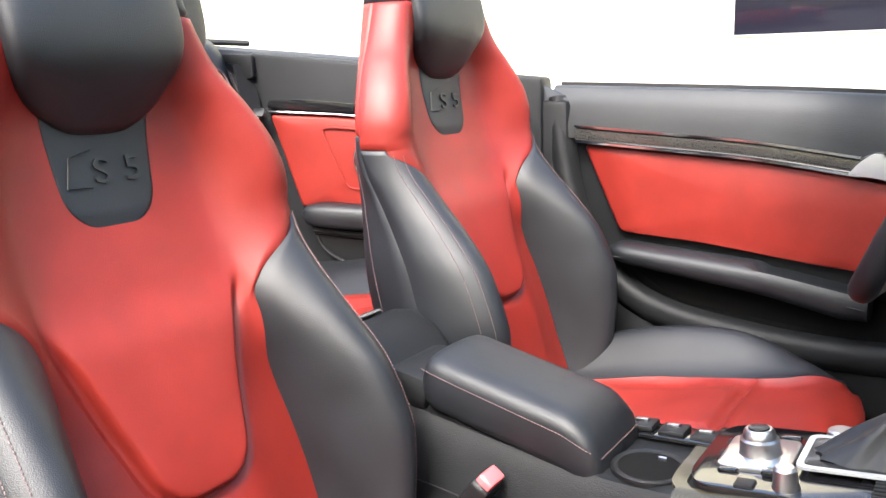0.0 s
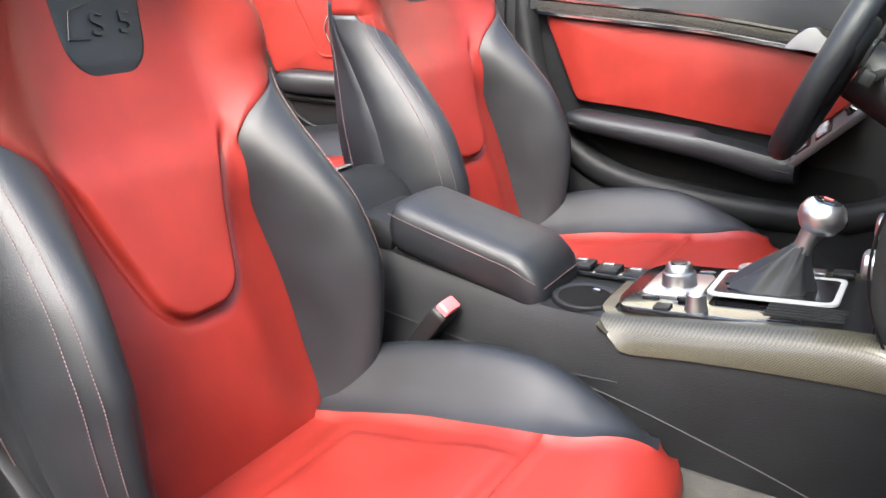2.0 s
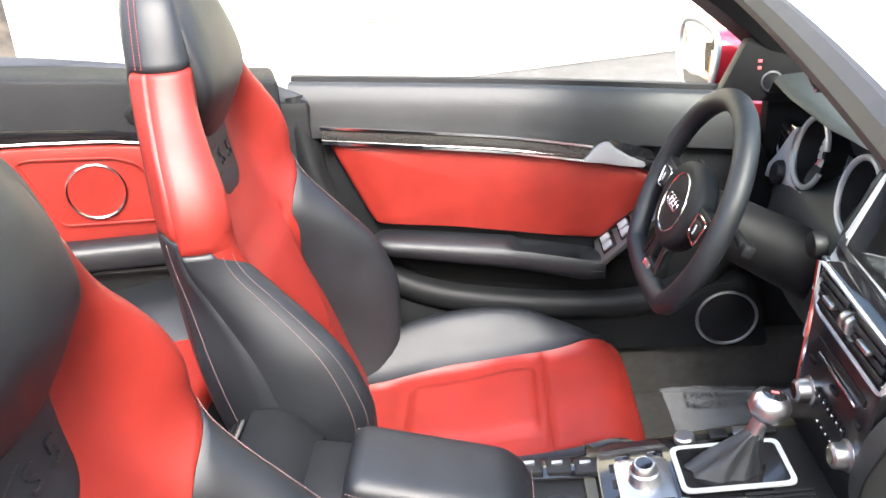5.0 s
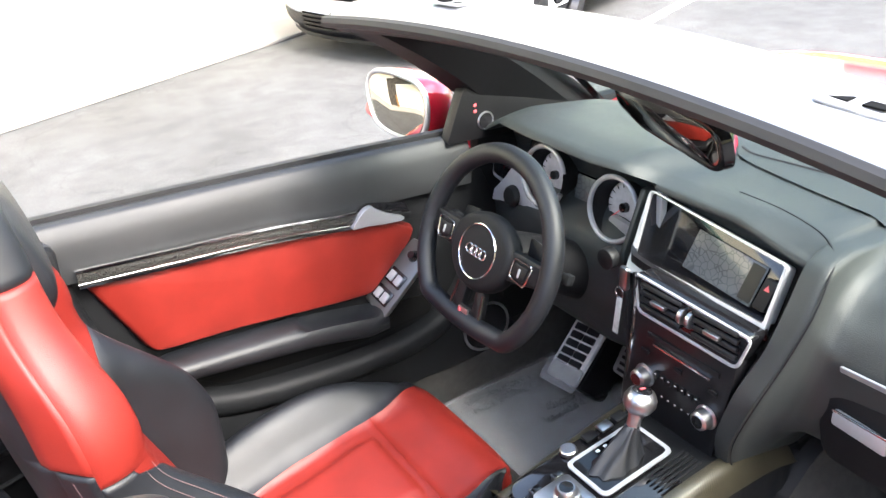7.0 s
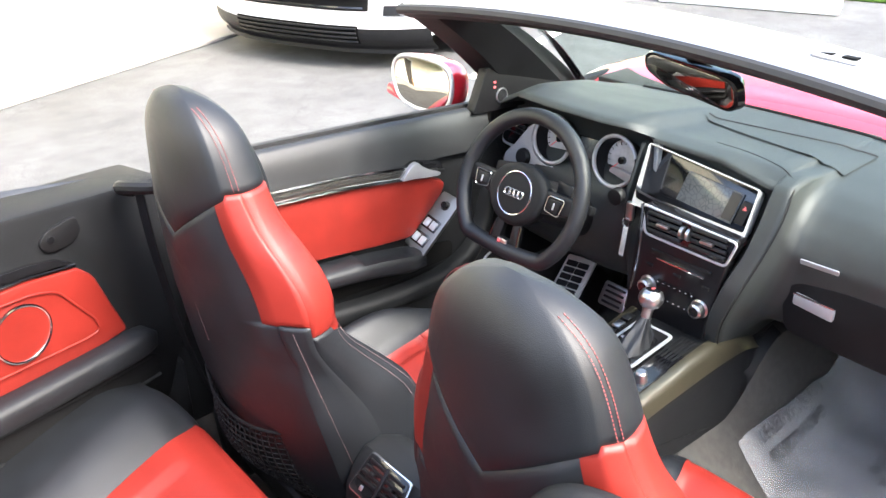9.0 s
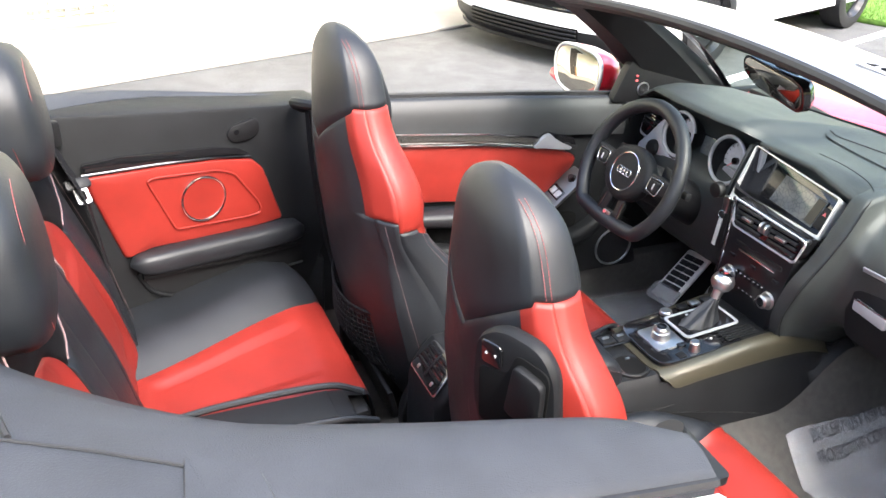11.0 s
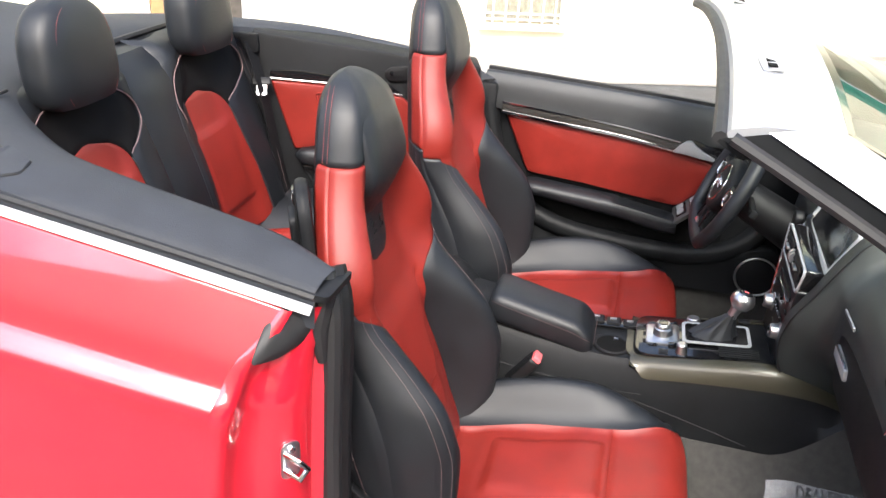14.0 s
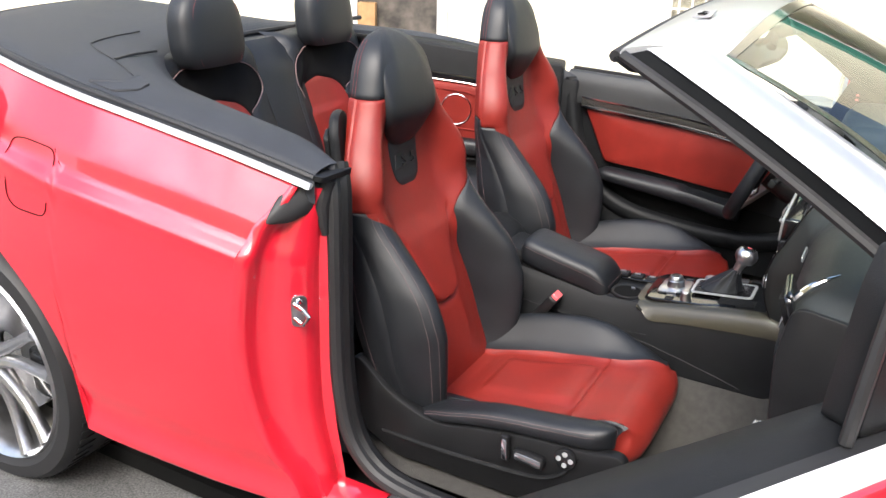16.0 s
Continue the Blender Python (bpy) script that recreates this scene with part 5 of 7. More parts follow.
def puffed(outline, depth, m, puff, n=1):
    """A padded leather panel: the outline shrinks towards its middle as it rises."""
    c = Vector((sum(p[0] for p in outline) / len(outline), sum(p[1] for p in outline) / len(outline)))
    rings = []
    for t in (0, .25, .5, .75, 1):
        inset = 1 - .05 * t * t
        rings.append([m @ Vector((c.x + (x - c.x) * inset, c.y + (y - c.y) * inset, depth * math.sin(t * math.pi / 2))) for x, y in outline])
    for s in (.8, .5, .2):
        rings.append([m @ Vector((c.x + (x - c.x) * .95 * s, c.y + (y - c.y) * .95 * s, depth + puff * (1 - s * s))) for x, y in outline])
    return loft(rings)


red_out = round_poly([(.055, .793), (.20, .782), (.40, .767), (.57, .746), (.66, .728), (.715, .700), (.70, .672), (.60, .578), (.50, .585), (.30, .607), (.155, .615), (.135, .62)], .018)
part("red_panel", puffed(red_out, .026, DM, .006), RED_LEATHER, door, "smooth red leather door insert")
ra = []
for i in range(31):
    t = i / 30
    x = .130 + .475 * t
    zc = .585 - .045 * t - .012 * smooth01((t - .6) / .4)
    e = math.sqrt(max(0, 1 - (1 - min(1, t / .10)) ** 2)) * (1 - .25 * smooth01((t - .9) / .1))
    hw, hh = .010 + .032 * e, .006 + (.014 + .013 * t) * e
    dip = .018 * smooth01((t - .60) / .03) * smooth01((.97 - t) / .03)
    sec = []
    for k in range(20):
        a = 2 * math.pi * k / 20
        c, s = math.cos(a), math.sin(a)
        sec.append(dpt(x, zc + hh * math.copysign(abs(s) ** .75, s) - (dip * max(0, 1 - ((c - .05) / .75) ** 4) if s > 0 else 0), .038 + hw * math.copysign(abs(c) ** .7, c)))
    ra.append(sec)
part("door_armrest", loft(ra), BLACK_LEATHER, door, "black leather door armrest", sharp=60)
part("armrest_piping", tube_bm([dpt(.15 + .45 * k / 30, .578 - .05 * k / 30, .077) for k in range(31)], .0012, 5), BLACK_PLASTIC, door)
lip = curve_pts([(-.004, .885, .018), (.012, .80, .030), (.045, .68, .040), (.10, .575, .046), (.17, .51, .050), (.26, .475, .054), (.40, .455, .056), (.55, .447, .056), (.68, .455, .055), (.78, .49, .046), (.84, .55, .03), (.87, .64, .014)], 80)
part("pocket_lip", ribbon([dpt(*p) for p in lip], [(-.03, -.040), (.004, -.036), (.012, -.020), (.014, -.002), (.009, .010), (-.002, .015), (-.03, .014)]), SOFT_BLACK, door, sharp=80)
low = round_poly([(.10, .55), (.17, .49), (.26, .455), (.40, .435), (.68, .435), (.80, .48), (.90, .50), (.95, .34), (.20, .325), (.10, .45)], .02)
part("lower_panel", prism(low, .048, DM @ pose(0, 0, .004), .012), SOFT_BLACK, door)
# thin near-black sheet that stands for the shade inside the pocket
part("pocket_shade", prism(round_poly([(.11, .58), (.62, .53), (.74, .52), (.74, .47), (.55, .46), (.26, .485)], .02), .003, DM @ pose(0, 0, .006)), DARK, door)
spk = part("speaker_ring", torus(.060, .0035, DM @ pose(.857, .408, .054), 48, 8), ALU, door)
part("speaker_mesh", cyl(.058, .006, DM @ pose(.857, .408, .051), 40, bevel=.002), BLACK_PLASTIC, spk)
# lever and lock switches
part("release_cup", prism(round_poly([(.565, .775), (.60, .79), (.69, .765), (.70, .735), (.66, .735), (.575, .755)], .012), .006, DM @ pose(0, 0, .022), .002), GLOSS_BLACK, door)
lever_out = round_poly([(.556, .750), (.574, .772), (.592, .786), (.606, .787), (.618, .774), (.645, .757), (.676, .744), (.672, .737), (.63, .741), (.59, .748)], .006)
part("release_lever", prism(lever_out, .014, DM @ pose(0, 0, .034) , .005, 3), SILVER, door, "chrome door release lever")
for k in range(2):
    part("lock_switch", box(.022, .012, .006, DM @ pose(.665 + .022 * k, .748 - .008 * k, .034, 0, 0, -14), .002), BLACK_PLASTIC, door)
SWM = axes((.640, .650, .612), (.12, -.02, .115), (-.10, .95, .25))
sp = part("switch_panel", prism(round_poly([(-.082, -.056), (.095, -.048), (.090, .014), (-.075, .026)], .006), .014, SWM @ pose(0, 0, -.014), .003), mat("switch_trim", (0.16, 0.16, 0.155), 0.35, 0.7), door, "dark metallic window switch panel")
for k in range(2):
    b = part("window_switch", box(.034, .048, .006, SWM @ pose(-.045 + .046 * k, -.018, 0), .002), GLOSS_BLACK, sp)
    for j in range(2):
        part("switch_key", box(.022, .017, .007, SWM @ pose(-.046 + .046 * k, -.029 + .022 * j, .004), .002), INT_SILVER, b)
part("mirror_knob", lathe([(0, .012), (.008, .012), (.010, .006), (.013, 0)], SWM @ pose(.060, -.018, 0), 24), GLOSS_BLACK, sp)

# ---- driver-side door mirror and sail ----
sail = part("mirror_sail", prism(round_poly([(.80, .860), (1.14, .84), (1.14, .885), (.98, .935), (.868, .985), (.848, .970)], .012), .03, axes((0, .692, 0), (1, -.02, 0), (0, 0, 1)), .006), BLACK_PLASTIC, door)
part("tweeter_ring", torus(.018, .0022, axes((.897, .6425, .892), (1, -.02, 0), (0, 0, 1)), 32, 6), ALU, sail)
part("tweeter_mesh", cyl(.017, .004, axes((.897, .643, .892), (1, -.02, 0), (0, 0, 1)), 24), GLOSS_BLACK, sail)
for k in range(2):
    part("alarm_light", box(.007, .003, .005, pose(.872, .643, .918 + .013 * k)), RED_PLASTIC, sail)


def door_mirror(name, at, s, turn):
    mir = thing(name, "red door mirror with a silver rim", "door mirror", "door mirrors", at=at)
    mir.rotation_euler = (0, 0, radians(turn))
    m = axes((0, 0, 0), (0, -1, 0), (0, 0, 1))
    out = [(-.10, .02), (-.085, .058), (-.02, .068), (.07, .062), (.098, .035), (.10, -.02), (.075, -.055), (-.01, -.062), (-.075, -.045)]
    out = [(s * x, y) for x, y in out]
    o = round_poly(out, .03)
    rings = []
    for dz, sc in ((-.0, 1.0), (-.02, 1.06), (-.055, 1.0), (-.085, .75), (-.10, .35)):
        rings.append([m @ Vector((x * sc, y * sc, dz)) for x, y in o])
    part("housing", loft(rings), RED_PAINT, mir, "glossy red mirror housing")
    part("rim", tube_bm([m @ Vector((x * 1.0, y * 1.0, .001)) for x, y in o], .0055, 8, True), SILVER, mir)
    part("glass", prism([(x * .93, y * .93) for x, y in o], .003, m @ pose(0, 0, .001), .001), MIRROR, mir, "clear mirror glass")
    part("foot", box(.05, .09, .03, pose(.045, -s * -.10, -.045, s * 14), .01), RED_PAINT, mir)
    return mir


mir = door_mirror("door_mirror", (.812, .868, .890), 1, 6)
mir.rotation_euler.y = radians(7)
mir.scale = (1.15, 1.15, 1.1)


# ---- rear bench ----
bench = thing("rear_bench", "two-place rear bench in black and red leather", "rear seat")
RX = [(.50, -.555), (.58, -.575), (.70, -.605), (.87, -.665), (.96, -.695), (1.0, -.705), (1.05, -.716)]


def rear_x(y, z, yc):
    d = (y - yc) / .19
    return lerp_curve(z, RX) + .020 * smooth01((abs(d) - .35) / .4)


def rear_place(yc, sgn):
    rows, cols = 64, 44
    V, piping = [], []

    def wide(z):
        return .215 * (1 - .08 * smooth01((z - .80) / .22))

    for i in range(rows + 1):
        z = .50 + .535 * i / rows
        hw = wide(z)
        r_half = lerp_curve(z, [(.50, .132), (.60, .130), (.70, .120), (.78, .113), (.82, .110), (.85, .101), (.87, .083), (.882, .056), (.889, .016), (.895, .008)])
        pan = max(r_half + .006, lerp_curve(z, [(.80, .08), (.825, .085), (.875, .150), (.90, .176), (.93, .178), (.955, .165), (.975, .138), (.988, .095), (.996, .03), (1.0, .010)]))
        lean_c = lerp_curve(z, [(.50, .050), (.60, .067), (.78, .083), (.88, .075), (.93, .02), (1.0, .0)])
        row = []
        for j in range(cols + 1):
            u = j - cols / 2
            k = abs(u)
            y = (r_half * k / 8 if k <= 8 else r_half + (pan - r_half) * (k - 8) / 6 if k <= 14 else pan + (hw - pan) * (k - 14) / 8) * (1 if u >= 0 else -1)
            edge = max(0.0, (abs(y) / hw - .86) / .14)
            x = rear_x(yc + y, z, yc) - .05 * (1 - math.sqrt(max(0, 1 - edge * edge)))
            topn = max(0.0, (z - .985) / .05)
            x -= .06 * (1 - math.sqrt(max(0, 1 - topn * topn)))
            if abs(y) < r_half and z < .87:
                d = min(.085 - abs(y), (z - .585) * .8, .80 - z)
                x += .009 * smooth01((d + .006) / .012)
            lean = (-lean_c if sgn > 0 else 0.0) * max(0.0, 1 - (abs(y) / hw) ** 2)
            row.append((x, yc + y + lean, z))
        V.append(row)
        if z > .835 and pan > .03:
            piping.append((Vector(row[22 - 14]), Vector(row[22 + 14])))

    def region(i, j):
        z = .50 + .535 * (i + .5) / rows
        k = abs(j + .5 - cols / 2)
        if k < 8 and z < .889:
            return "red"
        return "panel" if k < 14 and .833 < z < .997 else "black"
    split_grid(V, region, bench, dict(red=RED_LEATHER, black=BLACK_LEATHER, panel=BACK_CLOTH), dict(red="backrest_insert", black="rear_backrest", panel="backrest_panel"), closed=False, labels=dict(red="red leather backrest insert", panel="matte black backrest panel"))
    pipe = [p[0] for p in piping] + [p[1] for p in piping[::-1]]
    part("panel_piping", tube_bm([p + Vector((.001, 0, .0005)) for p in pipe], .0016, 6), GREY_THREAD, bench)
    stitches([(rear_x(yc + s, z, yc) + .001, yc + s, z) for s, z in [(wide(z) * .93 * sgn, z) for z in [.52 + .44 * k / 40 for k in range(41)]]], bench, GREY_THREAD)
    # headrest
    rings = []
    for i in range(17):
        t = i / 16
        z = .992 + .205 * t
        e = (1 - abs(2 * t - .85) ** 3.0 / 1.55) if t > .425 else (1 - abs(2 * t - .85) ** 3.0 * .6)
        e = math.sqrt(max(.02, e))
        hw, hd = .124 * e * (1 - .12 * t), .048 * e
        cx = -.685 - .02 * t
        rings.append([(cx + hd * math.copysign(abs(math.cos(a)) ** .75, math.cos(a)) + (.012 if math.cos(a) > 0 else 0), yc + hw * math.copysign(abs(math.sin(a)) ** .75, math.sin(a)), z) for a in [2 * math.pi * k / 36 for k in range(36)]])
    head = part("rear_headrest", loft(rings), BLACK_LEATHER, bench, "black leather headrest with red stitching", sharp=60)
    for s in (-1, 1):
        stitches([(-.685 - .02 * t + .049, yc + s * .085 * math.sqrt(max(.02, 1 - abs(2 * t - .85) ** 3 / 1.5)), .992 + .205 * t) for t in [.04 + .9 * k / 30 for k in range(31)]], head, RED_THREAD)
    # cushion: the red insert narrows towards the backrest
    rows2, cols2 = 40, 40
    V = []
    for i in range(rows2 + 1):
        q0 = min(1, i / 34)
        x = -.60 + .475 * q0
        inn, mid_o = .052, .235 + .185 * q0
        mid = (inn + mid_o) / 2
        out, low = .565, .03
        row = []
        for j in range(cols2 + 1):
            k = (j - 20) * sgn
            if abs(k) <= 11:
                y = mid + (mid_o - inn) / 2 * k / 11
            elif k > 0:
                y = mid_o + (out - mid_o) * (k - 11) / 9
            else:
                y = inn + (low - inn) * (-k - 11) / 9
            z = .485 + .030 * smooth01((x + .55) / .35) - .012 * smooth01((x + .20) / .08) + .042 * smooth01((y - mid_o + .02) / .12)
            if abs(k) <= 11:
                d = min(.085 + .10 * (x + .35) - abs(y - mid), (x + .52) * .7, .9)
                z += -.011 * smooth01((d + .006) / .012) * smooth01((-.17 - x) / .06)
            xx = x - .05 * smooth01((y - .40) / .2) * q0
            if i > 34:
                q = (i - 34) / 6
                xx += .022 * math.sin(q * math.pi / 2)
                z -= .10 * (1 - math.cos(q * math.pi / 2)) + .02 * q
            row.append((xx, yc - .232 * sgn + sgn * y, z))
        V.append(row)
    split_grid(V, lambda i, j: "red" if abs(j + .5 - 20) < 11 and i < 37 else ("bl" if j < 20 else "br"), bench, dict(red=RED_LEATHER, bl=BLACK_LEATHER, br=BLACK_LEATHER),
               dict(red="cushion_insert", bl="cushion_side", br="cushion_side"), closed=False, flip=True, labels=dict(red="red leather cushion insert"))
    part("cushion_front", box(.05, .46, .20, pose(-.135, yc, .385, 0, -8), .02), BLACK_PLASTIC, bench)


rear_place(.232, 1)
rear_place(-.295, -1)
part("bench_bridge", loft([[(lerp_curve(z, RX) + .014 + dx - .05 * smooth01((z - .97) / .06), -.03 + dy, z) for dx, dy in ((-.08, -.13), (-.01, -.12), (.004, -.08), (.008, 0), (.004, .08), (-.01, .12), (-.08, .13))] for z in [.48 + .545 * k / 16 for k in range(17)]]), BLACK_LEATHER, bench)
part("bench_back", box(.05, 1.12, .56, pose(-.735, 0, .72, 0, -15), .02), BLACK_PLASTIC, bench)
tray = part("storage_tray", box(.40, .105, .08, pose(-.37, -.015, .490), .015), BLACK_PLASTIC, bench)
part("tray_lid", box(.30, .085, .006, pose(-.36, -.015, .533), .003), SOFT_BLACK, tray)
for s in (-1, 1):
    part("tray_piping", tube_bm(curve_pts([(-.55, -.015 + s * .056, .523), (-.40, -.015 + s * .057, .537), (-.20, -.015 + s * .056, .535), (-.135, -.015 + s * .05, .510)], 24), .007, 8), BLACK_LEATHER, tray)

belt = thing("rear_seatbelt", "black rear seatbelt with a grey tongue", "seatbelt")
part("webbing", ribbon(curve_pts([(-.655, .44, .97), (-.625, .425, .90), (-.60, .41, .84), (-.575, .43, .66), (-.55, .45, .50)], 24), [(-.0015, -.026), (.0015, -.026), (.0015, .026), (-.0015, .026)], (0, 1, .0)), BELT, belt)
GREY_PLASTIC = mat("grey_plastic", (0.28, 0.28, 0.29), 0.4)
mt = axes((-.612, .425, .862), (.25, -.6, -.75), (.8, .5, .2))
part("tongue_grip", prism(rrect(.024, .052, .007), .012, mt, .004), BLACK_PLASTIC, belt)
bm = bmesh.new()
out, inn = rrect(.036, .028, .007), rrect(.020, .014, .004)
lay = [[bm.verts.new(mt @ Vector((x + .026, y, z))) for x, y in o] for o, z in ((out, .004), (out, .008), (inn, .008), (inn, .004))]
for a, b in zip(lay, lay[1:] + lay[:1]):
    for j in range(len(a)):
        bm.faces.new((a[j], a[(j + 1) % len(a)], b[(j + 1) % len(a)], b[j]))
part("tongue", bm, ALU, belt)

# ---- inner quarter trim on the driver side ----
QM = axes((-.02, .645, 0), (-.60, -.185, 0), (0, 0, 1))
QM = QM @ Matrix.Diagonal((1, 1, -1, 1))


def qpt(u, z, w=0.0):
    return QM @ Vector((u, z, w))


quarter = thing("rear_side_trim", "driver-side rear trim panel in black with red leather insert", "trim panel")
part("side_card", prism([(.0, .925), (.20, .946), (.45, .974), (.66, 1.0), (.68, .46), (.08, .44), (-.0, .6)], .13, QM @ pose(0, 0, -.13), .010), SOFT_BLACK, quarter)
chrome_q = [(.612, .868), (.456, .860), (.315, .848), (.228, .832)]
strip_q = round_poly([(.612, .876), (.608, .893), (.53, .894), (.454, .887), (.314, .872), (.262, .860), (.234, .842), (.315, .854), (.456, .866)], .006)
part("trim_strip", prism(strip_q, .010, QM @ pose(0, 0, .004), .003), GLOSS_BLACK, quarter, "glossy dark trim strip")
part("chrome_line", tube_bm([qpt(u, z, .006) for u, z in chrome_q], .0034, 8), CHROME, quarter)
ro = round_poly([(.610, .861), (.456, .853), (.315, .841), (.226, .826), (.197, .797), (.172, .72), (.150, .655), (.22, .650), (.487, .666), (.545, .655), (.578, .76)], .010)
part("red_panel", puffed(ro, .010, QM, .004), RED_LEATHER, quarter, "red leather side insert")
part("panel_groove", tube_bm([qpt(u, z, .0145) for u, z in round_poly([(.482, .829), (.459, .832), (.317, .819), (.277, .803), (.217, .715), (.213, .688), (.249, .686), (.427, .699)], .012)], .0026, 6, True), RED_LEATHER, quarter)
rs = part("speaker_ring", torus(.052, .0028, QM @ pose(.356, .759, .0165), 48, 8), CHROME, quarter)
part("speaker_mesh", cyl(.050, .004, QM @ pose(.356, .759, .0145), 40), RED_LEATHER, rs)
ra = []
for i in range(25):
    t = i / 24
    e = math.sqrt(max(0, 1 - abs(2 * t - 1) ** 8))
    ra.append([qpt(.10 + .44 * t, .622 + .020 * t + (.004 + .024 * e) * math.copysign(abs(math.sin(a)) ** .6, math.sin(a)), .018 + (.006 + .03 * e) * math.copysign(abs(math.cos(a)) ** .6, math.cos(a))) for a in [2 * math.pi * k / 18 for k in range(18)]])
part("side_armrest", loft(ra), BLACK_LEATHER, quarter, sharp=60)
part("side_ledge", tube_bm(curve_pts([qpt(.12, .578, .012), qpt(.25, .585, .016), qpt(.40, .596, .016), qpt(.515, .604, .012)], 24), .009, 8), BLACK_PLASTIC, quarter)
part("side_bin", prism(round_poly([(.10, .57), (.515, .600), (.497, .562), (.455, .536), (.411, .526), (.10, .518)], .012), .006, QM @ pose(0, 0, .0), .002), BLACK_PLASTIC, quarter)
part("bin_lip", tube_bm(curve_pts([qpt(.10, .515, .006), qpt(.25, .518, .007), qpt(.41, .524, .007), qpt(.455, .534, .007), qpt(.497, .562, .007), qpt(.522, .61, .004)], 40), .005, 8), SOFT_BLACK, quarter)
hook = part("roof_latch_bracket", prism(round_poly([(.735, .990), (.735, 1.008), (.640, 1.004), (.638, .953), (.660, .950), (.682, .955), (.690, .985)], .008), .016, QM @ pose(0, -.010, .002), .003), SOFT_BLACK, quarter)
part("bracket_hole", cyl(.009, .004, QM @ pose(.660, .961, .012), 20), DARK, hook)
lk = part("lock_cover", prism(round_poly([(.205, .935), (.27, .925), (.285, .905), (.27, .885), (.225, .885), (.20, .90)], .014), .008, QM @ pose(0, -.012, 0), .002), BLACK_PLASTIC, quarter)
part("lock_pin", cyl(.006, .004, QM @ pose(.262, .898, .010), 16), GLOSS_BLACK, lk)
guide = thing("belt_guide", "black plastic front belt guide beside the seat", "belt guide")
part("guide_arm", tube_bm(curve_pts([(-.10, .60, .93), (-.13, .565, .955), (-.10, .52, .96), (-.05, .515, .95)], 16), .013, 10), BLACK_PLASTIC, guide)
part("guide_belt", ribbon(curve_pts([(-.10, .565, .95), (-.09, .57, .80), (-.05, .585, .55), (.02, .58, .30)], 20), [(-.0015, -.022), (.0015, -.022), (.0015, .022), (-.0015, .022)], (0, 1, 0)), BELT, guide)

# ---- tonneau deck ----
IN = [(0.03, .675, .905), (-.05, .660, .943), (-.15, .648, .962), (-.30, .628, .983), (-.47, .590, 1.005), (-.62, .500, 1.025), (-.72, .40, 1.04), (-.775, .22, 1.05), (-.79, 0, 1.05)]
OUT = [(0.02, .765, .903), (-.10, .778, .932), (-.20, .785, .953), (-.40, .792, .988), (-.60, .788, 1.017), (-.85, .755, 1.05), (-1.12, .665, 1.072), (-1.34, .47, 1.085), (-1.43, 0, 1.09)]


def mirrored(pts):
    return [(x, -y, z) for x, y, z in pts] + [(x, y, z) for x, y, z in pts[-2::-1]]


deck = thing("tonneau_deck", "dark grey tonneau cover deck behind the seats", "tonneau cover")
ci, co = curve_pts(mirrored(IN), 120), curve_pts(mirrored(OUT), 120)
for p, q in zip(ci, co):
    k = smooth01(p.y / .3)
    p.z -= .016 * k
    p.y += .036 * k * smooth01((p.x + .75) / .35) * (1 - smooth01((p.x + .09) / .08))
    q.z -= .13 * smooth01(q.y / .5)
rings = []
for a, b in zip(ci, co):
    d = (b - a)
    pts = [a + Vector((0, 0, -.30)), a + Vector((0, 0, -.06)), a + d * .02 + Vector((0, 0, -.012)), a + d * .10 + Vector((0, 0, .004))]
    for t in (.25, .45, .65, .85, .97):
        pts.append(a + d * t + Vector((0, 0, .010 + .010 * math.sin(math.pi * t))))
    pts.append(b + Vector((0, 0, -.006)))
    pts.append(b + Vector((0, 0, -.05)))
    rings.append(pts)
part("deck_cover", loft(rings, closed=False), DECK, deck, sharp=60)
part("deck_seal", tube_bm([p + Vector((0, 0, .004)) for p in co], .006, 6), RUBBER, deck)


def deck_at(x, y, lift=0.0):
    """The point of the deck's skin over (x, y)."""
    best = None
    for a, b in zip(ci, co):
        for n in range(21):
            t = n / 20
            p = a + (b - a) * t
            d = (p.x - x) ** 2 + (p.y - y) ** 2
            if best is None or d < best[0]:
                best = (d, p.z + .010 * min(1, t * 5) + .010 * math.sin(math.pi * t))
    return Vector((x, y, best[1] + lift))


flap_out = round_poly([(-.585, -.772), (-.535, -.735), (-.528, -.678), (-.470, -.705), (-.462, -.745), (-.500, -.778)], .008, 3)
bm = bmesh.new()
hub_v = bm.verts.new(deck_at(-.515, -.735, .005))
rim = [[bm.verts.new(deck_at(x, y, d)) for x, y in flap_out] for d in (.0042, -.003)]
for n in range(len(flap_out)):
    m = (n + 1) % len(flap_out)
    bm.faces.new((hub_v, rim[0][n], rim[0][m]))
    bm.faces.new((rim[0][n], rim[1][n], rim[1][m], rim[0][m]))
part("deck_hatch", bm, DECK, deck)
for name_, r_, line in (("hatch_seam", .0016, [(x, y) for x, y in flap_out + flap_out[:1]]),
                        ("deck_seam", .0018, [(-.84, -.52), (-.82, -.565), (-.75, -.60), (-.67, -.625), (-.60, -.655), (-.530, -.690)]),
                        ("deck_seam", .0018, [(-.84, -.52), (-.86, -.45), (-.87, -.36)]),
                        ("deck_gap", .0035, [(-.67, -.622), (-.69, -.55), (-.715, -.45)])):
    part(name_, tube_bm([deck_at(x, y, .0015) for x, y in line], r_, 6), RUBBER, deck)
part("well_edge", tube_bm([(-.80, y / 20, 1.03 + .004 * math.cos(y / 5)) for y in range(-12, 13)], .008, 6), RUBBER, deck)
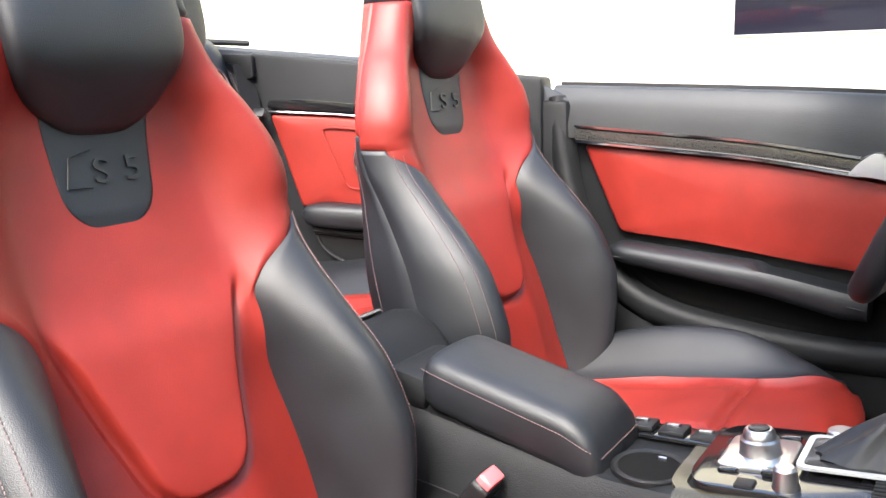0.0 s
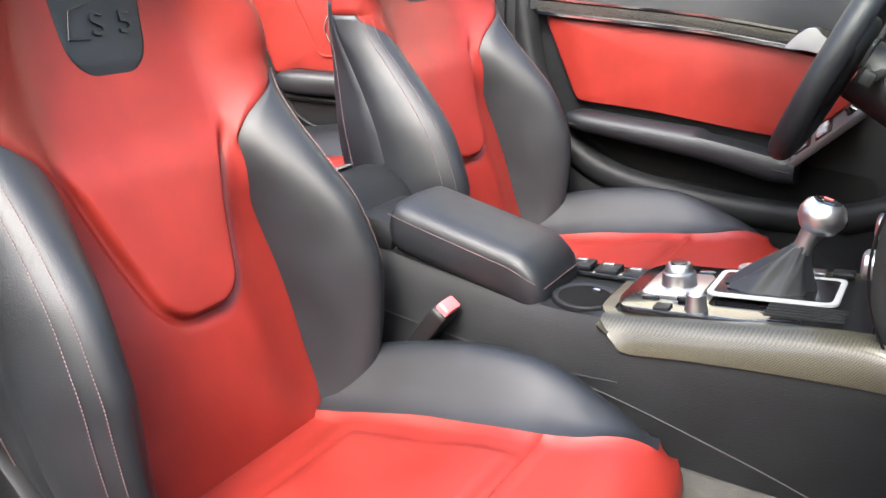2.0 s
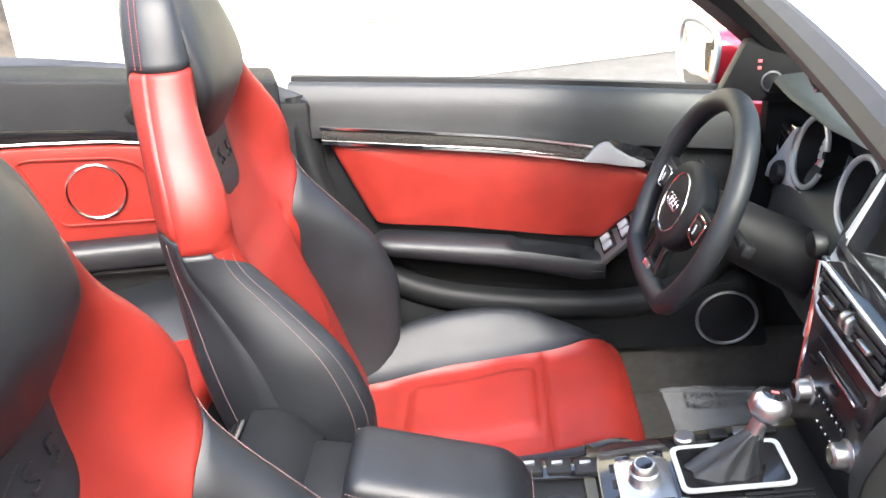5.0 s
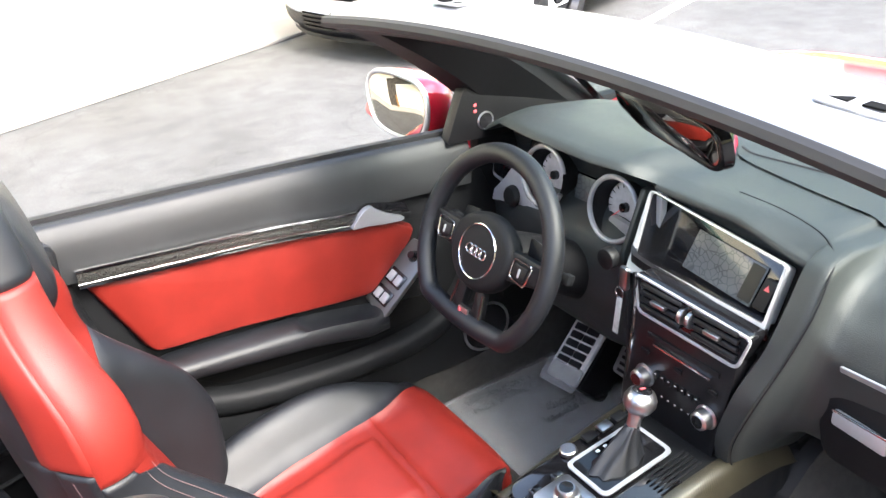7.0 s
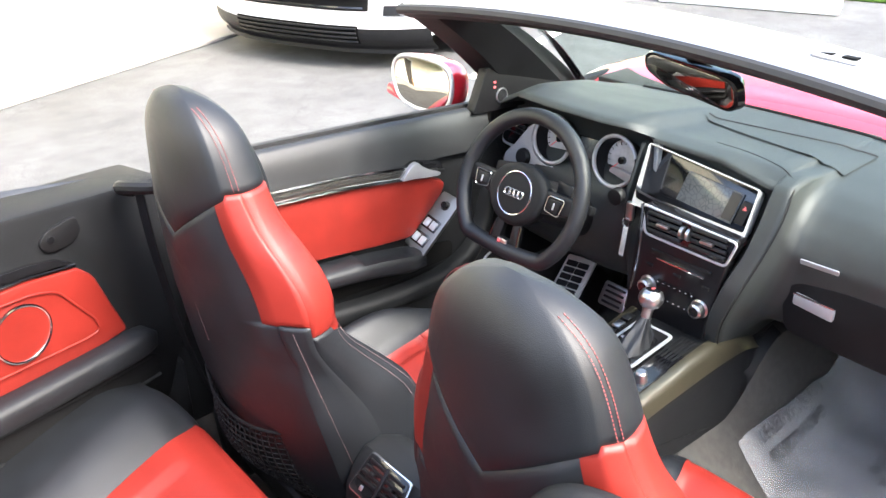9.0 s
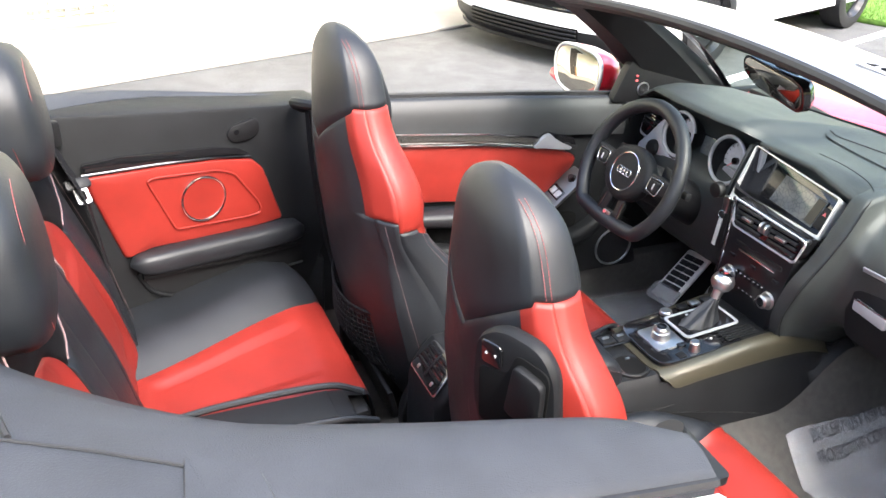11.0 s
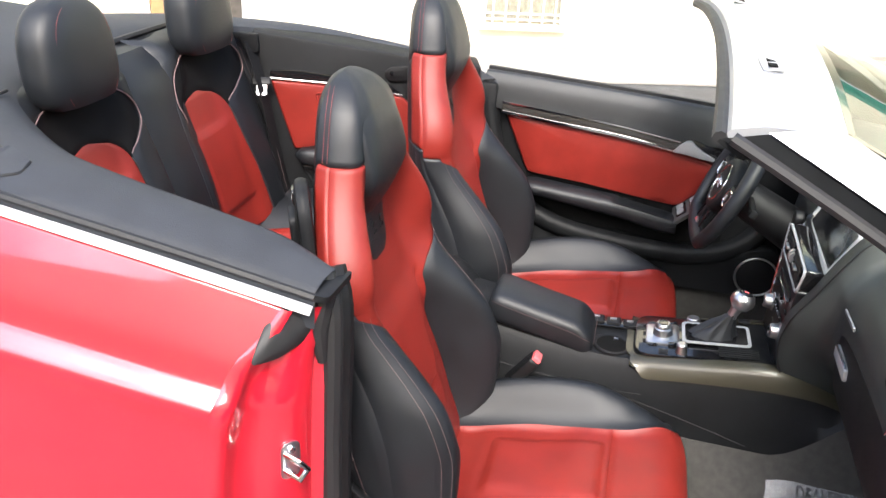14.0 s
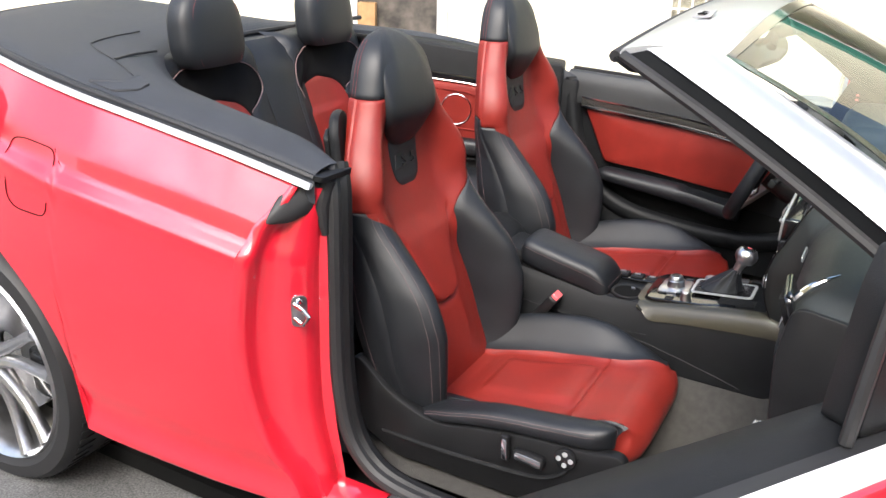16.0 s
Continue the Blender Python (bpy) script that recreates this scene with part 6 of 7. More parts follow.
part("deck_tip", prism(round_poly([(.045, -.67), (.04, -.765), (-.10, -.772), (-.12, -.735), (-.03, -.72)], .01), .012, pose(0, 0, .902, 0, 6), .004), BLACK_PLASTIC, deck)


# ---- painted body ----
car = thing("convertible_car", "glossy red convertible body with bright belt moulding", "car")
chrome_path = [p + Vector((0, (-.012 if p.y < 0 else .012), -.012)) for p in co]
mould = [(-.008, -.004), (.004, -.004), (.007, .0), (.006, .005), (-.005, .008)]
part("belt_moulding", ribbon(chrome_path, mould), BRIGHT_TRIM, car, "bright satin silver belt moulding")
WX, WZ, AR = -1.01, .262, .395


def side_y(x, t):
    """Half width of the flank at x, by t from the belt (0) to the sill (1)."""
    prof = lerp_curve(t, [(0, .0), (.06, .023), (.12, .045), (.165, .057), (.18, .063), (.205, .084), (.22, .088), (.26, .087), (.33, .092), (.45, .102), (.62, .100), (.80, .088), (.88, .076), (.92, .080), (.95, .088), (.97, .086), (1, .055)])
    base = lerp_curve(-x, [(-1.3, .80), (0, .782), (.2, .797), (.4, .804), (.6, .80), (.85, .767), (1.12, .68), (1.34, .50)])
    flare = .028 * math.exp(-((x - WX) / .32) ** 2) * smooth01((t - .25) / .3)
    return base + prof + flare


def flank(sgn):
    rows, cols = 102, 80
    V = []
    for i in range(rows + 1):
        t = (i / rows) ** 1.15
        row = []
        for j in range(cols + 1):
            zf = .88 + (.17 - .88) * t
            xf = lerp_curve(-zf, [(-.90, -.015), (-.84, -.045), (-.78, -.085), (-.60, -.115), (-.45, -.105), (-.32, -.06), (-.22, .02), (-.16, .06)])
            x = xf + (-1.36 - xf) * (j / cols)
            ztop = lerp_curve(x, [(-1.34, 1.055), (-1.12, 1.045), (-.85, 1.025), (-.6, .993), (-.4, .965), (-.2, .930), (.02, .880)])
            dx = abs(x - WX)
            zb = .165 + .03 * smooth01((-x - .1) / .5)
            if dx < AR:
                zb = max(zb, WZ + math.sqrt(AR * AR - dx * dx))
            z = ztop + (zb - ztop) * t
            tt = (ztop - z) / (ztop - .165)
            row.append((x, sgn * side_y(x, tt), z))
        V.append(row)
    V.insert(0, [(x, y - sgn * .035, z + .003) for x, y, z in V[0]])
    return V


for sgn in (-1, 1):
    V = flank(sgn)
    if sgn > 0:
        V = [[(x, y, z - .13 * smooth01((z - .3) / .3)) for x, y, z in r] for r in V]
    part("quarter_panel", loft(V, closed=False), RED_PAINT, car, sharp=70)
    edge = [Vector(V[-1][j]) for j in range(81)]
    part("arch_return", loft([[p, p + Vector((0, -sgn * .05, .004))] for p in edge], closed=False), RED_PAINT, car)
    inner = []
    for k in range(25):
        a = math.pi * (-.08 + 1.16 * k / 24)
        inner.append([(WX + (AR + .004) * math.cos(a), sgn * .84, WZ + (AR + .004) * math.sin(a)), (WX + (AR + .004) * math.cos(a), sgn * .52, WZ + (AR + .004) * math.sin(a))])
    part("wheel_housing", loft(inner, closed=False), DARK, car)
V = flank(-1)
flap = []
for u, z in round_poly([(-.625, .885), (-.75, .895), (-.80, .885), (-.80, .755), (-.76, .735), (-.64, .735)], .03, 6):
    ztop = lerp_curve(u, [(-1.34, 1.055), (-1.12, 1.045), (-.85, 1.025), (-.6, .993), (-.4, .965)])
    flap.append(Vector((u, -side_y(u, (ztop - z) / (ztop - .165)) - .0012, z)))
part("fuel_flap_gap", tube_bm(flap, .0012, 6, True), DARK, car)
part("arch_liner", box(.9, .02, .75, pose(WX, -.53, .45)), DARK, car)

# shut face behind the passenger door, with latch
front = [Vector(V[3 * i + 1][0]) for i in range(35)]
rows = []
for i, p in enumerate(front):
    t = i / 34
    q = Vector((.030 + .03 * smooth01((t - .7) / .3), -.728 - .012 * t, max(.20, p.z - .012)))
    d = q - p
    n = Vector((.75, -.65, 0))
    row = [p, p + d * .06 + n * .012, p + d * .16 + n * .012, p + d * .22 - n * .004, p + d * .44 - n * .006, p + d * .50 + n * .006, p + d * .80 + n * .006, p + d * .88 - n * .012, q]
    rows.append(row)
part("shut_face", loft(rows, closed=False), RED_PAINT, car, sharp=70)
lat = thing("door_striker", "chrome door striker bolted to the pillar", "door striker")
lm = axes((-.014, -.788, .622), (.60, .75, 0), (0, 0, 1))
part("striker_plate", prism(rrect(.034, .070, .015), .004, lm, .0015), ALU, lat)
part("striker_loop", tube_bm([lm @ Vector(v) for v in ((-.010, -.016, .004), (.0, -.016, .034), (.012, 0, .036), (.0, .016, .034), (-.010, .016, .004))], .005, 8), CHROME, lat)
for dz in (-.024, .024):
    part("bolt", cyl(.006, .006, lm @ pose(0, dz, .007), 6), CHROME, lat)

seal = thing("door_seal", "black rubber door seal round the passenger opening", "door seal")
sp_ = curve_pts([(.01, -.70, .915), (.028, -.715, .86), (.030, -.722, .60), (.040, -.728, .42), (.075, -.734, .30), (.15, -.738, .235), (.30, -.74, .215), (.70, -.74, .21), (1.05, -.74, .215), (1.18, -.735, .30)], 90)
part("seal_bead", tube_bm(sp_, .017, 10), RUBBER, seal)
part("seal_cover", tube_bm([p + Vector((.006, .022, 0)) for p in sp_], .020, 10), BLACK_PLASTIC, seal)
fold = []
for i in range(15):
    t = i / 14
    c = Vector((.012, -.715, .895)).lerp(Vector((-.045, -.832, .825)), t)
    w = .028 + .016 * math.sin(math.pi * t) - .022 * t * t
    fold.append([c + Vector((.65 * w * math.cos(a), .3 * w * math.cos(a) + .2 * w * math.sin(a), (w * .95) * math.sin(a) + .007 * math.sin(4 * a + 5 * t) * (1 - t))) for a in [2 * math.pi * k / 20 for k in range(20)]])
part("rubber_boot", loft(fold), RUBBER, seal, "creased rubber corner boot")
part("boot_stem", tube_bm([(.018, -.722, .89), (.015, -.74, .84), (.02, -.735, .78)], [.02, .016, .008], 10), RUBBER, seal)

sill = thing("door_sill", "red door sill with a black scuff plate", "door sill")
part("sill_panel", loft([[(x, -.735, .20), (x, -.775, .205), (x, -.815, .19), (x, -.865, .165), (x, -.87, .10), (x, -.82, .02)] for x in (.0, .15, .6, 1.25)], closed=False), RED_PAINT, sill, sharp=50)
part("scuff_badge", box(.13, .024, .004, pose(.255, -.768, .218, 4), .001), ALU, sill)
part("scuff_plate", box(1.0, .045, .008, pose(.68, -.775, .208, 4), .003), BLACK_PLASTIC, sill)

# rear wheel
def wheel(y, s, wx=WX):
    w = thing("alloy_wheel", "five twin-spoke alloy wheel with a low-profile tyre", "wheel", "wheels", at=(wx, y, WZ))
    m = pose(0, 0, 0, 90 if s < 0 else -90)
    prof = [(.288, .10), (.31, .112), (.345, .108), (.361, .085), (.362, .0), (.361, -.085), (.34, -.105), (.28, -.10)]
    part("tyre", lathe(prof, m, 72), RUBBER, w)
    treads = bmesh.new()
    for k in range(72):
        a = 360 * k / 72
        for z in (-.05, .055):
            b = box(.004, .012, .055, m @ pose(0, 0, 0, 0, 0, a) @ pose(.3625, 0, z), 0)
            me = bpy.data.meshes.new("t")
            b.to_mesh(me)
            b.free()
            treads.from_mesh(me)
            bpy.data.meshes.remove(me)
    tagged(part("tread", treads, RUBBER, w), kind="stuff")
    rim = part("rim", lathe([(.292, .098), (.286, .108), (.276, .098), (.268, .07), (.262, .0), (.262, -.09), (.285, -.10)], m, 72), ALU, w)
    for k in range(5):
        for d in (-9, 9):
            a = 72 * k + 18
            q = [m @ pose(0, 0, 0, 0, 0, a) @ Vector(v) for v in ((.035, d * .0012, .075), (.12, d * .0030, .070), (.20, d * .0052, .078), (.275, d * .0066, .090))]
            part("spoke", tube_bm(curve_pts(q, 10), [.026, .024, .022, .020, .019, .018, .018, .018, .019, .020, .022], 10, flat=.8), ALU, rim)
    part("hub_cap", lathe([(0, .095), (.028, .093), (.045, .085), (.05, .06)], m, 32), ALU, rim)
    part("brake_disc", lathe([(.05, .02), (.18, .02), (.18, 0), (.05, 0)], m, 48), ALU, w)
    part("brake_caliper", box(.10, .14, .06, m @ pose(.17, -.02, .02), .015), GLOSS_BLACK, w)
    return w


wheel(-.785, -1)
wheel(.785, 1)
wheel(-.765, -1, 1.74)
wheel(.765, 1, 1.74)

# tail: boot lid behind the deck
bl = []
for a in co:
    d = Vector((a.x + .6, a.y, 0)).normalized()
    k = smooth01((-a.x - .9) / .4)
    bl.append([a + Vector((0, 0, -.012)), a + d * .05 * (1 + k) + Vector((0, 0, -.022)), a + d * (.10 + .45 * k) + Vector((0, 0, -.06)), a + d * (.12 + .5 * k) + Vector((0, 0, -.40))])
part("boot_lid", loft(bl[34:87], closed=False), RED_PAINT, car, sharp=60)

# bonnet and wings seen through the windscreen
HOOD = [(1.2, .80), (1.5, .845), (2.0, .80), (2.4, .70), (2.56, .60)]
PLAN = [(1.15, .885), (1.7, .90), (2.2, .87), (2.42, .80), (2.56, .68)]
hood = []
for i in range(33):
    u = -1 + i / 16
    hood.append([(x + .06 * (1 - u * u) * smooth01((x - 2.2) / .36), u * (lerp_curve(x, PLAN) - .012), lerp_curve(x, HOOD) + .03 * (1 - u * u) - .10 * smooth01((abs(u) - .84) / .16)) for x in [1.18 + 1.38 * k / 24 for k in range(25)]])
part("bonnet", loft(hood, closed=False), RED_PAINT, car)
for sgn in (-1, 1):
    wg = []
    for i in range(19):
        t = i / 18
        row = []
        for k in range(49):
            x = 1.17 + 1.39 * k / 48
            zt = lerp_curve(x, HOOD) - .10
            zb, dx = .17, abs(x - 1.74)
            if dx < AR - .01:
                zb = WZ + math.sqrt((AR - .01) ** 2 - dx * dx)
            row.append((x, sgn * (lerp_curve(x, PLAN) - .012 + .02 * math.sin(math.pi * min(1, t * 1.2)) * (1 - smooth01((x - 2.3) / .25))), zt + (zb - zt) * t))
        wg.append(row)
    part("front_wing", loft(wg, closed=False), RED_PAINT, car)
    part("wheel_housing", box(.84, .02, .72, pose(1.74, sgn * .56, .36)), DARK, car)
bump = []
for i in range(13):
    z = .50 - .34 * i / 12
    bump.append([(2.56 + (.06 + .05 * math.sin(math.pi * i / 12)) * (1 - u ** 4), u * .668, z + .03 * (1 - u * u) * (1 - i / 12)) for u in [-1 + k / 12 for k in range(25)]])
part("front_bumper", loft(bump, closed=False), RED_PAINT, car)
part("scuttle", box(.20, 1.35, .02, pose(1.42, 0, .845), .005), BLACK_PLASTIC, car)
part("underbody", box(3.4, 1.45, .05, pose(.4, 0, -.03)), DARK, car)

# ---- windscreen frame ----
ws = thing("windscreen", "raked windscreen with a silver frame and black inner trim", "windscreen")
def crown(y):
    return .038 * (1 - (y / .60) ** 2)


def hx(y):
    return .02 * (1 - (y / .60) ** 2)


top_sec = [(.548, 1.172), (.556, 1.183), (.60, 1.192), (.66, 1.192), (.705, 1.182), (.712, 1.172), (.66, 1.168), (.58, 1.165)]
bot_sec = [(.540, 1.163), (.546, 1.171), (.58, 1.1645), (.66, 1.1675), (.71, 1.171), (.70, 1.150), (.64, 1.140), (.57, 1.145)]
ys = [-.60 + 1.20 * k / 30 for k in range(31)]
part("header_cover", loft([[(x + hx(y), y, z + crown(y)) for x, z in top_sec] for y in ys]), SILVER, ws, "bright silver windscreen header")
part("header_trim", loft([[(x + hx(y), y, z + crown(y)) for x, z in bot_sec] for y in ys]), SOFT_BLACK, ws)
part("header_seal", tube_bm([(.543 + hx(y), y, 1.168 + crown(y)) for y in ys], .011, 8), RUBBER, ws)
for y in (-.33, .33):
    sl = part("latch_plate", prism(rrect(.075, .034, .006), .003, axes((.612 + hx(y), y, 1.193 + crown(y)), (.05, 1 if y > 0 else -1, -.07), (-1 if y > 0 else 1, 0, .1)), .001), GREY_PLASTIC, ws)
    for k in (-1, 1):
        part("latch_slot", box(.022, .014, .002, axes((.612 + hx(y), y + k * .018, 1.1965 + crown(y)), (0, 1, 0), (-1, 0, 0))), DARK, sl)
for s in (-1, 1):
    topc = [(.545, .600, 1.168), (.60, .612, 1.185), (.68, .590, 1.188), (.715, .555, 1.180), (.70, .530, 1.165), (.60, .545, 1.150)]
    botc = [(1.08, .735, .885), (1.16, .770, .885), (1.28, .745, .855), (1.32, .69, .845), (1.225, .645, .840), (1.10, .695, .865)]
    if s > 0:
        botc = [(.925, .712, .890), (1.0, .765, .892), (1.20, .745, .86), (1.26, .69, .85), (1.17, .650, .845), (.98, .672, .868)]
    ringsA = [[Vector((x, s * y, z)) for x, y, z in topc]]
    for k in range(1, 9):
        t = k / 8
        ringsA.append([Vector((a[0], s * a[1], a[2])).lerp(Vector((b[0], s * b[1], b[2])), t) + Vector((.012 * math.sin(math.pi * t), s * .008 * math.sin(math.pi * t), .008 * math.sin(math.pi * t))) for a, b in zip(topc, botc)])
    part("pillar_trim", loft(ringsA), SOFT_BLACK, ws, sharp=40)
    cov = []
    for r in ringsA:
        c = sum(r, Vector()) / 6
        out = Vector((.25, s * .75, .6)).normalized()
        cov.append([r[1] + out * .006, r[1].lerp(r[2], .5) + out * .014, r[2] + out * .010, r[2].lerp(r[3], .6) + out * .006, r[3] + out * .002])
    part("pillar_cover", loft(cov, closed=False), SILVER, ws, "bright silver pillar cover", sharp=60)
    part("pillar_seal", tube_bm([r[0].lerp(r[1], .25) + Vector((0, s * .004, 0)) for r in ringsA], .010, 8), RUBBER, ws)
gl = []
for k in range(17):
    t = k / 16
    row = []
    for j in range(21):
        u = -1 + 2 * j / 20
        top = Vector((.712 + hx(u * .6), u * .535, 1.176 + .036 * (1 - u * u)))
        bot = Vector((1.24 + .20 * (1 - u * u), u * .665, .850 + .01 * (1 - u * u)))
        p = top.lerp(bot, t) + Vector((.02, 0, .03)) * math.sin(math.pi * t)
        row.append(p)
    gl.append(row)
glass = part("glass", loft(gl, closed=False), GLASS, ws, "clear green-tinted windscreen glass")
glass.visible_shadow = False
fb = [gl[0][j] + Vector((.004, 0, .002)) for j in range(21)]
for side in (0, 20):
    part("glass_band", ribbon([gl[i][side] + Vector((0, 0, .003)) for i in range(17)], [(-.016, -.001), (.016, -.001), (.016, .001), (-.016, .001)], (.4, 0, .9)), GLOSS_BLACK, ws)
part("glass_band", ribbon(fb, [(-.012, -.001), (.012, -.001), (.012, .001), (-.012, .001)], (.4, 0, .9)), GLOSS_BLACK, ws)

rv = thing("rear_view_mirror", "black framed rear-view mirror under the header", "mirror")
rm = axes((.685, -.045, 1.118), (-.25, -1, -.02), (-.26, .0, 1))
mo = round_poly([(-.118, -.014), (-.06, -.032), (.10, -.034), (.124, -.018), (.122, .024), (.09, .030), (-.10, .028), (-.12, .012)], .016)
part("mirror_housing", loft([[rm @ Vector((x * k, y * k, z)) for x, y in mo] for z, k in ((.0, 1), (-.012, 1.03), (-.028, .9), (-.036, .6))]), GLOSS_BLACK, rv)
part("mirror_glass", prism([(x * .93, y * .86) for x, y in mo], .002, rm @ pose(0, 0, .0), .0005), MIRROR, rv)
part("mirror_stem", tube_bm([rm @ Vector((0, .01, -.03)), (.715, -.03, 1.16), (.75, -.03, 1.178)], [.016, .014, .02], 12), BLACK_PLASTIC, rv)

# ---- passenger door, open ----
pd = thing("passenger_door", "open passenger door with black trim and red skin", "car door")
PM = axes((1.155, -.895, 0), (-.54, -.84, 0), (0, 0, 1)) @ Matrix.Diagonal((1, 1, -1, 1))
# along the door, height, then towards the cabin side
part("door_skin", prism([(0, .86), (1.15, .895), (1.17, .75), (1.20, .55), (1.14, .20), (.02, .18), (-.02, .5)], .04, PM @ pose(0, 0, .035), .012), RED_PAINT, pd)
rail2 = curve_pts([(.10, .868), (.4, .878), (.8, .892), (1.14, .905)], 16)
part("belt_moulding", ribbon([PM @ Vector((u, z, .052)) for u, z in rail2], [(-.014, -.014), (.014, -.014), (.014, .010), (-.010, .012)]), BRIGHT_TRIM, pd)
part("window_slot", ribbon([PM @ Vector((u, z + .004, .030)) for u, z in rail2], [(-.012, -.02), (.012, -.02), (.012, .004), (-.012, .004)]), RUBBER, pd)
part("belt_rail", ribbon([PM @ Vector((u, z, -.020)) for u, z in rail2], [(.045, -.06), (-.042, -.06), (-.042, .002), (-.010, .012), (.035, .004), (.052, -.02)]), SOFT_BLACK, pd, sharp=50)
part("door_card", prism([(.03, .85), (1.12, .88), (1.14, .5), (1.05, .30), (.05, .30)], .06, PM @ pose(0, 0, -.045), .01), SOFT_BLACK, pd)
part("red_panel", prism(round_poly([(.30, .74), (1.02, .79), (.96, .62), (.45, .58)], .03), .012, PM @ pose(0, 0, -.057), .004), RED_LEATHER, pd)
sl2 = part("mirror_sail", prism(round_poly([(.05, .865), (.285, .885), (.262, 1.04), (.245, 1.085), (.19, 1.07)], .01), .05, PM @ pose(0, 0, -.030), .006), BLACK_PLASTIC, pd)
part("sail_seal", tube_bm([PM @ Vector(v) for v in ((.305, .885, .02), (.295, .95, .02), (.28, 1.04, .02), (.258, 1.10, .02))], .008, 8), RUBBER, sl2)
door_mirror("door_mirror", tuple(PM @ Vector((.20, .985, .17))), -1, -54)


# ---- building wall details ----
WALL = ENV @ pose(0, 1.05, 0)
WHITE_TRIM = mat("white_trim", (0.75, 0.75, 0.73), 0.6, var=0.06, scale=8)
ROOM = mat("dim_interior", (0.07, 0.06, 0.05), 0.8, var=0.6, scale=9, col2=(0.02, 0.018, 0.016))
CURTAIN = mat("curtain", (0.42, 0.38, 0.30), 0.8, var=0.3, scale=25)
win = thing("window_1", "white framed low window behind white bars", "window", kind="structure")
u0, u1, z0, z1 = -.80, -.15, .26, .86
part("window_sill", box(u1 - u0 + .12, .09, .05, WALL @ pose((u0 + u1) / 2, -.045, z0 - .045), .008), WHITE_TRIM, win)
part("window_recess", box(u1 - u0, .02, z1 - z0, WALL @ pose((u0 + u1) / 2, -.008, (z0 + z1) / 2)), CURTAIN, win)
for u in (u0 - .03, u1 + .03):
    part("window_frame", box(.06, .05, z1 - z0 + .06, WALL @ pose(u, -.025, (z0 + z1) / 2), .006), WHITE_TRIM, win)
part("window_frame", box(u1 - u0 + .12, .05, .06, WALL @ pose((u0 + u1) / 2, -.025, z1 + .03), .006), WHITE_TRIM, win)
part("window_pane", box(u1 - u0, .006, z1 - z0, WALL @ pose((u0 + u1) / 2, -.024, (z0 + z1) / 2)), CLEAR, win)
for k in range(6):
    part("bar", box(.016, .016, z1 - z0 + .04, WALL @ pose(u0 + (u1 - u0) * (k + .5) / 6, -.075, (z0 + z1) / 2), .004), WHITE_TRIM, win)
for z in (z0 + .02, z0 + .07, z1 - .1):
    part("cross_bar", box(u1 - u0 + .06, .014, .014, WALL @ pose((u0 + u1) / 2, -.068, z), .003), WHITE_TRIM, win)
win2 = thing("window_2", "dark tinted wall window above the barred one", "window", kind="structure")
part("window_frame", box(1.35, .03, .62, WALL @ pose(-.16, -.01, 1.56), .004), WHITE_TRIM, win2)
part("window_pane", box(1.31, .02, .60, WALL @ pose(-.16, -.02, 1.56), .002), mat("tinted_pane", (0.012, 0.012, 0.02), 0.06), win2)
dr = thing("door_1", "open dark doorway with a white frame", "door", kind="structure")
# flat sheet on the wall, the unlit room's darkness put into its colour
part("door_opening", box(.74, .02, 2.05, WALL @ pose(-3.2, -.006, 1.025)), ROOM, dr)
for u in (-3.61, -2.79):
    part("door_frame", box(.09, .05, 2.1, WALL @ pose(u, -.02, 1.05), .006), WHITE_TRIM, dr)
part("door_frame", box(.92, .05, .09, WALL @ pose(-3.2, -.02, 2.1), .006), WHITE_TRIM, dr)
carton = thing("carton_stack", "brown cardboard cartons inside the doorway", "cartons")
part("carton", box(.17, .10, .40, WALL @ pose(-3.46, -.07, .20), .006), mat("cardboard", (0.35, 0.2, 0.09), 0.8, var=0.2, scale=12), carton)
part("carton", box(.16, .09, .32, WALL @ pose(-3.465, -.07, .56), .006), bpy.data.materials["cardboard"], carton)
part("wall_ledge", box(14, .03, .07, WALL @ pose(-2, -.012, .035), .008), CONCRETE, wall)
awn = thing("awning", "dark green fabric awning along the wall", "awning", kind="structure")
GREEN = mat("green_fabric", (0.02, 0.16, 0.11), 0.7, var=0.15, scale=6)
part("awning_cloth", loft([[(ENV @ Vector((u, 1.05, 3.0))), (ENV @ Vector((u, .2, 2.65))), (ENV @ Vector((u, .2, 2.45)))] for u in (-6, 8)], closed=False), GREEN, awn)
part("awning_rail", tube_bm([ENV @ Vector((-6, .2, 2.45)), ENV @ Vector((8, .2, 2.45))], .02, 8), WHITE_TRIM, awn)

# ---- parking marks, stop and grass ----
LINE = mat("road_paint", (0.72, 0.72, 0.70), 0.7, var=0.15, scale=9)
for n, (v, a, b) in enumerate(((-2.40, 2.4, 7.5), (-5.02, 2.4, 7.5))):
    ln = thing("parking_line", "worn white painted parking line", "road marking", "parking lines", "structure")
    part("paint", box(b - a, .10, .006, ENV @ pose((a + b) / 2, v, .003)), LINE, ln)
stop = thing("parking_stop", "white concrete kerb block at the bay's end", "kerb", kind="structure")
part("block", box(.22, 1.62, .26, ENV @ pose(5.62, -3.6, .13), .03), WHITE_TRIM, stop)
GRASS = mat("grass", (0.10, 0.20, 0.03), 0.9, var=0.4, scale=14, bump=0.8, bscale=60)
lawn = thing("lawn", "bright green mown grass verge", "grass", kind="stuff")
part("turf", box(30, 40, .06, ENV @ pose(21.3, -10, .03), .02), GRASS, lawn)
bl_ = bmesh.new()
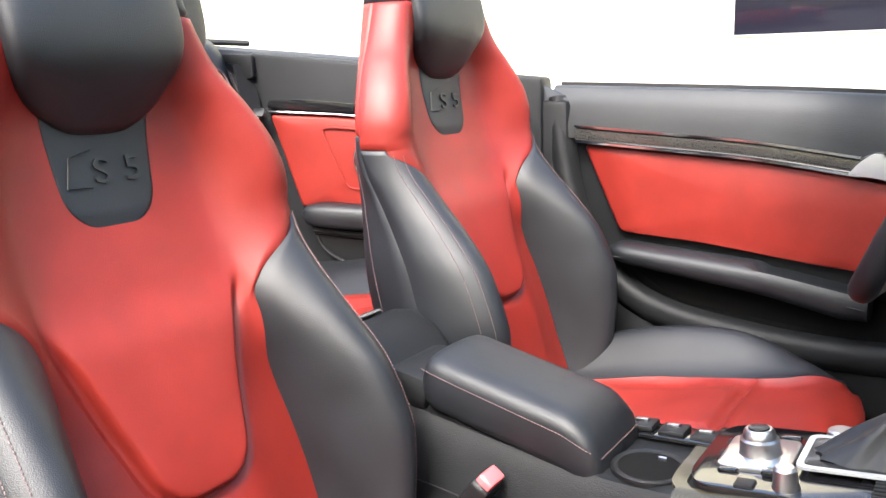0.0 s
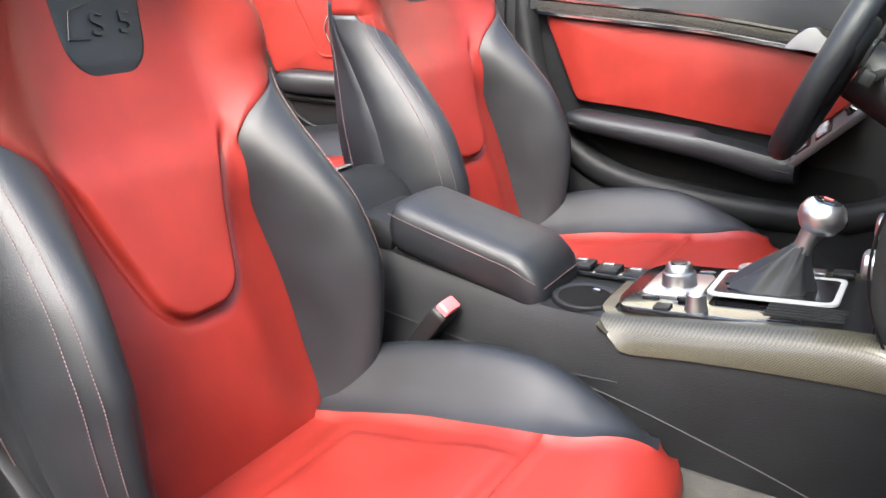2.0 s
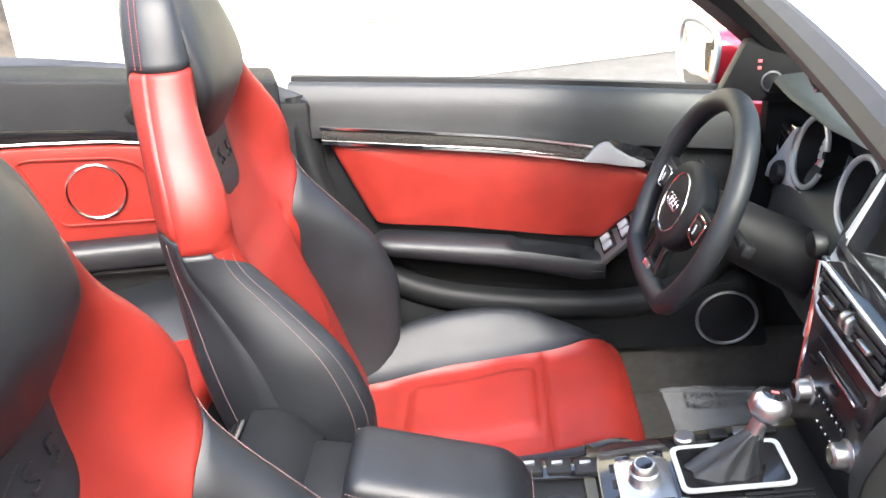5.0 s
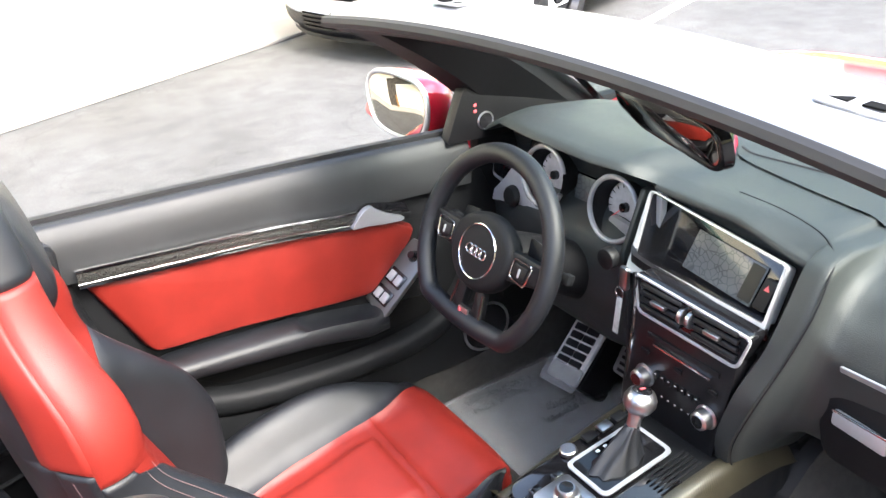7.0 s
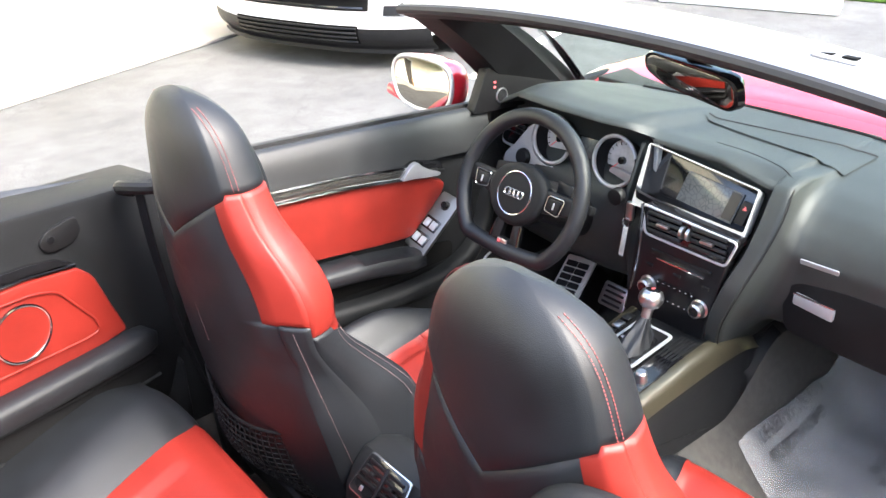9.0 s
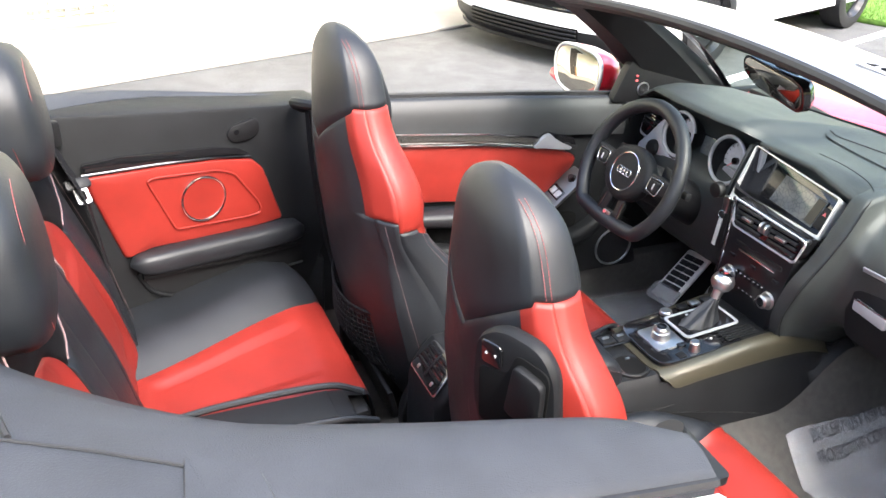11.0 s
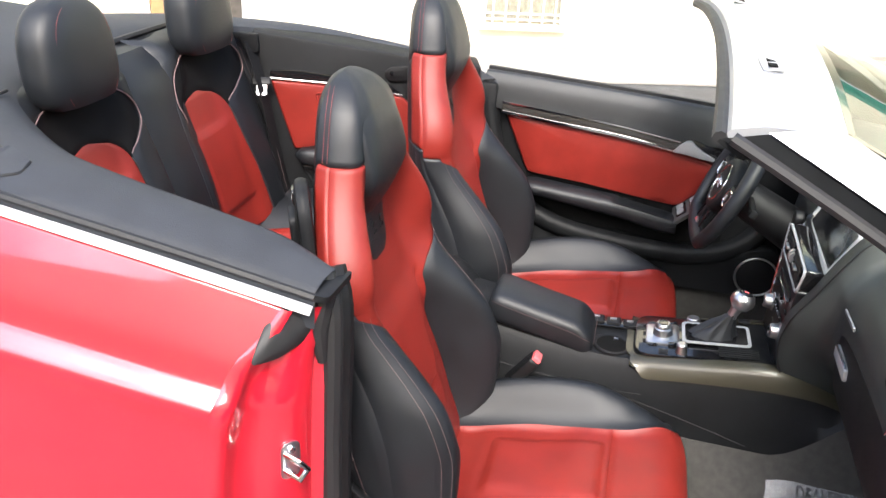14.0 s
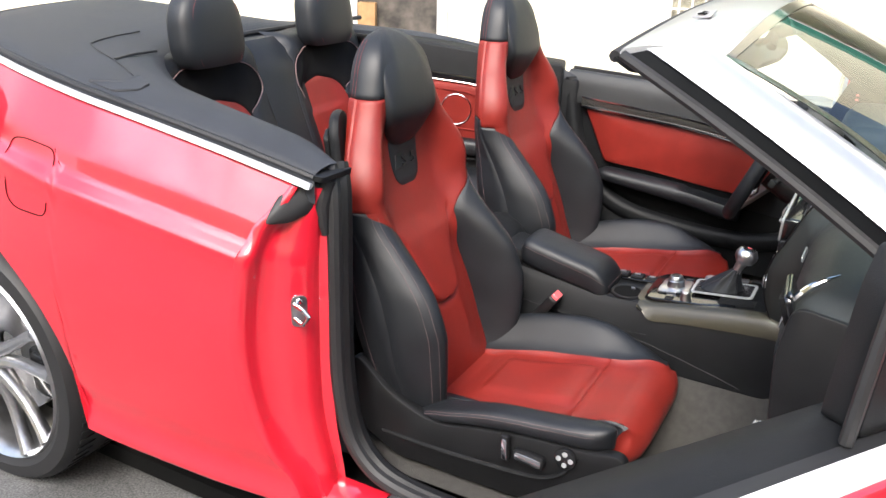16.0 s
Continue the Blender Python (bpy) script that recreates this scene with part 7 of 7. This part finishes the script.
rnd = random.Random(4)
for k in range(9000):
    u, v = 6.3 + rnd.random() ** 2 * 3.0, -7.5 + rnd.random() * 7.0
    h, a = .03 + .04 * rnd.random(), rnd.random() * 6.28
    p = ENV @ Vector((u, v, .055))
    d = Vector((math.cos(a), math.sin(a), 0)) * .006
    bl_.faces.new([bl_.verts.new(p - d), bl_.verts.new(p + d), bl_.verts.new(p + Vector((d.y * 4, d.x * 4, h)))])
part("grass_blades", bl_, GRASS, lawn)

# ---- white car parked by the wall ----
suv = thing("parked_car", "white sport utility car with black lower bumper", "car")
SV = -1.05


def nose(v, z):
    k = abs(v - SV) / 1.0
    return 2.16 + .30 * k ** 3 + lerp_curve(z, [(.15, .10), (.22, .02), (.35, 0.0), (.55, .03), (.75, .06), (.90, .16), (1.0, .40), (1.06, .70)])


def fascia(z0, z1, v0, v1, out, nz=8, nv=24):
    rows = []
    for i in range(nz + 1):
        z = z0 + (z1 - z0) * i / nz
        rows.append([ENV @ Vector((nose(v, z) - out, v, z)) for v in [v0 + (v1 - v0) * j / nv for j in range(nv + 1)]])
    return loft(rows, closed=False)


part("front_body", fascia(.30, 1.06, SV - 1.0, SV + 1.0, 0, 16, 32), WHITE_PAINT, suv)
part("lower_bumper", fascia(.14, .31, SV - 1.0, SV + 1.0, .012, 8, 32), BLACK_PLASTIC, suv)
part("bumper_lip", fascia(.12, .16, SV - .98, SV + .98, .03, 3, 32), BLACK_PLASTIC, suv)
part("lower_grille", fascia(.20, .33, SV - .55, SV + .55, .022, 4, 20), DARK, suv)
for k in range(4):
    z = .215 + .032 * k
    part("grille_slat", tube_bm([ENV @ Vector((nose(v, z) - .03, v, z)) for v in [SV - .54 + 1.08 * j / 20 for j in range(21)]], .008, 6), BLACK_PLASTIC, suv)
part("upper_grille", fascia(.43, .74, SV - .62, SV + .62, .012, 6, 20), DARK, suv)
for k in range(5):
    z = .45 + .065 * k
    part("grille_slat", tube_bm([ENV @ Vector((nose(v, z) - .022, v, z)) for v in [SV - .59 + 1.18 * j / 20 for j in range(21)]], .011, 6), GLOSS_BLACK, suv)
for s in (-1, 1):
    lm_ = fascia(.74, .84, SV + s * .62, SV + s * .97, .012, 4, 8)
    part("headlamp", lm_, GLASS, suv, "clear headlamp lens")
    part("lamp_bowl", fascia(.75, .83, SV + s * .63, SV + s * .95, .006, 4, 8), CHROME, suv)
    fg = part("fog_lamp_bezel", fascia(.40, .47, SV + s * .72, SV + s * .94, .014, 4, 8), BLACK_PLASTIC, suv)
    c = Vector((nose(SV + s * .84, .435) - .022, SV + s * .84, .435))
    part("fog_lamp", cyl(.035, .02, ENV @ pose(*c, 0, 90, 0), 24, bevel=.004), CHROME, fg)
part("suv_side", loft([[ENV @ Vector((u, SV - 1.0 + .02 * math.sin(z * 3), z)) for z in (.25, .45, .7, .95, 1.06)] for u in (2.46, 2.9, 3.7, 4.7, 6.7)], closed=False), WHITE_PAINT, suv)
part("suv_side", loft([[ENV @ Vector((u, SV + 1.0, z)) for z in (.25, .45, .7, .95, 1.06)] for u in (2.46, 2.9, 3.7, 4.7, 6.7)], closed=False), WHITE_PAINT, suv)
part("bonnet", loft([[ENV @ Vector((u, SV + v, z)) for v in (-1, -.6, 0, .6, 1)] for u, z in ((2.74, 1.05), (3.34, 1.12), (3.84, 1.16), (4.64, 1.7), (6.7, 1.72))], closed=False), WHITE_PAINT, suv)
part("underside", box(4.0, 1.8, .05, ENV @ pose(4.55, SV, .22)), DARK, suv)
for u in (3.25, 5.9):
    for s in (-1, 1):
        mw = ENV @ pose(u, SV + s * .93, .35, 90)
        wt = part("tyre", lathe([(.24, .11), (.30, .12), (.345, .10), (.35, 0), (.345, -.10), (.30, -.12), (.24, -.11)], mw, 40), RUBBER, suv)
        part("wheel_rim", lathe([(.0, .07), (.08, .07), (.09, .05), (.22, .06), (.245, .11)], mw, 40), GLOSS_BLACK, wt)
        part("wheel_rim", lathe([(.0, -.07), (.08, -.07), (.09, -.05), (.22, -.06), (.245, -.11)], mw, 40), GLOSS_BLACK, wt)

# ---- protective film on the footwell floor, with its print ----
INK = mat("film_print", (0.02, 0.02, 0.022), 0.6)


def film(name, x0, x1, y0, y1, seed, prints):
    rr = random.Random(seed)
    t = thing(name, "crinkled clear plastic protective floor film printed in black", "floor film", "floor films", at=(0, 0, 0))
    ph = [rr.random() * 6 for _ in range(8)]

    def at(x, y):
        h = .006 + .016 * abs(noise.noise((x * 6 + ph[0], y * 7, ph[1]))) + .008 * abs(noise.noise((x * 15 - y * 6, y * 16 + x * 5, ph[2]))) + .004 * abs(noise.noise((x * 34, y * 30, ph[3])))
        far = smooth01((x - x1 + .16) / .16)
        h += .07 * far * abs(noise.noise((x * 9, y * 11, ph[4])))
        return carpet_z(x, y) + max(.003, h)
    n = 90
    ob = part("sheet", loft([[(x, y, at(x, y)) for y in [y0 + (y1 - y0) * j / n for j in range(n + 1)]] for x in [x0 + (x1 - x0) * i / n for i in range(n + 1)]], closed=False), FILM, t)
    ob.visible_shadow = False
    for cx, cy, turn in prints:
        for row, txt in ((.0, "DEALER MUST REMOVE"), (-.035, "PROTECTIVE COVER")):
            fc = bpy.data.curves.new("print", "FONT")
            fc.body, fc.size = txt, .029
            tmp = bpy.data.objects.new("tmp", fc)
            me = bpy.data.meshes.new_from_object(tmp)
            bpy.data.objects.remove(tmp)
            c, s = math.cos(radians(turn)), math.sin(radians(turn))
            for v in me.vertices:
                u, w = v.co.x * .92, v.co.y + row
                x, y = cx + c * u - s * w, cy + s * u + c * w
                v.co = (x, y, at(x, y) + .010)
            me.materials.append(INK)
            link("print", me, t)
    return t


film("floor_film", .74, 1.24, .30, .655, 3, ((.78, .60, -4), (1.16, .44, 176)))
film("floor_film", .83, 1.34, -.60, -.185, 5, ((.89, -.215, 2), (1.30, -.40, 184), (.93, -.46, -88)))
